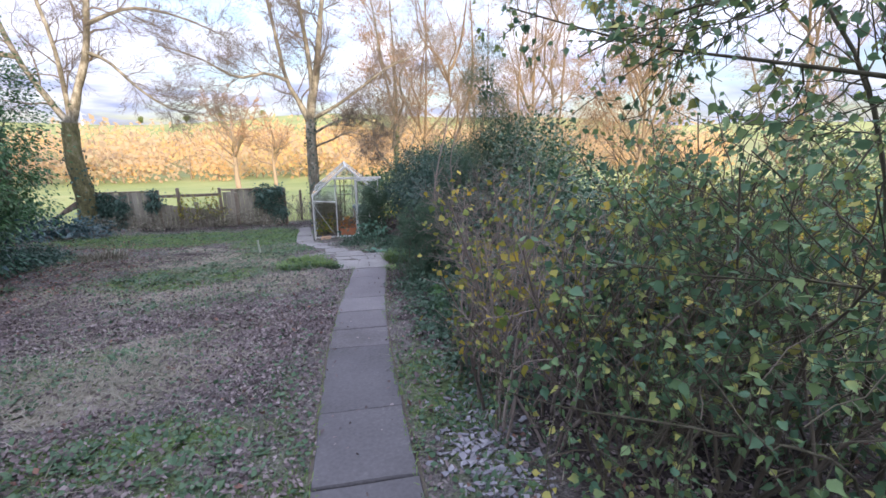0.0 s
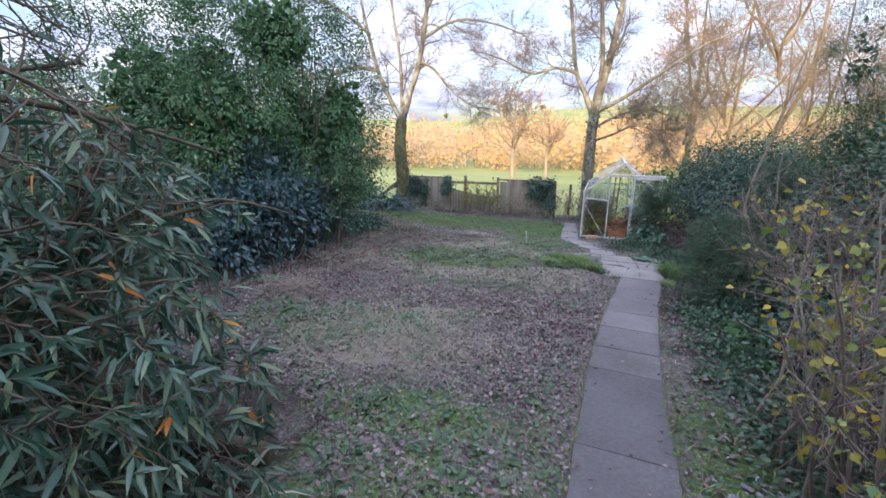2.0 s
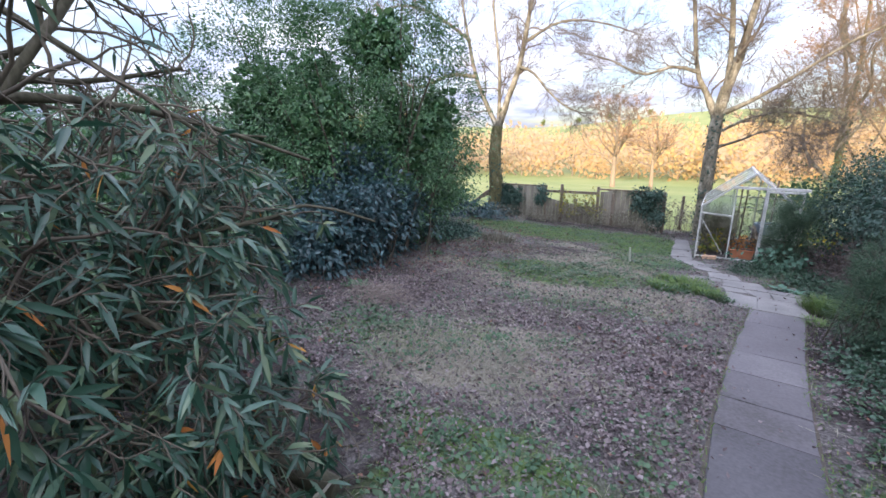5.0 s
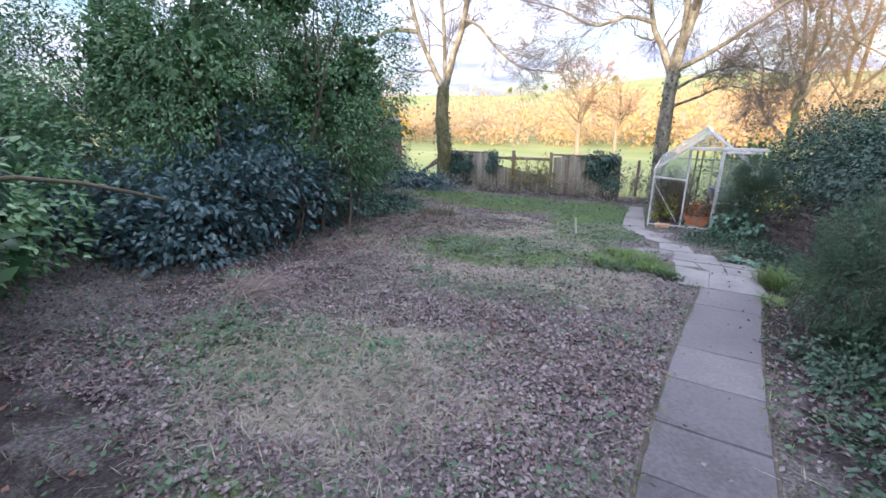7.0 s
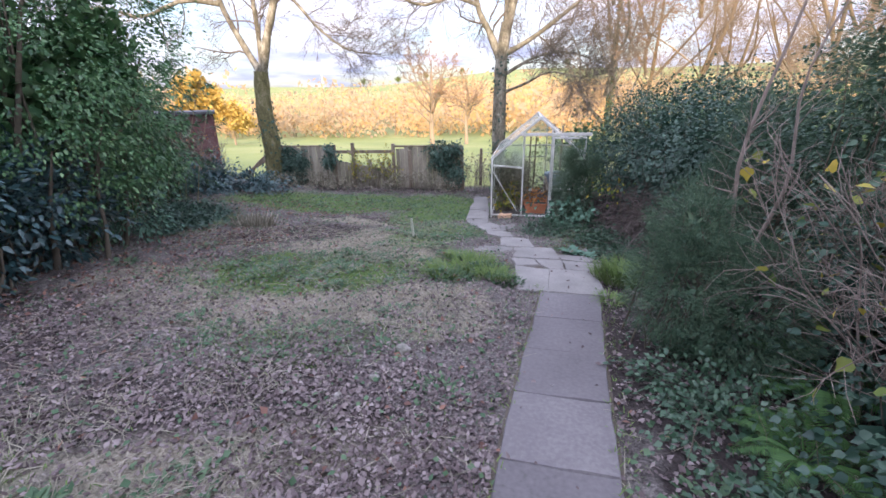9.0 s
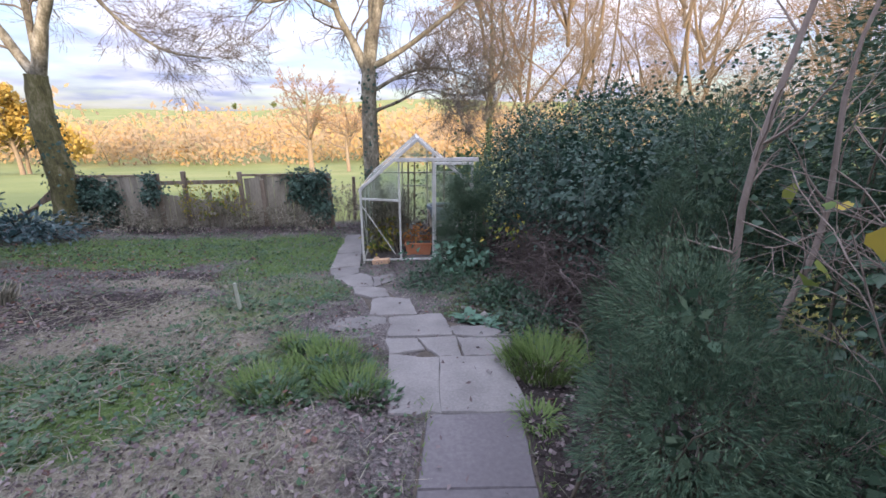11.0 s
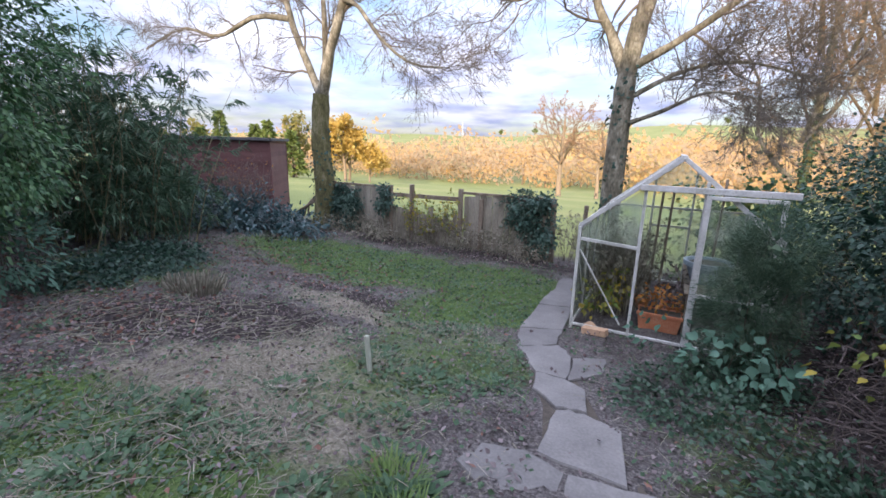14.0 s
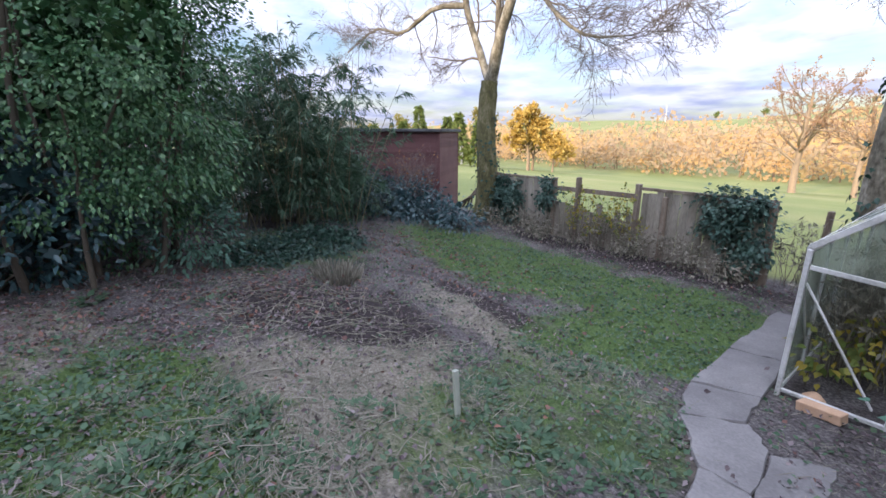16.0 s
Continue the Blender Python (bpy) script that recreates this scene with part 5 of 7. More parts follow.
# ---- paving ----
def slab(points, thick, z_lift, name, material, parent):
    """One paving piece: a plan outline with its own thickness and worn upper edge, laid on the slope."""
    bm = bmesh.new()
    c = sum((Vector((p[0], p[1], 0)) for p in points), Vector()) / len(points)
    tilt = rng.normal(0, 0.004, 2)
    top, rim, bottom = [], [], []
    for p in points:
        d = (Vector((p[0], p[1], 0)) - c)
        z = float(profile(p[1])) + z_lift + tilt[0] * d.x + tilt[1] * d.y
        q = c + d * (1 - 0.007 / max(d.length, 0.05))
        top.append(bm.verts.new((q.x, q.y, z)))
        rim.append(bm.verts.new((p[0], p[1], z - 0.012)))
        bottom.append(bm.verts.new((p[0], p[1], z - thick)))
    bm.faces.new(top)
    k = len(points)
    for a, b in ((rim, top), (bottom, rim)):
        for i in range(k):
            bm.faces.new((a[i], a[(i + 1) % k], b[(i + 1) % k], b[i]))
    bmesh.ops.recalc_face_normals(bm, faces=bm.faces)
    return part(name, bm, material, parent)


def chipped(corners, amount=0.012, steps=4):
    """An outline with slightly broken edges."""
    out = []
    for (ax, ay), (bx, by) in zip(corners, corners[1:] + corners[:1]):
        for s in range(steps):
            f = s / steps
            j = amount if s else amount * 0.6
            out.append((ax + (bx - ax) * f + rng.normal(0, j), ay + (by - ay) * f + rng.normal(0, j)))
    return out


def path():
    geo = Geo()
    ys = np.arange(-2.4, 7.7, 0.3)
    L = np.stack([path_x(ys) - 0.32, ys, profile(ys) + 0.004], -1)
    R = np.stack([path_x(ys) + 0.32, ys, profile(ys) + 0.004], -1)
    n = len(ys)
    i = np.arange(n - 1)
    geo.add(np.concatenate([L, R]), np.stack([i, i + n, i + n + 1, i + 1], -1))
    mid = np.array([(0.36, 7.6), (0.36, 8.3), (0.30, 8.9), (-0.05, 9.35), (-0.3, 10.0), (-0.6, 10.6), (-0.93, 11.4), (-1.02, 12.4), (-1.1, 14.1)])
    half = np.array([0.40, 0.44, 0.44, 0.28, 0.2, 0.22, 0.2, 0.19, 0.14])
    L = np.column_stack([mid[:, 0] - half, mid[:, 1], profile(mid[:, 1]) + 0.003])
    R = np.column_stack([mid[:, 0] + half, mid[:, 1], profile(mid[:, 1]) + 0.003])
    i = np.arange(len(mid) - 1)
    geo.add(np.concatenate([L, R]), np.stack([i, i + len(mid), i + len(mid) + 1, i + 1], -1))
    bed = link("pavement", geo, M_BED)
    tagged(bed, "narrow garden path of grey concrete slabs on a soil bed", "path", kind="structure")
    edges = [7.62, 7.00, 6.39, 5.77, 5.15, 4.54, 4.03, 2.86, 2.1, 1.2, 0.3, -0.6, -1.5, -2.4]
    c, s = math.cos(math.atan(0.083)), math.sin(math.atan(0.083))
    for a, b in zip(edges, edges[1:]):
        w = 0.298
        pts = []
        for sx, yy in ((-w, b + 0.003), (w, b + 0.003), (w, a - 0.003), (-w, a - 0.003)):
            pts.append((path_x(yy) + sx * c, yy - sx * s * 0.6))
        slab(chipped(pts, 0.004, 4), 0.05, 0.028 + rng.normal(0, 0.003), "paving_slab", M_SLABOLD if a < 4.2 else M_SLAB, bed)
    # crazy paving where the path widens and bends to the greenhouse
    for stone in ([(-.08, 7.67), (.24, 7.65), (.27, 8.38), (-.12, 8.45)], [(.26, 7.65), (.80, 7.63), (.80, 8.36), (.29, 8.38)], [(-.12, 8.48), (.16, 8.55), (.10, 8.76), (-.16, 8.79)],
                  [(.19, 8.55), (.29, 8.41), (.46, 8.41), (.44, 8.79), (.13, 8.77)], [(.49, 8.41), (.80, 8.39), (.94, 8.72), (.70, 8.72), (.47, 8.77)], [(.47, 8.81), (.70, 8.75), (.97, 8.78), (.76, 8.99), (.44, 9.0)],
                  [(-.15, 8.83), (.42, 8.83), (.41, 9.02), (.35, 9.33), (-.15, 9.27)], [(-.71, 9.07), (-.66, 9.27), (-.42, 9.34), (-.2, 9.26), (-.2, 8.84), (-.45, 8.82)], [(-.36, 9.38), (.10, 9.36), (.03, 9.92), (-.22, 9.99), (-.38, 9.94)],
                  [(-.40, 9.98), (-.21, 10.03), (-.28, 10.36), (-.44, 10.47), (-.67, 10.45), (-.62, 10.17)], [(-.69, 10.5), (-.45, 10.5), (-.51, 11.02), (-.68, 11.24), (-.99, 10.95)], [(-.42, 10.5), (-.2, 10.8), (-.22, 11.18), (-.36, 11.13), (-.48, 11.0)],
                  [(-1.01, 11.0), (-.71, 11.28), (-.76, 11.78), (-1.16, 11.55)], [(-1.17, 11.6), (-.78, 11.82), (-.82, 12.66), (-1.24, 12.55)], [(-1.25, 12.6), (-.84, 12.71), (-.9, 13.3), (-1.25, 13.27)], [(-1.25, 13.32), (-.92, 13.34), (-1.0, 14.2), (-1.3, 14.2)]):
        mx, my = sum(p[0] for p in stone) / len(stone), sum(p[1] for p in stone) / len(stone)
        stone = [(mx + (px - mx) * 1.06, my + (py - my) * 1.06) for px, py in stone]
        slab(chipped(stone, 0.010, 4), 0.05, 0.028 + rng.uniform(-0.005, 0.005), "paving_stone", M_STONE, bed)


path()


# ---- greenhouse ----
def greenhouse():
    x0, x1, y0, y1 = -0.72, 1.10, 12.04, 14.5
    zb, ze, zr = -1.17, 0.03, 0.80
    xr = (x0 + x1) / 2
    root = thing("greenhouse", (xr, (y0 + y1) / 2, zb), "small old greenhouse with a white aluminium frame and clouded glass", "greenhouse")

    def f(a, b, w=0.028, h=0.030, name="frame_bar"):
        return bar(name, a, b, w, h, M_ALU, root)

    for x in (x0, x1):
        f((x, y0, zb + 0.06), (x, y1, zb + 0.06), name="sill")
        f((x, y0, ze), (x, y1, ze), 0.045, 0.045, name="eave_bar")
        for i in range(5):
            y = y0 + (y1 - y0) * i / 4
            f((x, y, zb), (x, y, ze), 0.032, 0.04 if i in (0, 4) else 0.025, name="post")
            f((x, y, ze + 0.02), (xr, y, zr), 0.03, 0.045 if i in (0, 4) else 0.025, name="rafter")
        f((x, y0 + 0.03, -0.25), (x, y0 + 0.64, -1.0), 0.02, 0.012, name="brace")
    f((xr, y0, zr), (xr, y1, zr), 0.05, 0.05, name="ridge_bar")
    for y in (y0, y1):
        f((x0, y, zb + 0.06), (x1, y, zb + 0.06), name="sill")
    f((x0, y1, ze), (x1, y1, ze), name="gable_bar")
    for x in (-0.11, 0.42):
        top = ze + (zr - ze) * (1 - abs(x - xr) / (xr - x0))
        f((x, y0, zb), (x, y0, top - 0.02), 0.03, 0.03, name="door_jamb")
        f((x, y1, zb), (x, y1, top - 0.02), 0.03, 0.03, name="post")
    f((-0.70, y0, -0.10), (-0.11, y0, -0.14), 0.022, 0.035, name="gable_bar")
    f((-0.70, y0 - 0.004, -0.22), (-0.20, y0 - 0.004, -1.02), 0.022, 0.014, name="brace")
    f((-0.16, y0 - 0.035, 0.50), (1.13, y0 - 0.035, 0.50), 0.035, 0.06, name="door_rail")
    f((-0.11, y1, -0.25), (0.42, y1, -0.25), 0.02, 0.03, name="gable_bar")
    # the door stands slid open along its rail
    door = bar("door", (0.44, y0 - 0.05, zb + 0.05), (0.44, y0 - 0.05, 0.46), 0.05, 0.02, M_ALU, root, label="sliding door pushed open")
    bar("door_stile", (1.03, y0 - 0.05, zb + 0.05), (1.03, y0 - 0.05, 0.46), 0.04, 0.02, M_ALU, door)
    for z in (zb + 0.07, -0.54, 0.44):
        bar("door_bar", (0.46, y0 - 0.05, z), (1.01, y0 - 0.05, z), 0.02, 0.04, M_ALU, door)

    def pane(a, b, c, d):
        bm = bmesh.new()
        v = [bm.verts.new(p) for p in (a, b, c, d)]
        face = bm.faces.new(v)
        r = bmesh.ops.extrude_face_region(bm, geom=[face])
        n = (Vector(b) - Vector(a)).cross(Vector(d) - Vector(a)).normalized() * 0.003
        bmesh.ops.translate(bm, verts=[k for k in r["geom"] if isinstance(k, bmesh.types.BMVert)], vec=n)
        ob = part("pane", bm, M_GLASS, root)
        ob.visible_shadow = False
        return ob

    for i in range(4):
        ya, yb = y0 + (y1 - y0) * i / 4 + 0.02, y0 + (y1 - y0) * (i + 1) / 4 - 0.02
        for x in (x0, x1):
            pane((x, ya, zb + 0.08), (x, yb, zb + 0.08), (x, yb, -0.55), (x, ya, -0.55))
            pane((x, ya, -0.545), (x, yb, -0.545), (x, yb, ze - 0.02), (x, ya, ze - 0.02))
            pane((x, ya, ze + 0.035), (x, yb, ze + 0.035), (xr + (0.03 if x > xr else -0.03), yb, zr - 0.02), (xr + (0.03 if x > xr else -0.03), ya, zr - 0.02))
    for a, b in ((x0, -0.11), (-0.11, 0.42), (0.42, x1)):
        pane((a + 0.02, y1, zb + 0.08), (b - 0.02, y1, zb + 0.08), (b - 0.02, y1, ze - 0.02), (a + 0.02, y1, ze - 0.02))
    pane((0.44, y0, zb + 0.08), (x1 - 0.02, y0, zb + 0.08), (x1 - 0.02, y0, ze), (0.44, y0, ze + 0.42))
    pane((-0.69, y0, -0.08), (-0.13, y0, -0.12), (-0.13, y0, 0.48), (-0.69, y0, 0.03))
    pane((-0.09, y0, 0.54), (0.42, y0, 0.54), (0.20, y0, 0.76), (0.17, y0, 0.76))


greenhouse()


# ---- fence ----
def fence():
    y = 15.42
    root = thing("fence", (-4.5, y, float(profile(y))), "weathered low board fence with a broken open stretch", "fence")
    zb = float(profile(y)) - 0.05

    def boards(xa, xb, top):
        x = xa
        while x < xb - 0.05:
            w = min(0.125 * rng.uniform(0.85, 1.15), xb - x)
            h = top(x) + rng.normal(0, 0.012)
            bar("board", (x + w / 2, y + rng.normal(0, 0.006), zb), (x + w / 2, y + rng.normal(0, 0.008), h), w - 0.008, 0.02, M_PANEL, root, bevel=0.003)
            x += w

    boards(-7.3, -5.62, lambda x: -0.12)
    boards(-5.6, -3.9, lambda x: -0.52 - 0.26 * (x + 5.6) / 1.7 + (0.18 if rng.random() < 0.2 else 0))
    boards(-3.75, -1.85, lambda x: -0.12 if x > -3.5 else -0.16)
    for xa, xb in ((-7.32, -5.6), (-3.8, -1.82)):
        bar("top_rail", (xa, y - 0.005, -0.10), (xb, y - 0.005, -0.095), 0.06, 0.05, M_POST, root)
    for xa, xb, za, zb2 in ((-5.75, -3.8, -0.27, -0.25), (-5.75, -3.8, -0.75, -0.78), (-3.8, -1.85, -0.70, -0.70)):
        bar("rail", (xa, y + 0.035, za), (xb, y + 0.035, zb2), 0.04, 0.09, M_POST, root)
    for x, top in ((-7.35, -0.05), (-5.62, -0.05), (-5.06, 0.0), (-3.82, -0.02), (-3.33, -0.2), (-1.80, -0.08)):
        bar("fence_post", (x, y - 0.02, zb - 0.1), (x + rng.normal(0, 0.02), y - 0.02, top), 0.09, 0.09, M_POST, root, bevel=0.012)


fence()
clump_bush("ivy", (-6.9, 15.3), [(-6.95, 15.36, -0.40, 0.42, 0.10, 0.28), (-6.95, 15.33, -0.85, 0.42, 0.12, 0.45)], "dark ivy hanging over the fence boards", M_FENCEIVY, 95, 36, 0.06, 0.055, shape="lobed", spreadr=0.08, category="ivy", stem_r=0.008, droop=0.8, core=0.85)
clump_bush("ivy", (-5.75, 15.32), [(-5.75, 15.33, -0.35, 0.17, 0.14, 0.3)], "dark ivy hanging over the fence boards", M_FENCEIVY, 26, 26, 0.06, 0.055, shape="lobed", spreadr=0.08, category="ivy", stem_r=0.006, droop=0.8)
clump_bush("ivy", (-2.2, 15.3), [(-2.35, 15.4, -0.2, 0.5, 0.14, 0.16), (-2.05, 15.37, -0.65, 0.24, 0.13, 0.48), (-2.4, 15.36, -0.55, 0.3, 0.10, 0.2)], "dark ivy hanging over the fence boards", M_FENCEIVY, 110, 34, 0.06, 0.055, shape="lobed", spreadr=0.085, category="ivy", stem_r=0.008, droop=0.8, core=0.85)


# ---- shed ----
def shed():
    x1, y0, zt = -9.25, 15.1, 0.88
    w, d = 3.4, 2.2
    zb = float(profile(y0)) - 0.1
    root = thing("garden_shed", (x1, y0, zb), "maroon stained timber shed with a flat felt roof", "shed")
    bm = bmesh.new()
    bmesh.ops.create_cube(bm, size=1.0, matrix=Matrix.Translation((x1 - w / 2, y0 + d / 2, (zb + zt) / 2)) @ Matrix.Diagonal((w - 0.05, d - 0.05, zt - zb, 1)))
    part("wall", bm, M_SHED, root)
    z = zb + 0.12
    while z < zt - 0.02:
        board(root, (x1 - w, y0, z), (x1, y0, z))
        board(root, (x1, y0, z), (x1, y0 + d, z))
        z += 0.13
    for x, y in ((x1 + 0.01, y0 - 0.01), (x1 + 0.01, y0 + d)):
        bar("corner_post", (x, y, zb), (x, y, zt), 0.05, 0.05, M_SHED, root)
    bm = bmesh.new()
    beam(bm, (x1 - w - 0.15, y0 + d / 2, zt + 0.05), (x1 + 0.10, y0 + d / 2, zt + 0.03), d + 0.25, 0.08, 0.01, 0)
    part("roof", bm, M_FELT, root, "dark felt roof")
    root.rotation_euler.z = radians(38)


def board(parent, a, b):
    """A shiplap board whose lower edge stands proud."""
    a, b = Vector(a), Vector(b)
    along_y = abs(a.y - b.y) > 0.01
    out = Vector((1, 0, 0)) if along_y else Vector((0, -1, 0))
    bm = bmesh.new()
    v = []
    for p in (a, b):
        for dz, o in ((-0.066, 0.030), (0.066, 0.012), (0.066, -0.01), (-0.066, -0.01)):
            v.append(bm.verts.new(p + out * o + Vector((0, 0, dz))))
    for i in range(4):
        bm.faces.new((v[i], v[(i + 1) % 4], v[4 + (i + 1) % 4], v[4 + i]))
    bm.faces.new(v[3::-1])
    bm.faces.new(v[4:])
    bmesh.ops.recalc_face_normals(bm, faces=bm.faces)
    return part("board", bm, M_SHED, parent)


shed()


# ---- far woods, field trees, hill ----
def far_woods():
    """Thousands of far tree crowns on the hillside and along the valley, as loose sprays of foliage."""
    geo, gg = Geo(), Geo()
    n = 2000
    y = rng.uniform(0, 1, n) ** 0.9 * 132 + 106
    x = rng.uniform(-1.15, 0.9, n) * (y * 1.15)
    keep = (y < 215 + 25 * np.sin(x / 47 + 1)) & (np.sin(x / 13 + y / 9) + np.sin(x / 29 - y / 17 + 2) + rng.normal(0, 0.5, n) > -1.75)
    x, y = x[keep], y[keep]
    z = ground_z(x, y)
    n = len(x)
    h = (3.0 + 9.0 * rng.beta(1.2, 2.4, n) + 5.0 * (rng.random(n) < 0.10)) * (1.35 - 0.5 * (y - 112) / 110)
    per = 70
    k = np.repeat(np.arange(n), per)
    off = unit(rng.normal(0, 1, (n * per, 3)) + np.array([0, -0.4, 0.45])) * rng.uniform(0.5, 1.05, (n * per, 1)) ** 0.6 * np.array([0.74, 0.6, 0.44]) * h[k][:, None]
    P = np.stack([x, y, z + h * 0.42], -1)[k] + off
    s = rng.uniform(0.45, 1.0, n * per) * (0.62 + 0.045 * h[k])
    geo.leaves(P, rng.normal(0, 1, (n * per, 3)) + np.array([0, 0, 0.5]), unit(off) * 0.45 + np.array([0, -1.0, 0.75]) + rng.normal(0, 0.08, (n * per, 3)), s * 1.35, s * 0.85, fold=0.1)
    me = geo.mesh("far_woods")
    tone = np.clip(0.5 + 0.26 * np.sin(x / 17 + y / 21) * np.sin(y / 13 - x / 31 + 1) + rng.normal(0, 0.13, n), 0, 1)
    me.attributes.new("tone", "FLOAT", "POINT").data.foreach_set("value", np.repeat(tone[k], 4).astype(np.float32))
    ob = link("far_woods", me, M_WOODS)
    tagged(ob, "distant autumn woodland in orange, gold and brown on the sunlit hillside", "woodland", kind="stuff")
    tg = Geo()
    sel = np.nonzero((y < 122) & (rng.random(n) < 0.4))[0]
    P0 = np.stack([x[sel], y[sel], z[sel]], -1)
    P, R = polylines(P0, np.tile([0, 0, 1.0], (len(sel), 1)), h[sel] * 0.8, 4, 0.12, 0.1, 0.16, 0.05)
    tg.tubes(P, R, 4)
    P1, R1 = sprout(P, R, 4, 2.6, 0.6, n=4, thin=0.5)
    tg.tubes(P1, R1, 3)
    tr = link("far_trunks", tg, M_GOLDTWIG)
    tagged(tr, "pale trunks and bare boughs of the distant woodland", "woodland", kind="stuff")


far_woods()


def leafy_far_tree(name, at, h, r, material, label, n=900, size=0.5, conifer=False, bare=False):
    x, y = at
    z = float(ground_z(x, y))
    root = thing(name, (x, y, z), label, "tree")
    g = Geo()
    P, R = polylines(np.array([[x, y, z - 0.3]]), np.array([[0, 0, 1.0]]), h * 0.75, 8, 0.05, 0.2, h * 0.028, h * 0.008)
    g.tubes(P, R, 7)
    P1, R1 = sprout(P, R, 22, r * 0.95, 0.95 if not conifer else 1.3, n=6, wander=0.18, lift=0.06 if not conifer else -0.05, thin=0.55, lo=0.3)
    g.tubes(P1, R1, 5)
    P2, R2 = sprout(P1, R1, 6, r * 0.45, 0.7, n=5, wander=0.2, thin=0.6)
    g.tubes(P2, np.maximum(R2, 0.02), 3)
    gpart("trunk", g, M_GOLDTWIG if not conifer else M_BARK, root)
    g = Geo()
    if conifer:
        u = rng.uniform(0.08, 1, n)
        a = rng.uniform(0, 2 * np.pi, n)
        rad = r * (1 - u) * rng.uniform(0.4, 1.05, n) + 0.1
        at3 = np.stack([x + rad * np.cos(a), y + rad * np.sin(a), z + h * u], -1)
        D = np.stack([np.cos(a), np.sin(a), -0.35 * np.ones(n)], -1) + rng.normal(0, 0.3, (n, 3))
    else:
        at3, tan = along(P2, max(1, n // len(P2)), lo=0.3)
        at3 = at3 + rng.normal(0, 0.25 if not bare else 0.1, at3.shape)
        D = rng.normal(0, 1, at3.shape)
    m = len(at3)
    g.leaves(at3, D, rng.normal(0, 1, (m, 3)) + np.array([0, -0.4, 0.7]), rng.uniform(0.6, 1.4, m) * size, rng.uniform(0.5, 0.9, m) * size)
    gpart("crown", g, material, root)


leafy_far_tree("oak_tree", (-16.3, 78.0), 17.0, 8.0, M_FADED, "far oak with a broad thinning russet crown and pale trunk", n=3800, size=0.22, bare=True)
leafy_far_tree("oak_tree", (-10.6, 80.0), 13.0, 6.5, M_FADED, "far oak with a broad thinning crown and dark boughs", n=2200, size=0.22, bare=True)
leafy_far_tree("yellow_tree", (-58.0, 74.0), 13.5, 5.2, M_GOLDLEAF, "far tree in bright yellow autumn leaf", n=2600, size=0.75)
leafy_far_tree("yellow_tree", (-53.5, 76.0), 8.0, 4.0, M_GOLDLEAF, "far tree in bright yellow autumn leaf", n=1500, size=0.7)
for fx, fy, fh in ((-66, 68, 9), (-70, 66, 10.5), (-75, 67, 10), (-80, 63, 12), (-88, 64, 9), (-95, 60, 8)):
    leafy_far_tree("fir_tree", (fx, fy), fh, 2.8, M_FARGREEN, "far evergreen at the edge of the pasture", n=800, size=0.9, conifer=True)
for fx, fy, fh in ((-73, 75, 16), (-62, 80, 12), (-100, 70, 12), (-110, 66, 10)):
    leafy_far_tree("woodland_tree", (fx, fy), fh, 4.6, M_OLIVE, "far autumn tree with olive and gold leaves", n=1200, size=0.7)


# ---- smaller things in the garden ----
def gz(x, y):
    return float(ground_z(x, y))


def rock(name, x, y, size, material, label, flat=0.7, category="stone", sink=0.25):
    bm = bmesh.new()
    bmesh.ops.create_icosphere(bm, subdivisions=3, radius=size)
    for v in bm.verts:
        k = 1 + 0.28 * noise.noise(v.co / size * 1.1 + Vector((x * 7, y * 5, 0))) + 0.08 * noise.noise(v.co / size * 4)
        v.co = Vector((v.co.x * k, v.co.y * k * 0.85, v.co.z * k * flat))
    bmesh.ops.translate(bm, verts=bm.verts, vec=(x, y, gz(x, y) + size * flat * (1 - 2 * sink)))
    return tagged(part(name, bm, material, None), label, category)


def tuft(name, x, y, n, lo, hi, w, radius, material, label, category="grass", spreadv=0.6, droop=0.5, shape="blade"):
    """A clump of strap leaves from one crown."""
    root = thing(name, (x, y, gz(x, y)), label, category)
    a = rng.uniform(0, 2 * np.pi, n)
    r = radius * np.sqrt(rng.random(n))
    P = np.stack([x + r * np.cos(a), y + r * np.sin(a), np.zeros(n)], -1)
    P[:, 2] = ground_z(P[:, 0], P[:, 1]) - 0.01
    b = a + rng.normal(0, 0.5, n) if spreadv < 1.5 else rng.uniform(0, 2 * np.pi, n) * 0.6 + x * 7
    D = np.stack([np.cos(b) * spreadv, np.sin(b) * spreadv, rng.uniform(0.6, 1.3, n)], -1)
    g = Geo()
    g.leaves(P, D, np.stack([-np.cos(b), -np.sin(b), np.full(n, 0.8)], -1), rng.uniform(lo, hi, n), w * rng.uniform(0.7, 1.3, n), shape, 0.15, droop=droop)
    gpart("foliage", g, material, root)
    return root


tuft("grass_tuft", 1.08, 8.2, 800, 0.22, 0.46, 0.008, 0.30, M_GRASS, "bright green grass tuft beside the paving", droop=0.45, spreadv=0.42)
tuft("grass_tuft", 0.85, 7.55, 160, 0.14, 0.30, 0.008, 0.12, M_GRASS, "bright green grass tuft beside the paving", droop=0.7)
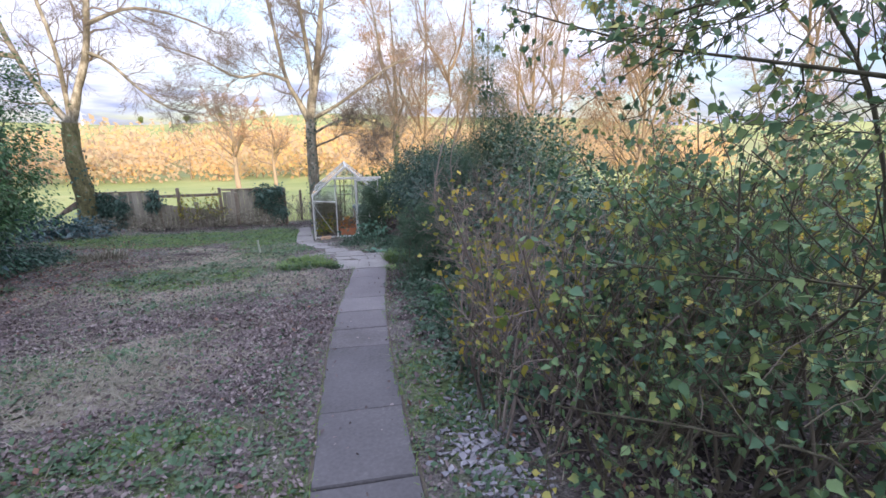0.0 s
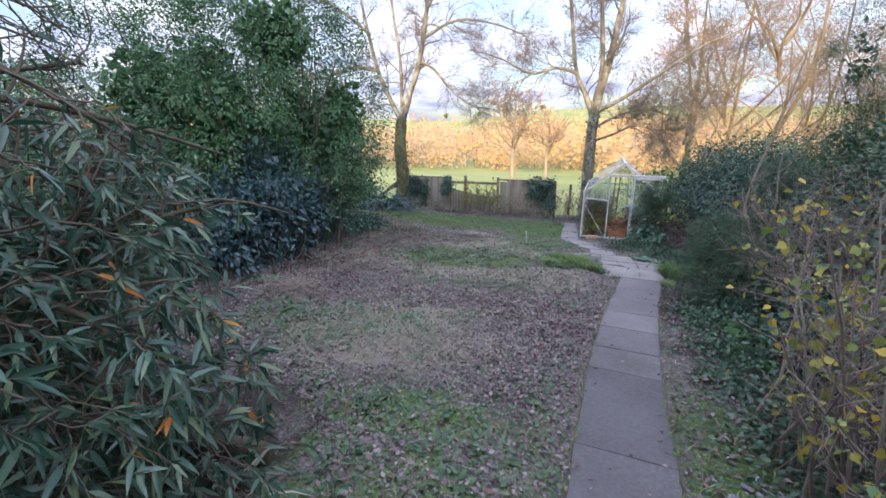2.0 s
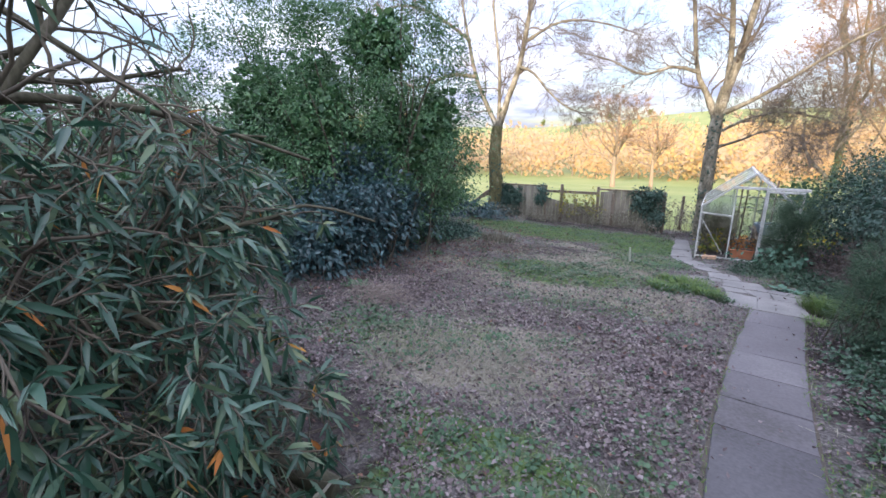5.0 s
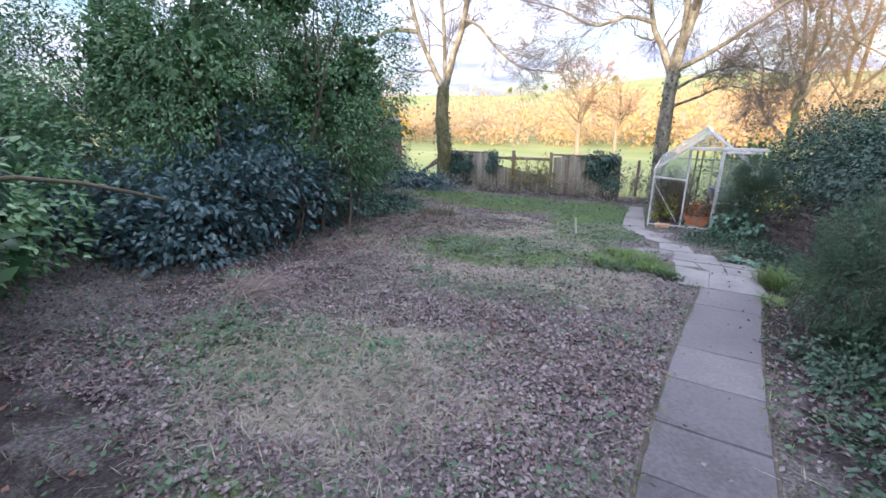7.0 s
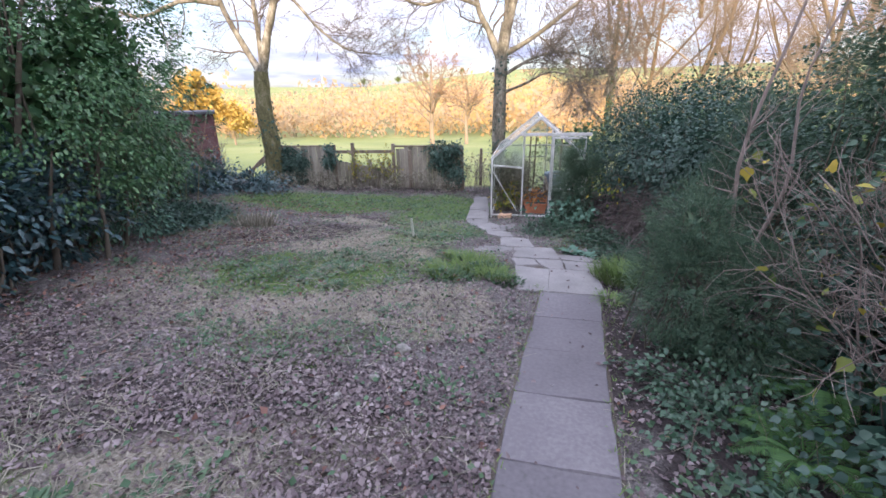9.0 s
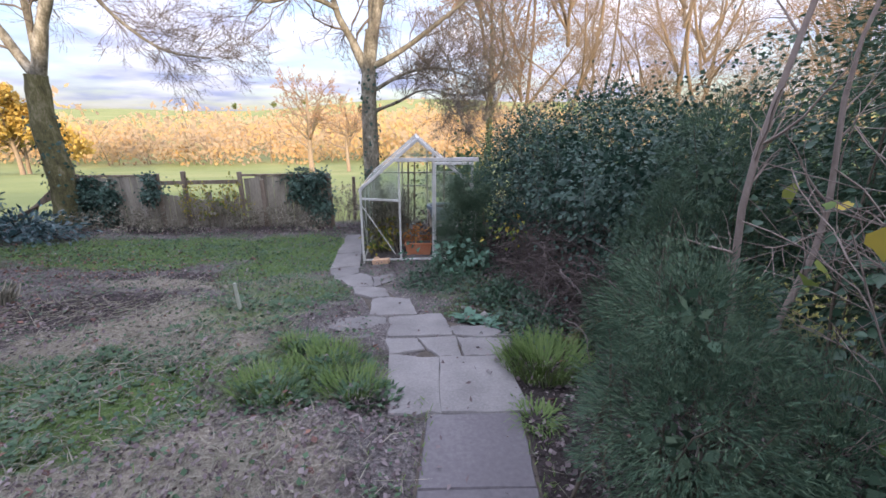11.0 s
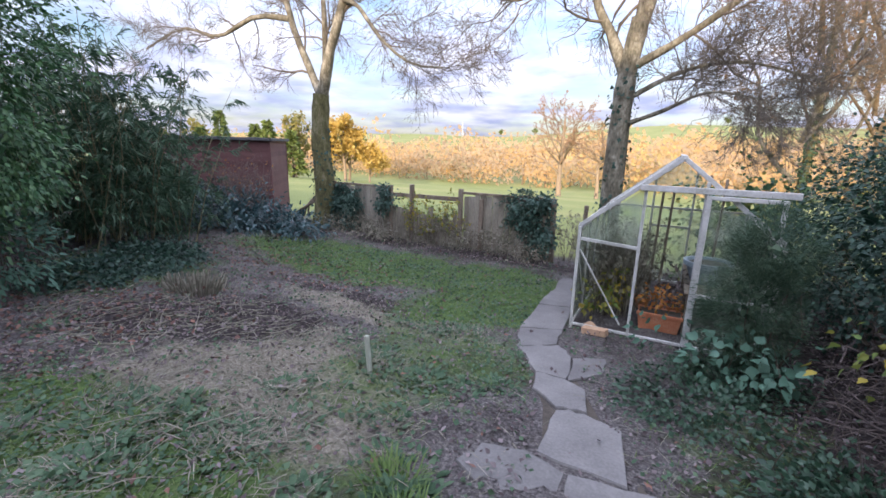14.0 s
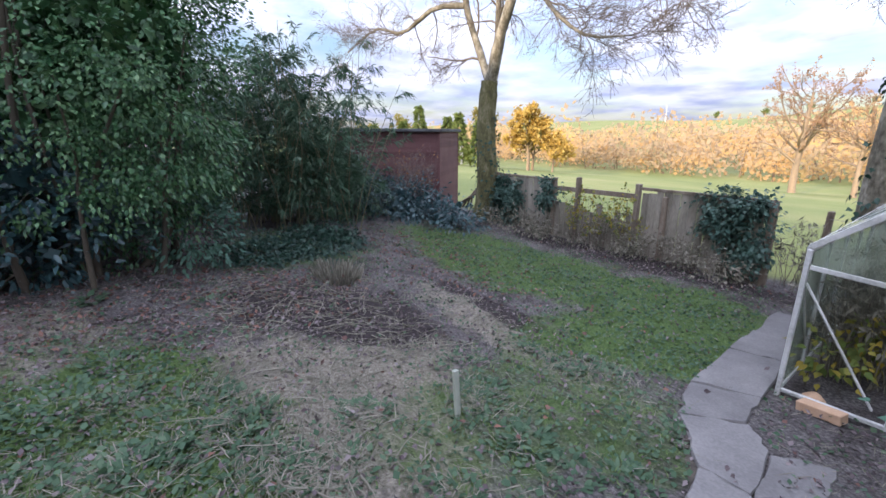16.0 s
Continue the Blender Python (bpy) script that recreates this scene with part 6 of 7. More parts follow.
for tx, ty, tn, tr in ((-0.62, 8.35, 420, 0.26), (-0.95, 8.05, 300, 0.26), (-0.35, 7.95, 300, 0.2), (-0.95, 8.75, 150, 0.15)):
    tuft("grass_tuft", tx, ty, tn, 0.12, 0.30, 0.008, tr, M_GRASS, "coarse overgrown grass tuft at the path edge", droop=0.4, spreadv=0.45)
    tuft("weed_clump", tx + 0.12, ty - 0.1, 160, 0.05, 0.14, 0.03, tr, M_WEED, "leafy green weeds among the grass", "weeds", shape="lance", droop=0.3)
tuft("dry_strap_plant", -1.8, 1.62, 13, 0.25, 0.55, 0.02, 0.14, M_STRAW, "withered yellow strap-leaved plant lying over", "plant", spreadv=1.3, droop=0.55, shape="lance")
tuft("foxglove", 0.63, 9.2, 24, 0.12, 0.26, 0.085, 0.05, M_KALE, "rosette of broad blue-green leaves beside the paving", "plant", spreadv=1.1, droop=0.35, shape="lance")
tuft("foxglove", 0.80, 9.05, 16, 0.10, 0.2, 0.07, 0.05, M_KALE, "rosette of broad blue-green leaves beside the paving", "plant", spreadv=1.1, droop=0.3, shape="lance")
tuft("dock_plant", 1.45, 8.9, 16, 0.12, 0.24, 0.07, 0.05, M_WEED, "broad-leaved green dock under the brambles", "plant", spreadv=1.1, droop=0.3, shape="lance")
tuft("primrose", -5.15, 7.75, 40, 0.10, 0.20, 0.05, 0.10, M_WEED, "light green leafy plant at the foot of the laurel", "plant", spreadv=1.0, droop=0.4, shape="lance")
tuft("primrose", -4.6, 4.9, 50, 0.10, 0.22, 0.045, 0.14, M_WEED, "light green leafy plant at the foot of the laurel", "plant", spreadv=0.9, droop=0.4, shape="lance")
for wx, wy in ((-1.6, 4.7), (-2.5, 3.5), (-1.9, 5.9), (-3.0, 6.4), (-1.2, 6.9), (-3.6, 7.9), (-2.3, 8.4), (-1.5, 9.7), (-0.7, 2.6), (-2.2, 2.9), (0.72, 2.6), (0.8, 3.4), (0.85, 4.3), (0.88, 5.1), (0.68, 1.8), (-1.9, 9.95), (-4.6, 8.7), (-0.55, 5.7)):
    tuft("weed_clump", wx, wy, 70, 0.04, 0.11, 0.03, 0.16, M_WEED, "leafy green weeds in the rough ground", "weeds", spreadv=0.9, shape="lance", droop=0.3)
for wx, wy in ((-1.75, 3.85), (-2.1, 3.6), (-2.35, 3.15), (-3.2, 4.2), (-2.4, 9.15), (-2.9, 8.6), (-1.9, 8.7), (-2.6, 9.9), (-0.75, 6.7)):
    tuft("dead_grass_tuft", wx, wy, 240, 0.10, 0.26, 0.006, 0.30, M_STRAW, "flattened tuft of pale dead grass", "dead grass", spreadv=1.6, droop=0.45)


def scattered_tufts():
    """Matted dead grass and low weeds in loose clumps over the rough ground."""
    spots = np.stack([rng.uniform(-5.2, -0.5, 400), rng.uniform(1.6, 11.6, 400)], -1)
    clear = spots[:, 0] < path_x(spots[:, 1]) - 0.5
    gq, sq, dq = cover(spots[:, 0], spots[:, 1])
    dry = np.nonzero(clear & (dq > 0.35) & (sq < 0.4))[0][:46]
    wet = np.nonzero(clear & (gq > 0.15) & (sq < 0.5))[0][:50]
    for x, y, n in ((-2.3, 4.0, 330), (-2.0, 3.75, 330), (-1.7, 4.0, 260), (-2.65, 4.25, 260), (-1.95, 4.35, 220), (-2.9, 3.8, 240), (-1.5, 3.6, 200), (-3.1, 4.9, 200), (-2.5, 5.0, 200), (-1.9, 5.5, 160)):
        tuft("dead_grass_tuft", x, y, int(1.3 * n), 0.12, 0.32, 0.0045, 0.36, M_STRAW, "swept mat of pale dead grass", "dead grass", spreadv=1.6, droop=0.45)
    for x, y, n, r in ((-2.12, 4.42, 90, 0.12), (-3.7, 4.2, 110, 0.35), (-3.3, 4.0, 90, 0.25), (-4.0, 4.5, 80, 0.25), (-2.5, 8.35, 130, 0.35), (-3.1, 7.75, 150, 0.4), (-2.2, 8.0, 120, 0.3), (-1.35, 9.8, 60, 0.15), (-1.9, 8.5, 120, 0.25)):
        tuft("weed_clump", x, y, n, 0.05, 0.12, 0.036, r, M_WEED, "leafy green weeds in the rough ground", "weeds", spreadv=0.9, shape="lance", droop=0.3)
    for i in dry:
        tuft("dead_grass_tuft", spots[i, 0], spots[i, 1], 200, 0.10, 0.26, 0.0045, rng.uniform(0.14, 0.3), M_STRAW, "flattened tuft of pale dead grass", "dead grass", spreadv=1.6, droop=0.5)
    for i in wet:
        tuft("weed_clump", spots[i, 0], spots[i, 1], 60, 0.04, 0.10, 0.032, rng.uniform(0.08, 0.2), M_WEED, "leafy green weeds in the rough ground", "weeds", spreadv=0.9, shape="lance", droop=0.3)


scattered_tufts()


def fern(x, y, size, n, label="arching green fern beside the path"):
    root = thing("fern", (x, y, gz(x, y)), label, "fern")
    for i in range(n):
        a = 2 * math.pi * i / n + rng.normal(0, 0.25)
        L = size * rng.uniform(0.75, 1.1)
        u = np.linspace(0, 1, 18)
        C = np.stack([x + math.cos(a) * L * u * 0.85, y + math.sin(a) * L * u * 0.85, gz(x, y) + L * (0.85 * u - 0.75 * u ** 2.2)], -1)
        g = Geo()
        g.tubes(C[None], np.linspace(0.005, 0.001, 18)[None], 4)
        side = np.array([-math.sin(a), math.cos(a), 0.0])
        for sgn in (-1, 1):
            P = np.repeat(C[2:], 2, axis=0)
            P[1::2] = 0.5 * (C[2:] + np.vstack([C[3:], C[-1:]]))
            w = np.repeat(np.sin(np.pi * np.clip(u[2:] * 0.9 + 0.1, 0, 1)) ** 0.7, 2)
            T = np.repeat(unit(np.gradient(C, axis=0))[2:], 2, axis=0)
            g.leaves(P, sgn * side + 0.45 * T, np.tile([0, 0, 1.0], (len(P), 1)), 0.20 * L * w + 0.008, 0.016 * L / 0.6 * np.ones(len(P)), "diamond", 0.1, droop=0.2)
        gpart("frond", g, M_FERN, root)
    return root


fern(1.38, 5.4, 0.45, 9)
fern(1.8, 6.0, 0.6, 8)
fern(1.2, 4.8, 0.36, 7)


def stake():
    x, y = -1.74, 9.58
    bm = bmesh.new()
    beam(bm, (x + 0.02, y, gz(x, y) - 0.1), (x - 0.015, y, gz(x, y) + 0.31), 0.036, 0.03, 0.004)
    tagged(part("stake", bm, M_STAKE, None), "pale wooden marker stake in the rough ground", "stake")


stake()


def cut_stump():
    x, y = -4.93, 10.2
    root = thing("cut_grass_stump", (x, y, gz(x, y)), "cut-down pampas grass stump of tan stalks", "stump")
    n = 210
    a, r = rng.uniform(0, 2 * np.pi, n), 0.30 * np.sqrt(rng.random(n))
    st = np.stack([x + r * np.cos(a) * 1.25, y + r * np.sin(a) * 0.8, np.full(n, gz(x, y) - 0.03)], -1)
    d = np.stack([np.cos(a) * r * 1.6, np.sin(a) * r * 1.6, np.ones(n)], -1)
    P, R = polylines(st, d, rng.uniform(0.12, 0.26, n), 4, 0.06, 0.0, 0.011, 0.009)
    g = Geo()
    g.tubes(P, R, 5)
    gpart("stalkwork", g, M_STRAW, root)
    b = rng.uniform(0, 2 * np.pi, 160)
    g = Geo()
    P = np.stack([x + 0.34 * np.cos(b), y + 0.24 * np.sin(b), np.full(160, gz(x, y) + 0.02)], -1)
    g.leaves(P, np.stack([np.cos(b), np.sin(b), rng.uniform(-0.1, 0.5, 160)], -1), np.tile([0, 0, 1.0], (160, 1)), rng.uniform(0.12, 0.34, 160), 0.008, "blade", 0, droop=0.4)
    gpart("foliage", g, M_STRAW, root, "loose cut straw round the stump")


cut_stump()


def debris_heap(x, y, n, rx, ry, h, label, material=M_STRAW):
    """A low heap of cut stalks and roots."""
    u, v = rng.normal(0, 0.5, n), rng.normal(0, 0.5, n)
    zz = h * np.exp(-(u ** 2 + v ** 2)) * rng.uniform(0, 1, n)
    st = np.stack([x + u * rx, y + v * ry, np.zeros(n)], -1)
    st[:, 2] = ground_z(st[:, 0], st[:, 1]) + zz
    a = rng.uniform(0, 2 * np.pi, n)
    P, R = polylines(st, np.stack([np.cos(a), np.sin(a), rng.normal(0, 0.15, n)], -1), rng.uniform(0.1, 0.4, n), 5, 0.15, -0.05, rng.uniform(0.002, 0.006, n), 0.002)
    P[..., 2] = np.maximum(P[..., 2], ground_z(P[..., 0], P[..., 1]) + 0.004)
    g = Geo()
    g.tubes(P, R, 4)
    tagged(link("debris_heap", g, material), label, "heap", kind="stuff")


debris_heap(-4.05, 4.75, 420, 0.45, 0.4, 0.16, "heap of pulled roots and brown stalks on the rough ground", M_REDTWIG)
debris_heap(-3.4, 9.9, 260, 1.3, 0.8, 0.03, "loose cut stalks strewn over bare dark soil", M_STRAW)
debris_heap(-4.3, 9.1, 260, 1.2, 0.9, 0.03, "loose cut stalks strewn over bare dark soil", M_STRAW)
debris_heap(-3.2, 5.6, 260, 1.3, 0.9, 0.03, "loose twigs and stalks on trodden ground", M_REDTWIG)
debris_heap(-2.0, 8.6, 260, 1.2, 0.9, 0.03, "loose cut stalks strewn over the dead grass", M_STRAW)
debris_heap(-2.4, 1.9, 200, 0.9, 0.7, 0.03, "dark twigs and dead leaves under the shrub", M_DARKTWIG)
rock("rock", -0.93, 6.2, 0.06, M_ROCK, "mossy grey stone half buried in the litter")
rock("soil_clod", -1.72, 3.86, 0.085, M_BED, "dark clod of turned soil", flat=0.45, category="soil")
rock("soil_clod", -1.62, 3.75, 0.045, M_BED, "dark clod of turned soil", flat=0.6, category="soil")
for rx, ry, rs in ((0.80, 9.25, 0.05), (1.0, 9.0, 0.045), (0.62, 9.55, 0.03), (-1.0, 5.75, 0.035), (-1.15, 5.5, 0.03), (1.12, 9.25, 0.04), (0.75, 8.95, 0.03)):
    rock("stone", rx, ry, rs, M_ROCK, "small pale stone in the border", sink=0.15)


def log(points, r0, r1, label, material=M_DARKBARK, name="log"):
    g = Geo()
    limb_geo(g, points, r0, r1, 10, 12)
    ends = curve(points, 12)
    for p, q, r in ((ends[0], ends[1], r0), (ends[-1], ends[-2], r1)):
        t = unit(p - q)
        g.tubes(np.array([[p - t * 0.002, p + t * 0.004]]), np.array([[r * 0.98, 0.001]]), 10)
    return tagged(link(name, g, material, smooth=True), label, "log")


log([(-2.55, 1.75, gz(-2.55, 1.75) + 0.05), (-2.2, 1.9, gz(-2.2, 1.9) + 0.06), (-1.85, 1.98, gz(-1.85, 1.98) + 0.05)], 0.07, 0.055, "short dark rotting log under the shrub")
log([(1.35, 8.45, gz(1.35, 8.45) + 0.04), (1.75, 8.75, gz(1.75, 8.75) + 0.10), (2.15, 8.95, gz(2.15, 8.95) + 0.2)], 0.06, 0.045, "mossy fallen branch at the edge of the thicket", M_MOSSBARK)
for k in range(5):
    log([(-9.3 + 0.12 * k, 15.7 + 0.05 * k, gz(-9.3, 15.7) + 0.05), (-8.6 + 0.05 * k, 15.6, gz(-8.6, 15.6) + 0.35 + 0.04 * k), (-7.8, 15.5, gz(-7.8, 15.5) + 0.72 + 0.05 * k)], 0.03, 0.022, "grey pole leaning against the tree", M_POST, "leaning_pole")


def bramble_tangle():
    """Dead bramble stems heaped under the ivy."""
    x, y = 1.45, 10.0
    root = thing("bramble_tangle", (x, y, gz(x, y)), "tangled heap of dead brown bramble stems", "brambles")
    n = 1500
    st = np.stack([rng.normal(2.0, 0.5, n), rng.uniform(8.3, 11.0, n), np.zeros(n)], -1)
    st[:, 2] = ground_z(st[:, 0], st[:, 1]) + 0.75 * rng.uniform(0, 1, n) ** 1.6
    a = rng.uniform(0, 2 * np.pi, n)
    P, R = polylines(st, np.stack([np.cos(a), np.sin(a), rng.normal(0.1, 0.5, n)], -1), rng.uniform(0.35, 1.1, n), 9, 0.13, -0.07, rng.uniform(0.002, 0.0075, n), 0.0018)
    P[..., 2] = np.maximum(P[..., 2], ground_z(P[..., 0], P[..., 1]) + 0.01)
    ok = np.all(P[..., 0] > 1.0 + 0.25 * (P[..., 2] + 0.8), axis=1)
    P, R = P[ok], R[ok]
    # the thick arching stems can be told apart; the thin ones lie joined
    thick = np.argsort(-R[:, 0])[:60]
    for i in thick:
        g = Geo()
        g.tubes(P[i:i + 1], R[i:i + 1], 5)
        link("stem", g, M_BRAMBLESTEM, root).matrix_parent_inverse = Matrix.Translation(root.location).inverted()
    rest = np.setdiff1d(np.arange(len(P)), thick)
    g = Geo()
    g.tubes(P[rest], R[rest], 4)
    gpart("stemwork", g, M_BRAMBLESTEM, root)


bramble_tangle()


def sapling(points, r0, label):
    """A pale bare stem with a few side twigs at the edge of the thicket."""
    x, y = points[0][0], points[0][1]
    root = thing("sapling", (x, y, gz(x, y)), label, "sapling")
    g = Geo()
    P, R = limb_geo(g, points, r0, r0 * 0.35, 8, 14)
    gpart("stem", g, M_REDTWIG, root, smooth=True)
    P1, R1 = sprout(P, R, 9, 0.4, 0.7, n=6, wander=0.2, thin=0.5, lo=0.3)
    P2, R2 = sprout(P1, R1, 4, 0.2, 0.7, n=4, thin=0.6)
    for i in range(len(P1)):
        g = Geo()
        g.tubes(P1[i:i + 1], np.maximum(R1[i:i + 1], 0.002), 4)
        g.tubes(P2[4 * i:4 * i + 4], np.maximum(R2[4 * i:4 * i + 4], 0.0015), 3)
        gpart("twig", g, M_REDTWIG, root)


sapling([(1.55, 7.05, gz(1.55, 7.05) - 0.03), (1.6, 7.1, 0.1), (1.55, 7.1, 0.8), (1.75, 7.15, 1.7), (1.9, 7.2, 2.5)], 0.022, "thin pale bare sapling stem at the thicket edge")
sapling([(1.7, 6.95, gz(1.7, 6.95) - 0.03), (1.72, 7.0, 0.0), (1.85, 7.0, 0.6), (1.8, 7.0, 1.3), (2.05, 7.05, 2.0)], 0.018, "thin pale bare sapling stem at the thicket edge")
clump_bush("periwinkle", (0.55, 10.7), [(0.5, 10.5, -1.02, 0.5, 0.6, 0.14), (0.75, 11.2, -1.1, 0.5, 0.5, 0.2), (1.15, 9.6, -0.88, 0.35, 0.5, 0.12), (1.25, 8.8, -0.82, 0.25, 0.4, 0.14)], "low dark ground cover with small blue-green leaves", M_BRAMBLE, 190, 28, 0.045, 0.03, spreadr=0.10, category="ground cover", stem_r=0.004, floor=0.0)
clump_bush("periwinkle", (1.05, 4.6), [(1.05, 5.7, -0.56, 0.26, 0.7, 0.14), (1.05, 4.4, -0.44, 0.26, 0.7, 0.13), (1.1, 3.1, -0.32, 0.25, 0.6, 0.12), (1.35, 6.1, -0.55, 0.3, 0.5, 0.2)], "low dark ground cover with small blue-green leaves", M_BRAMBLE, 190, 26, 0.045, 0.03, spreadr=0.09, category="ground cover", stem_r=0.004, floor=0.0)
clump_bush("bramble", (0.75, 11.75), [(0.35, 11.85, -0.95, 0.28, 0.12, 0.16), (0.85, 11.1, -0.75, 0.35, 0.25, 0.22)], "young bramble with broad bright leaves by the greenhouse door", M_KALE, 24, 9, 0.085, 0.075, shape="lobed", spreadr=0.10, stem_r=0.005, floor=0.1)
clump_bush("bramble", (1.3, 9.9), [(1.25, 9.9, -0.05, 0.3, 0.25, 0.12)], "arching bramble spray with yellow-green leaves", M_YELLOW, 5, 8, 0.052, 0.044, shape="lobed", spreadr=0.10, stem_r=0.005, floor=0.3)
clump_bush("hedge_undergrowth", (-4.6, 15.1), [(-4.6, 15.15, -1.05, 1.5, 0.2, 0.28), (-2.9, 15.1, -1.1, 1.0, 0.2, 0.25), (-6.4, 15.0, -1.1, 1.0, 0.25, 0.25)], "russet and straw undergrowth along the foot of the fence", M_STRAW, 150, 26, 0.06, 0.03, spreadr=0.10, category="undergrowth", stem_r=0.005)
stemmy_shrub("rose_bush", (-4.35, 15.2), (0.65, 0.12), 1.15, 26, "thin rose stems with a few yellow leaves against the fence", M_YELLOW, 4, 0.05, 0.04, levels=(5, 3), reach=(0.25, 0.15), keep_leaf=0.6, r=0.007)
stemmy_shrub("dead_shrub", (-9.3, 14.2), (0.7, 0.3), 1.6, 50, "reddish-brown leafless shrub in front of the shed", M_RUST, 1, 0.04, 0.03, levels=(6, 4), reach=(0.35, 0.2), keep_leaf=0.2, r=0.006)
stemmy_shrub("dead_shrub", (-1.2, 15.6), (0.5, 0.3), 0.95, 40, "pale dry grasses and stems at the fence end", M_STRAW, 2, 0.08, 0.02, shape="diamond", levels=(4, 3), reach=(0.25, 0.15), keep_leaf=0.8, r=0.005)
clump_bush("ivy_groundcover", (-6.9, 10.6), [(-6.9, 10.4, -0.95, 1.1, 0.9, 0.12), (-6.2, 9.5, -0.85, 0.6, 0.6, 0.10)], "dark ivy creeping over the ground by the bamboo", M_IVY, 150, 26, 0.055, 0.05, shape="lobed", spreadr=0.12, category="ivy", stem_r=0.004, floor=0.0)


def slate_bed():
    geo = Geo()
    n = 460
    x, y = rng.normal(0.76, 0.13, n), rng.normal(2.0, 0.36, n)
    keep = x > path_x(y) + 0.34
    x, y = x[keep], y[keep]
    for px, py in zip(x, y):
        k = rng.integers(4, 7)
        a = np.sort(rng.uniform(0, 2 * np.pi, k))
        r = rng.uniform(0.012, 0.036)
        z = gz(px, py) + rng.uniform(0.0, 0.025)
        tx, ty = rng.normal(0, 0.25, 2)
        ox, oy = r * np.cos(a), r * np.sin(a) * rng.uniform(0.5, 1)
        lo = np.stack([px + ox, py + oy, z + tx * ox + ty * oy], -1)
        hi = lo + np.array([0, 0, 0.008])
        geo.add(np.concatenate([lo, hi]), np.array([[i, (i + 1) % k, k + (i + 1) % k, k + i] for i in range(k)]))
        geo.add(hi, np.array([[0, i, i + 1] for i in range(1, k - 1)]))
    tagged(link("slate_chippings", geo, M_SLATE), "grey slate chippings beside the path", "stones", kind="stuff")


slate_bed()


def wire_netting():
    """A curled sheet of rusty wire netting caught in the shrubs."""
    x, y = 1.95, 4.25
    root = thing("wire_netting", (x, y, gz(x, y)), "curled sheet of grey wire netting in the shrubs", "netting")
    g = Geo()
    u = np.linspace(-0.45, 0.45, 26)
    for s in (-1, 1):
        for o in np.arange(-0.9, 0.95, 0.055):
            v = o + s * u * 0.9
            ok = (v > -0.4) & (v < 0.4)
            if ok.sum() < 3:
                continue
            uu, vv = np.linspace(u[ok][0], u[ok][-1], 8), np.linspace(v[ok][0], v[ok][-1], 8)
            P = np.stack([x + uu * 0.95, y - 0.25 + 0.5 * (vv + 0.4) ** 2 + 0.25 * uu ** 2, gz(x, y) + 0.45 + vv], -1)
            g.tubes(P[None], np.full((1, 8), 0.0022), 3)
    gpart("mesh_sheet", g, M_WIRE, root)


wire_netting()


def tank():
    """A bulging white tank beside the shrub, streaked with algae, a black cable down its side."""
    x, y = -4.32, -0.46
    root = thing("storage_tank", (x, y, gz(x, y)), "grimy white plastic storage tank with bulging sides", "tank")
    g = Geo()
    nu, nv = 40, 22
    u = np.linspace(0, 2 * np.pi, nu, endpoint=False)
    v = np.linspace(-np.pi / 2, np.pi / 2, nv)
    e = lambda w, p: np.sign(w) * np.abs(w) ** p
    U, V = np.meshgrid(u, v)
    X = x + 0.82 * e(np.cos(V), 0.3) * e(np.cos(U), 0.6)
    Y = y + 0.78 * e(np.cos(V), 0.3) * e(np.sin(U), 0.6)
    Z = gz(x, y) + 1.08 + 0.86 * e(np.sin(V), 0.9)
    i = np.arange(nu * nv).reshape(nv, nu)
    q = np.stack([i[:-1], np.roll(i, -1, 1)[:-1], np.roll(i, -1, 1)[1:], i[1:]], -1).reshape(-1, 4)
    g.add(np.stack([X, Y, Z], -1), q)
    gpart("shell", g, M_TANK, root, smooth=True)
    bm = bmesh.new()
    beam(bm, (x, y, gz(x, y) - 0.05), (x, y, gz(x, y) + 0.55), 1.30, 1.22, 0.08)
    part("base", bm, M_GRIME, root, "algae-stained lower casing")
    g = Geo()
    limb_geo(g, [(-3.53, 0.21, 1.05), (-3.44, 0.18, 0.7), (-3.45, 0.16, 0.3), (-3.47, 0.18, -0.05)], 0.012, 0.012, 8, 14, 0)
    gpart("cable", g, M_CABLE, root, "black cable")


tank()


# ---- inside the greenhouse ----
def trough(x, y, w, d, h, material, label, name="planter"):
    z = gz(x, y) - 0.01
    root = thing(name, (x, y, z), label, "plant pot")
    bm = bmesh.new()
    beam(bm, (x, y, z), (x, y, z + h), w, d, 0.008)
    for v in bm.verts:
        k = 0.88 + 0.12 * (v.co.z - z) / h
        v.co.x, v.co.y = x + (v.co.x - x) * k, y + (v.co.y - y) * k
    part("body", bm, material, root)
    for a, b, ww in (((x - w / 2 - 0.01, y - d / 2, z + h), (x + w / 2 + 0.01, y - d / 2, z + h), 0.03), ((x - w / 2 - 0.01, y + d / 2, z + h), (x + w / 2 + 0.01, y + d / 2, z + h), 0.03)):
        bar("rim", a, b, ww, 0.035, material, root)
    bm = bmesh.new()
    beam(bm, (x, y, z + h - 0.01), (x, y, z + h + 0.012), w * 0.94, d * 0.9, 0.004)
    part("soil", bm, M_BED, root)
    return root


trough(0.18, 12.55, 0.46, 0.22, 0.20, M_TERRA, "terracotta trough of soil on the greenhouse floor")


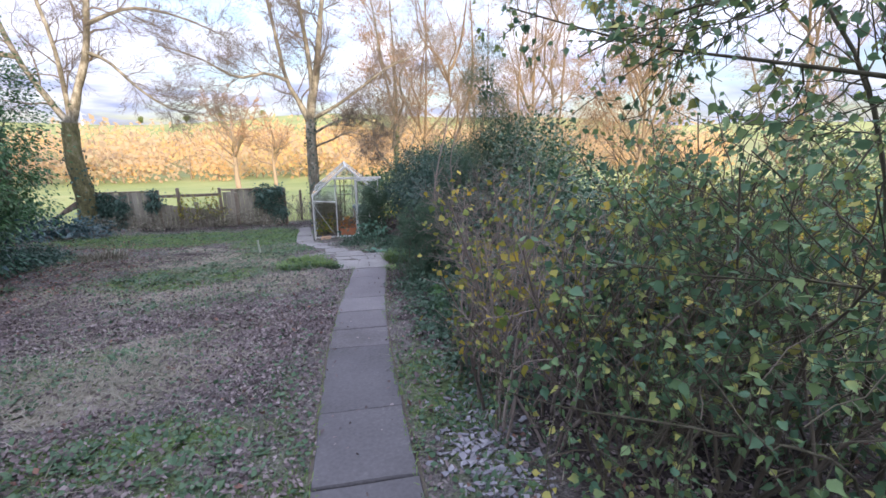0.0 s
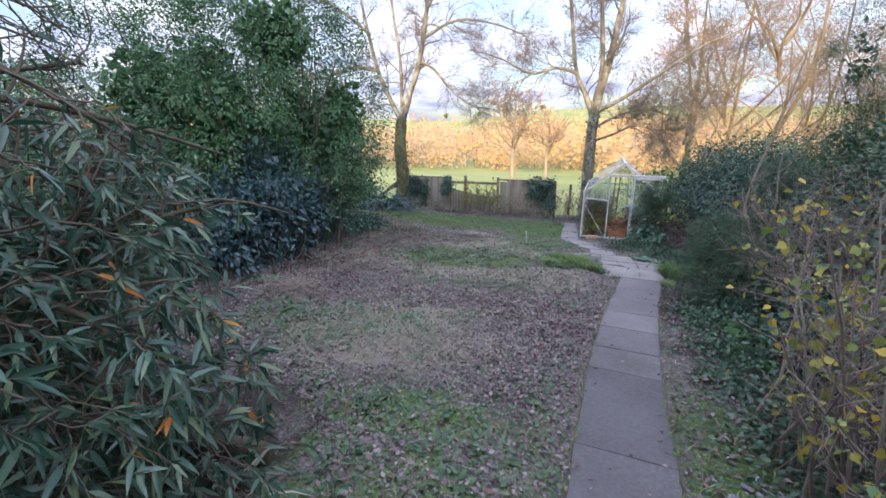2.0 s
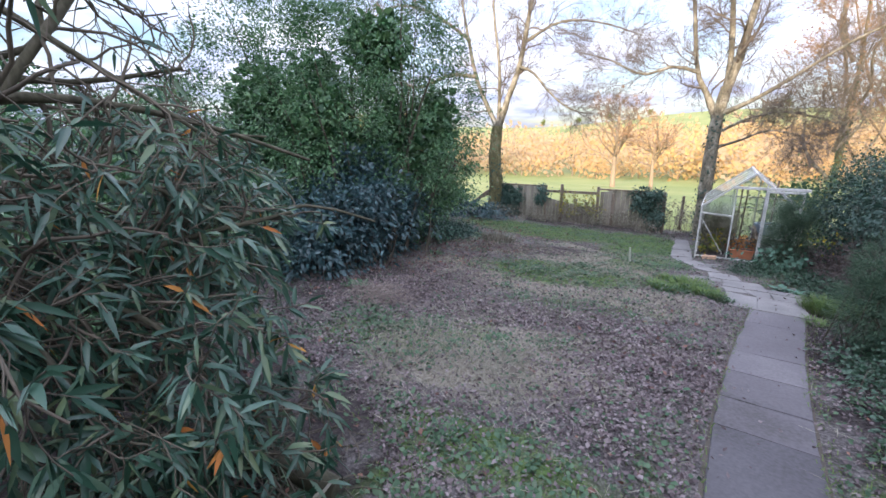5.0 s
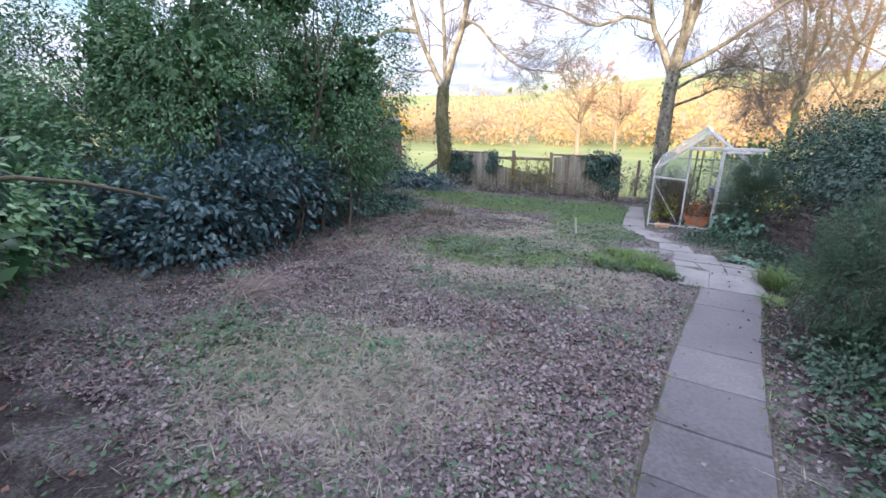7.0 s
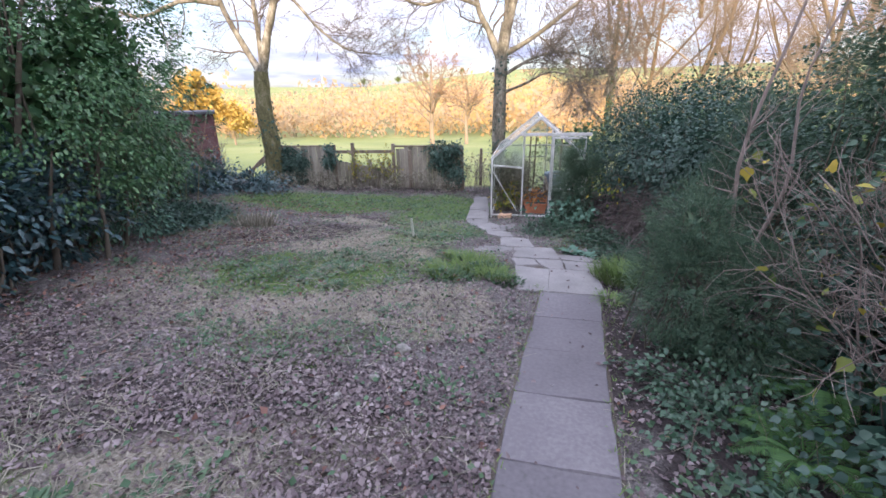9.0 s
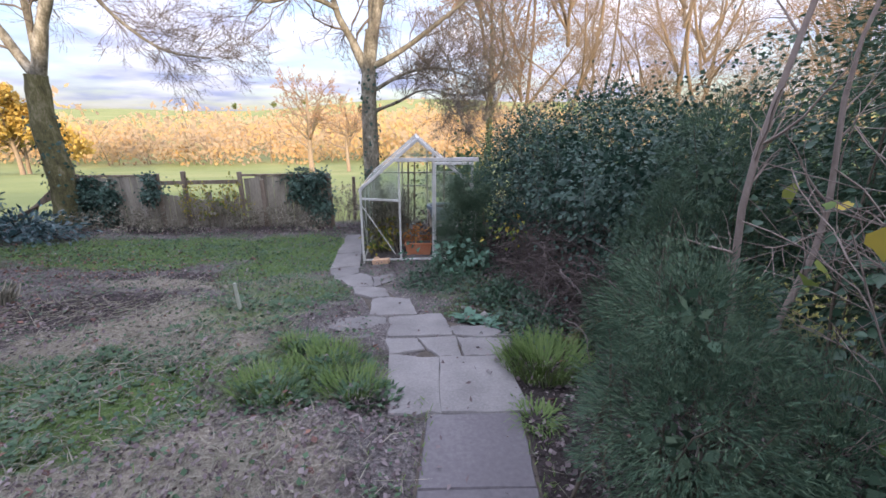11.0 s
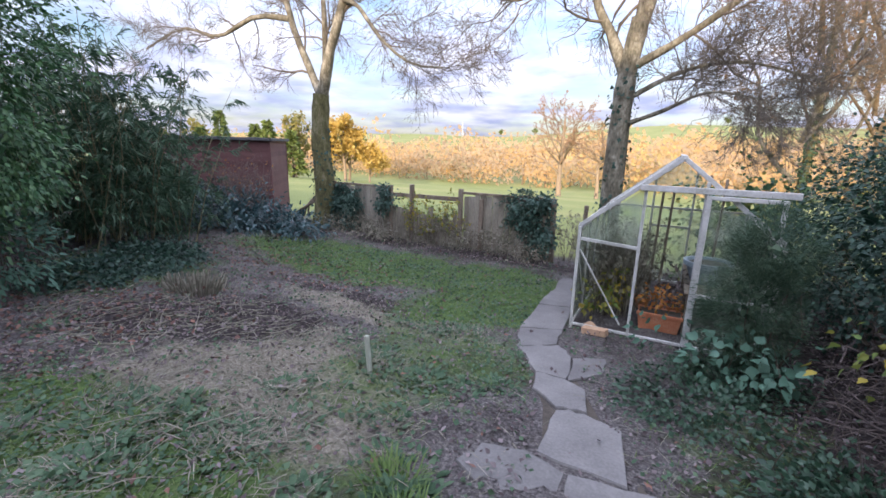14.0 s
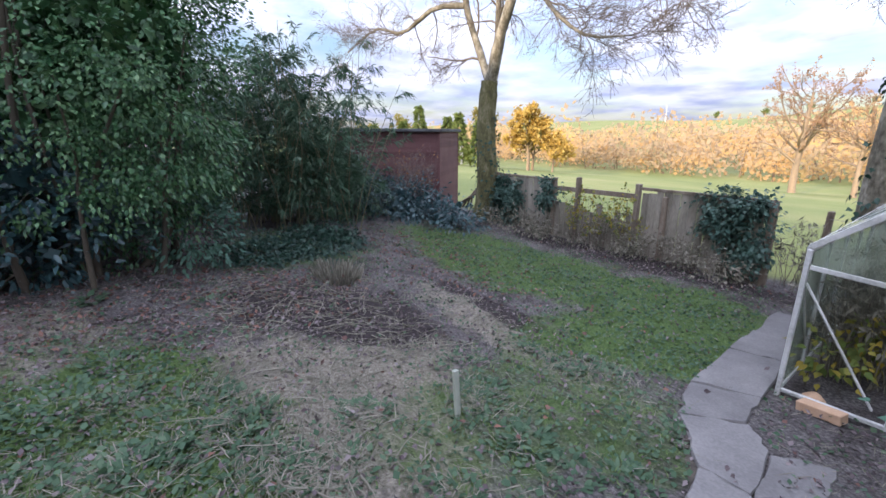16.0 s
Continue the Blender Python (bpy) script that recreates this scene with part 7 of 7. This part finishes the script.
def pot(x, y, z, r, h, material, label, name="flower_pot"):
    root = thing(name, (x, y, z), label, "plant pot")
    part("body", lathe([(r * 0.68, 0), (r * 0.98, h * 0.78), (r * 1.10, h * 0.78), (r * 1.12, h), (r * 0.98, h), (r * 0.92, h * 0.86)], (x, y, z), 22), material, root, smooth=False)
    part("soil", lathe([(r * 0.9, h * 0.80), (r * 0.9, h * 0.88)], (x, y, z), 16), M_BED, root)
    return root


pot(0.30, 13.0, gz(0.3, 13.0) - 0.01, 0.12, 0.2, M_TERRA, "terracotta pot on the greenhouse floor")
pot(-0.05, 13.3, gz(-0.05, 13.3) - 0.01, 0.10, 0.17, M_TERRA, "terracotta pot on the greenhouse floor")
pot(0.62, 13.1, gz(0.62, 13.1) + 0.5, 0.24, 0.26, M_BUCKET, "grey-blue plastic tub on the greenhouse staging", "tub")


def staging():
    root = thing("greenhouse_staging", (0.7, 13.3, gz(0.7, 13.3)), "weathered timber staging bench inside the greenhouse", "bench")
    z = gz(0.7, 13.3)
    for i in range(5):
        bar("slat", (0.44 + 0.13 * i, 12.5, z + 0.48), (0.44 + 0.13 * i, 14.3, z + 0.48), 0.1, 0.022, M_POST, root)
    for x in (0.44, 0.98):
        for y in (12.55, 13.4, 14.25):
            bar("leg", (x, y, z - 0.02), (x, y, z + 0.47), 0.045, 0.045, M_POST, root)
    for x, y, top in ((0.0, 13.35, 0.35), (0.12, 13.5, 0.42), (0.55, 14.3, 0.55), (0.75, 14.35, 0.5)):
        bar("upright", (x, y, z - 0.02), (x + 0.03, y, top), 0.09, 0.03, M_POST, root)


staging()
bar_brick = bmesh.new()
beam(bar_brick, (-0.56, 11.93, gz(-0.5, 11.93) + 0.04), (-0.30, 11.86, gz(-0.3, 11.86) + 0.04), 0.1, 0.075, 0.006)
tagged(part("brick", bar_brick, M_BRICK, None), "loose buff brick by the greenhouse corner", "brick")
rock("stone", -0.52, 12.16, 0.07, M_BRICK, "pale broken stone inside the greenhouse corner")
stemmy_shrub("dried_plant", (-0.35, 13.2), (0.25, 0.5), 1.2, 170, "dry straw-coloured tomato and grass stems in the greenhouse", M_STRAW, 2, 0.09, 0.022, shape="diamond", wood=M_STRAW, levels=(3, 2), reach=(0.25, 0.12), keep_leaf=0.8, r=0.006, wander=0.06)
clump_bush("yellow_leaved_plant", (-0.5, 12.4), [(-0.5, 12.4, -0.85, 0.14, 0.12, 0.22), (-0.35, 12.7, -0.7, 0.12, 0.1, 0.2)], "plant with yellowing leaves inside the greenhouse glass", M_YELLOW, 20, 9, 0.07, 0.06, shape="lobed", spreadr=0.07, stem_r=0.004)
clump_bush("potted_plant", (0.2, 12.55), [(0.2, 12.55, -0.78, 0.18, 0.1, 0.14)], "russet dying plant in the terracotta trough", M_RUST, 14, 10, 0.06, 0.03, spreadr=0.06, stem_r=0.003, floor=0.2)
clump_bush("potted_plant", (0.3, 13.0), [(0.3, 13.0, -0.7, 0.15, 0.15, 0.2)], "withered brown plant in a greenhouse pot", M_LITTER, 14, 12, 0.07, 0.03, spreadr=0.07, stem_r=0.004, floor=0.2)


# ---- beyond the garden ----
def wire_fence():
    y = 16.3
    root = thing("wire_fence", (1.5, y, gz(1.5, y)), "post and wire stock fence at the edge of the pasture", "fence")
    for x in (-1.4, 1.2, 3.8, 6.4):
        bar("fence_post", (x, y, gz(x, y) - 0.2), (x + 0.02, y, gz(x, y) + 1.1), 0.08, 0.08, M_POST, root, bevel=0.012)
    for h in (0.3, 0.65, 1.0):
        g = Geo()
        xs = np.linspace(-1.4, 6.4, 25)
        g.tubes(np.stack([xs, np.full(25, y - 0.045), ground_z(xs, np.full(25, y)) + h + 0.01 * np.sin(xs * 5)], -1)[None], np.full((1, 25), 0.003), 4)
        gpart("wire", g, M_WIRE, root)


wire_fence()


def wind_turbine():
    x, y = -190.0, 400.0
    z = gz(x, y) - 0.5
    root = thing("wind_turbine", (x, y, z), "small white wind turbine on the far hilltop", "wind turbine")
    part("tower", lathe([(0.45, 0), (0.22, 10)], (x, y, z), 10), M_WHITE, root)
    for k in range(3):
        a = radians(90 + 120 * k)
        bar("blade", (x, y - 0.6, z + 10), (x + 4.2 * math.cos(a), y - 0.6, z + 10 + 4.2 * math.sin(a)), 0.35, 0.1, M_WHITE, root, bevel=0.02)


wind_turbine()


def hill_trees():
    for x, y, h in ((-92, 405, 7), (-120, 410, 6), (-150, 400, 7), (-60, 408, 6), (30, 405, 7)):
        leafy_far_tree("hilltop_tree", (x, y), h, 3.2, M_FARGREEN, "far dark tree on the hilltop pasture", n=500, size=0.8)


hill_trees()


def far_house():
    x, y = -92.0, 78.0
    z = gz(x, y)
    root = thing("farmhouse", (x, y, z), "far white farmhouse with a grey roof among trees", "house")
    bm = bmesh.new()
    bmesh.ops.create_cube(bm, size=1.0, matrix=Matrix.Translation((x, y, z + 2.5)) @ Matrix.Diagonal((10, 7, 5.4, 1)))
    part("wall", bm, M_WALL, root)
    bm = bmesh.new()
    v = [bm.verts.new((x + a, y + b, z + c)) for a, b, c in ((-5.4, -3.9, 5.1), (5.4, -3.9, 5.1), (5.4, 3.9, 5.1), (-5.4, 3.9, 5.1), (-5.4, 0, 8.4), (5.4, 0, 8.4))]
    for f in ((0, 1, 5, 4), (2, 3, 4, 5), (0, 4, 3), (1, 2, 5), (3, 2, 1, 0)):
        bm.faces.new([v[i] for i in f])
    roof = part("roof", bm, M_FELT, root)
    bar("chimney", (x + 4.2, y, z + 7.5), (x + 4.2, y, z + 9.6), 0.9, 0.9, M_BRICK, roof)
    for wx in (-3, 0, 3):
        for wz in (1.4, 3.9):
            bar("window", (x + wx, y - 3.53, z + wz - 0.6), (x + wx, y - 3.53, z + wz + 0.6), 0.9, 0.06, M_FELT, root)


far_house()


def ground_cover():
    """Grass, weeds, dead grass and fallen leaves over the garden."""
    n = 720000
    X, Y = rng.uniform(-8.0, 3.0, n), 0.2 + 15.4 * rng.uniform(0, 1, n) ** 1.35
    on = (np.abs(X - path_x(Y)) < 0.31) & (Y < 7.7)
    bend = (np.abs(X - np.interp(Y, (7.6, 8.4, 9.1, 9.4, 10.5, 11.5, 14.2), (0.35, 0.36, 0.2, -0.12, -0.5, -0.95, -1.13))) < np.interp(Y, (7.6, 8.6, 9.1, 9.4, 10.3, 14.2), (0.42, 0.5, 0.55, 0.26, 0.22, 0.22))) & (Y > 7.6) & (Y < 14.3)
    gh = (X > -0.75) & (X < 1.15) & (Y > 12.0) & (Y < 14.6)
    g, s, d = cover(X, Y)
    ok = ~(on | bend | gh)
    near = 1.0 / (1 + 0.10 * Y)
    pick = rng.random(n)

    def put(name, mask, material, label, maker, category):
        geo = Geo()
        x, y = X[mask], Y[mask]
        maker(geo, np.stack([x, y, np.maximum(ground_z(x, y), np.where((on | bend)[mask], profile(y) + 0.03, -99)) + 0.002], -1))
        tagged(link(name, geo, material), label, category, kind="stuff")

    def blades(lo, hi, w):
        def make(geo, P):
            m = len(P)
            a = rng.uniform(0, 2 * np.pi, m)
            D = np.stack([np.cos(a) * 0.55, np.sin(a) * 0.55, rng.uniform(0.5, 1.2, m)], -1)
            geo.leaves(P - np.array([0, 0, 0.01]), D, np.stack([np.cos(a), np.sin(a), np.zeros(m)], -1) + rng.normal(0, 0.3, (m, 3)), rng.uniform(lo, hi, m), w * rng.uniform(0.7, 1.3, m), "blade", 0.0, droop=0.35)
        return make

    def flat(lo, hi, ratio, tilt, shape="diamond", lift=0.012, fold=0.35):
        def make(geo, P):
            m = len(P)
            a = rng.uniform(0, 2 * np.pi, m)
            D = np.stack([np.cos(a), np.sin(a), rng.normal(0, tilt, m)], -1)
            L = rng.uniform(lo, hi, m)
            geo.leaves(P + np.array([0, 0, 1.0]) * rng.uniform(0.003, lift, m)[:, None], D, rng.normal(0, tilt, (m, 3)) + np.array([0, 0, 1.0]), L, L * ratio * rng.uniform(0.7, 1.3, m), shape, fold)
        return make

    u1 = rng.random(n)
    px = np.abs(X - path_x(Y))
    edge = (px > 0.27) & (px < 0.42) & (Y < 7.8) & (lumps(X * 2, Y * 2.7) > -0.35)
    patch = 0.5 + 0.5 * lumps(X * 1.7 + 5, Y * 1.7)
    put("lawn_grass", (ok | edge) & (pick < 0.36) & (u1 < 0.95 * g ** 1.2 + 0.03 + 0.5 * edge), M_GRASS, "short green grass in patches", blades(0.03, 0.085, 0.006), "grass")
    put("weeds", ok & (pick > 0.36) & (pick < 0.64) & (u1 < (0.17 + 0.75 * g) * (0.1 + 1.1 * patch) * (1 - 0.7 * np.minimum(s, 1))), M_WEED, "low green weeds with small rounded leaves", flat(0.02, 0.05, 0.75, 0.45, lift=0.05, fold=0.2), "weeds")
    put("dead_grass", ok & (pick > 0.64) & (pick < 0.82) & (u1 < (0.20 + 0.8 * d) * (1 - 0.7 * s) * (1 - 0.6 * np.minimum(g, 1)) * (0.4 + 0.8 * patch)), M_STRAW, "flattened straw-coloured dead grass", flat(0.07, 0.20, 0.03, 0.16, lift=0.03), "dead grass")
    red = 0.04 + 0.5 * np.maximum(blob(X, Y, -4.9, 8.3, 1.2, 2.2), 0.15 * blob(X, Y, -0.8, 5.2, 0.7, 0.9)) + 0.4 * blob(X, Y, -5.6, 12.0, 2.0, 1.0)
    put("brown_leaves", ok & (pick > 0.80) & (pick < 0.90) & (u1 < red), M_BROWNLEAF, "red-brown fallen leaves in drifts", flat(0.03, 0.07, 0.6, 0.5, lift=0.02), "leaf litter")
    put("fallen_leaves", (ok & (pick > 0.82) | (on | bend) & (pick > 0.991)) & (u1 < (0.50 + 0.5 * s + 0.45 * blob(X, Y, -0.9, 5.0, 0.9, 1.2, 10)) * (1 - 0.6 * np.minimum(g, 1)) * (0.5 + 0.7 * patch) * np.where(np.hypot(X + 3.2, Y - 1.0) < 1.9, 0.07, 1)), M_LITTER, "scattered curled brown fallen leaves", flat(0.018, 0.052, 0.6, 0.6, lift=0.03), "leaf litter")

    # the open ground beside the path lies under a close carpet of small leaves
    n = 150000
    X, Y = rng.uniform(-4.6, 0.5, n), 1.8 + 8.6 * rng.uniform(0, 1, n) ** 1.2
    on = np.zeros(n, dtype=bool)
    bend = on
    g, s, d = cover(X, Y)
    patch = 0.5 + 0.5 * lumps(X * 1.3 + 2, Y * 1.3 + 4)
    here = (X < path_x(Y) - 0.33) & (Y < 8.4 - 0.6 * (X > -1.2)) & (np.hypot(X + 3.2, Y - 1.0) > 1.9)
    share = (0.12 + 0.55 * patch ** 1.3 + 0.35 * s + 0.5 * blob(X, Y, -0.9, 5.0, 0.9, 1.3, 10)) * (1 - 0.75 * np.minimum(g, 1)) * (1 - 0.5 * d)
    put("leaf_carpet", here & (rng.random(n) < share), M_LITTER, "close carpet of small grey-brown fallen leaves", flat(0.016, 0.046, 0.62, 0.55, lift=0.02), "leaf litter")


ground_cover()
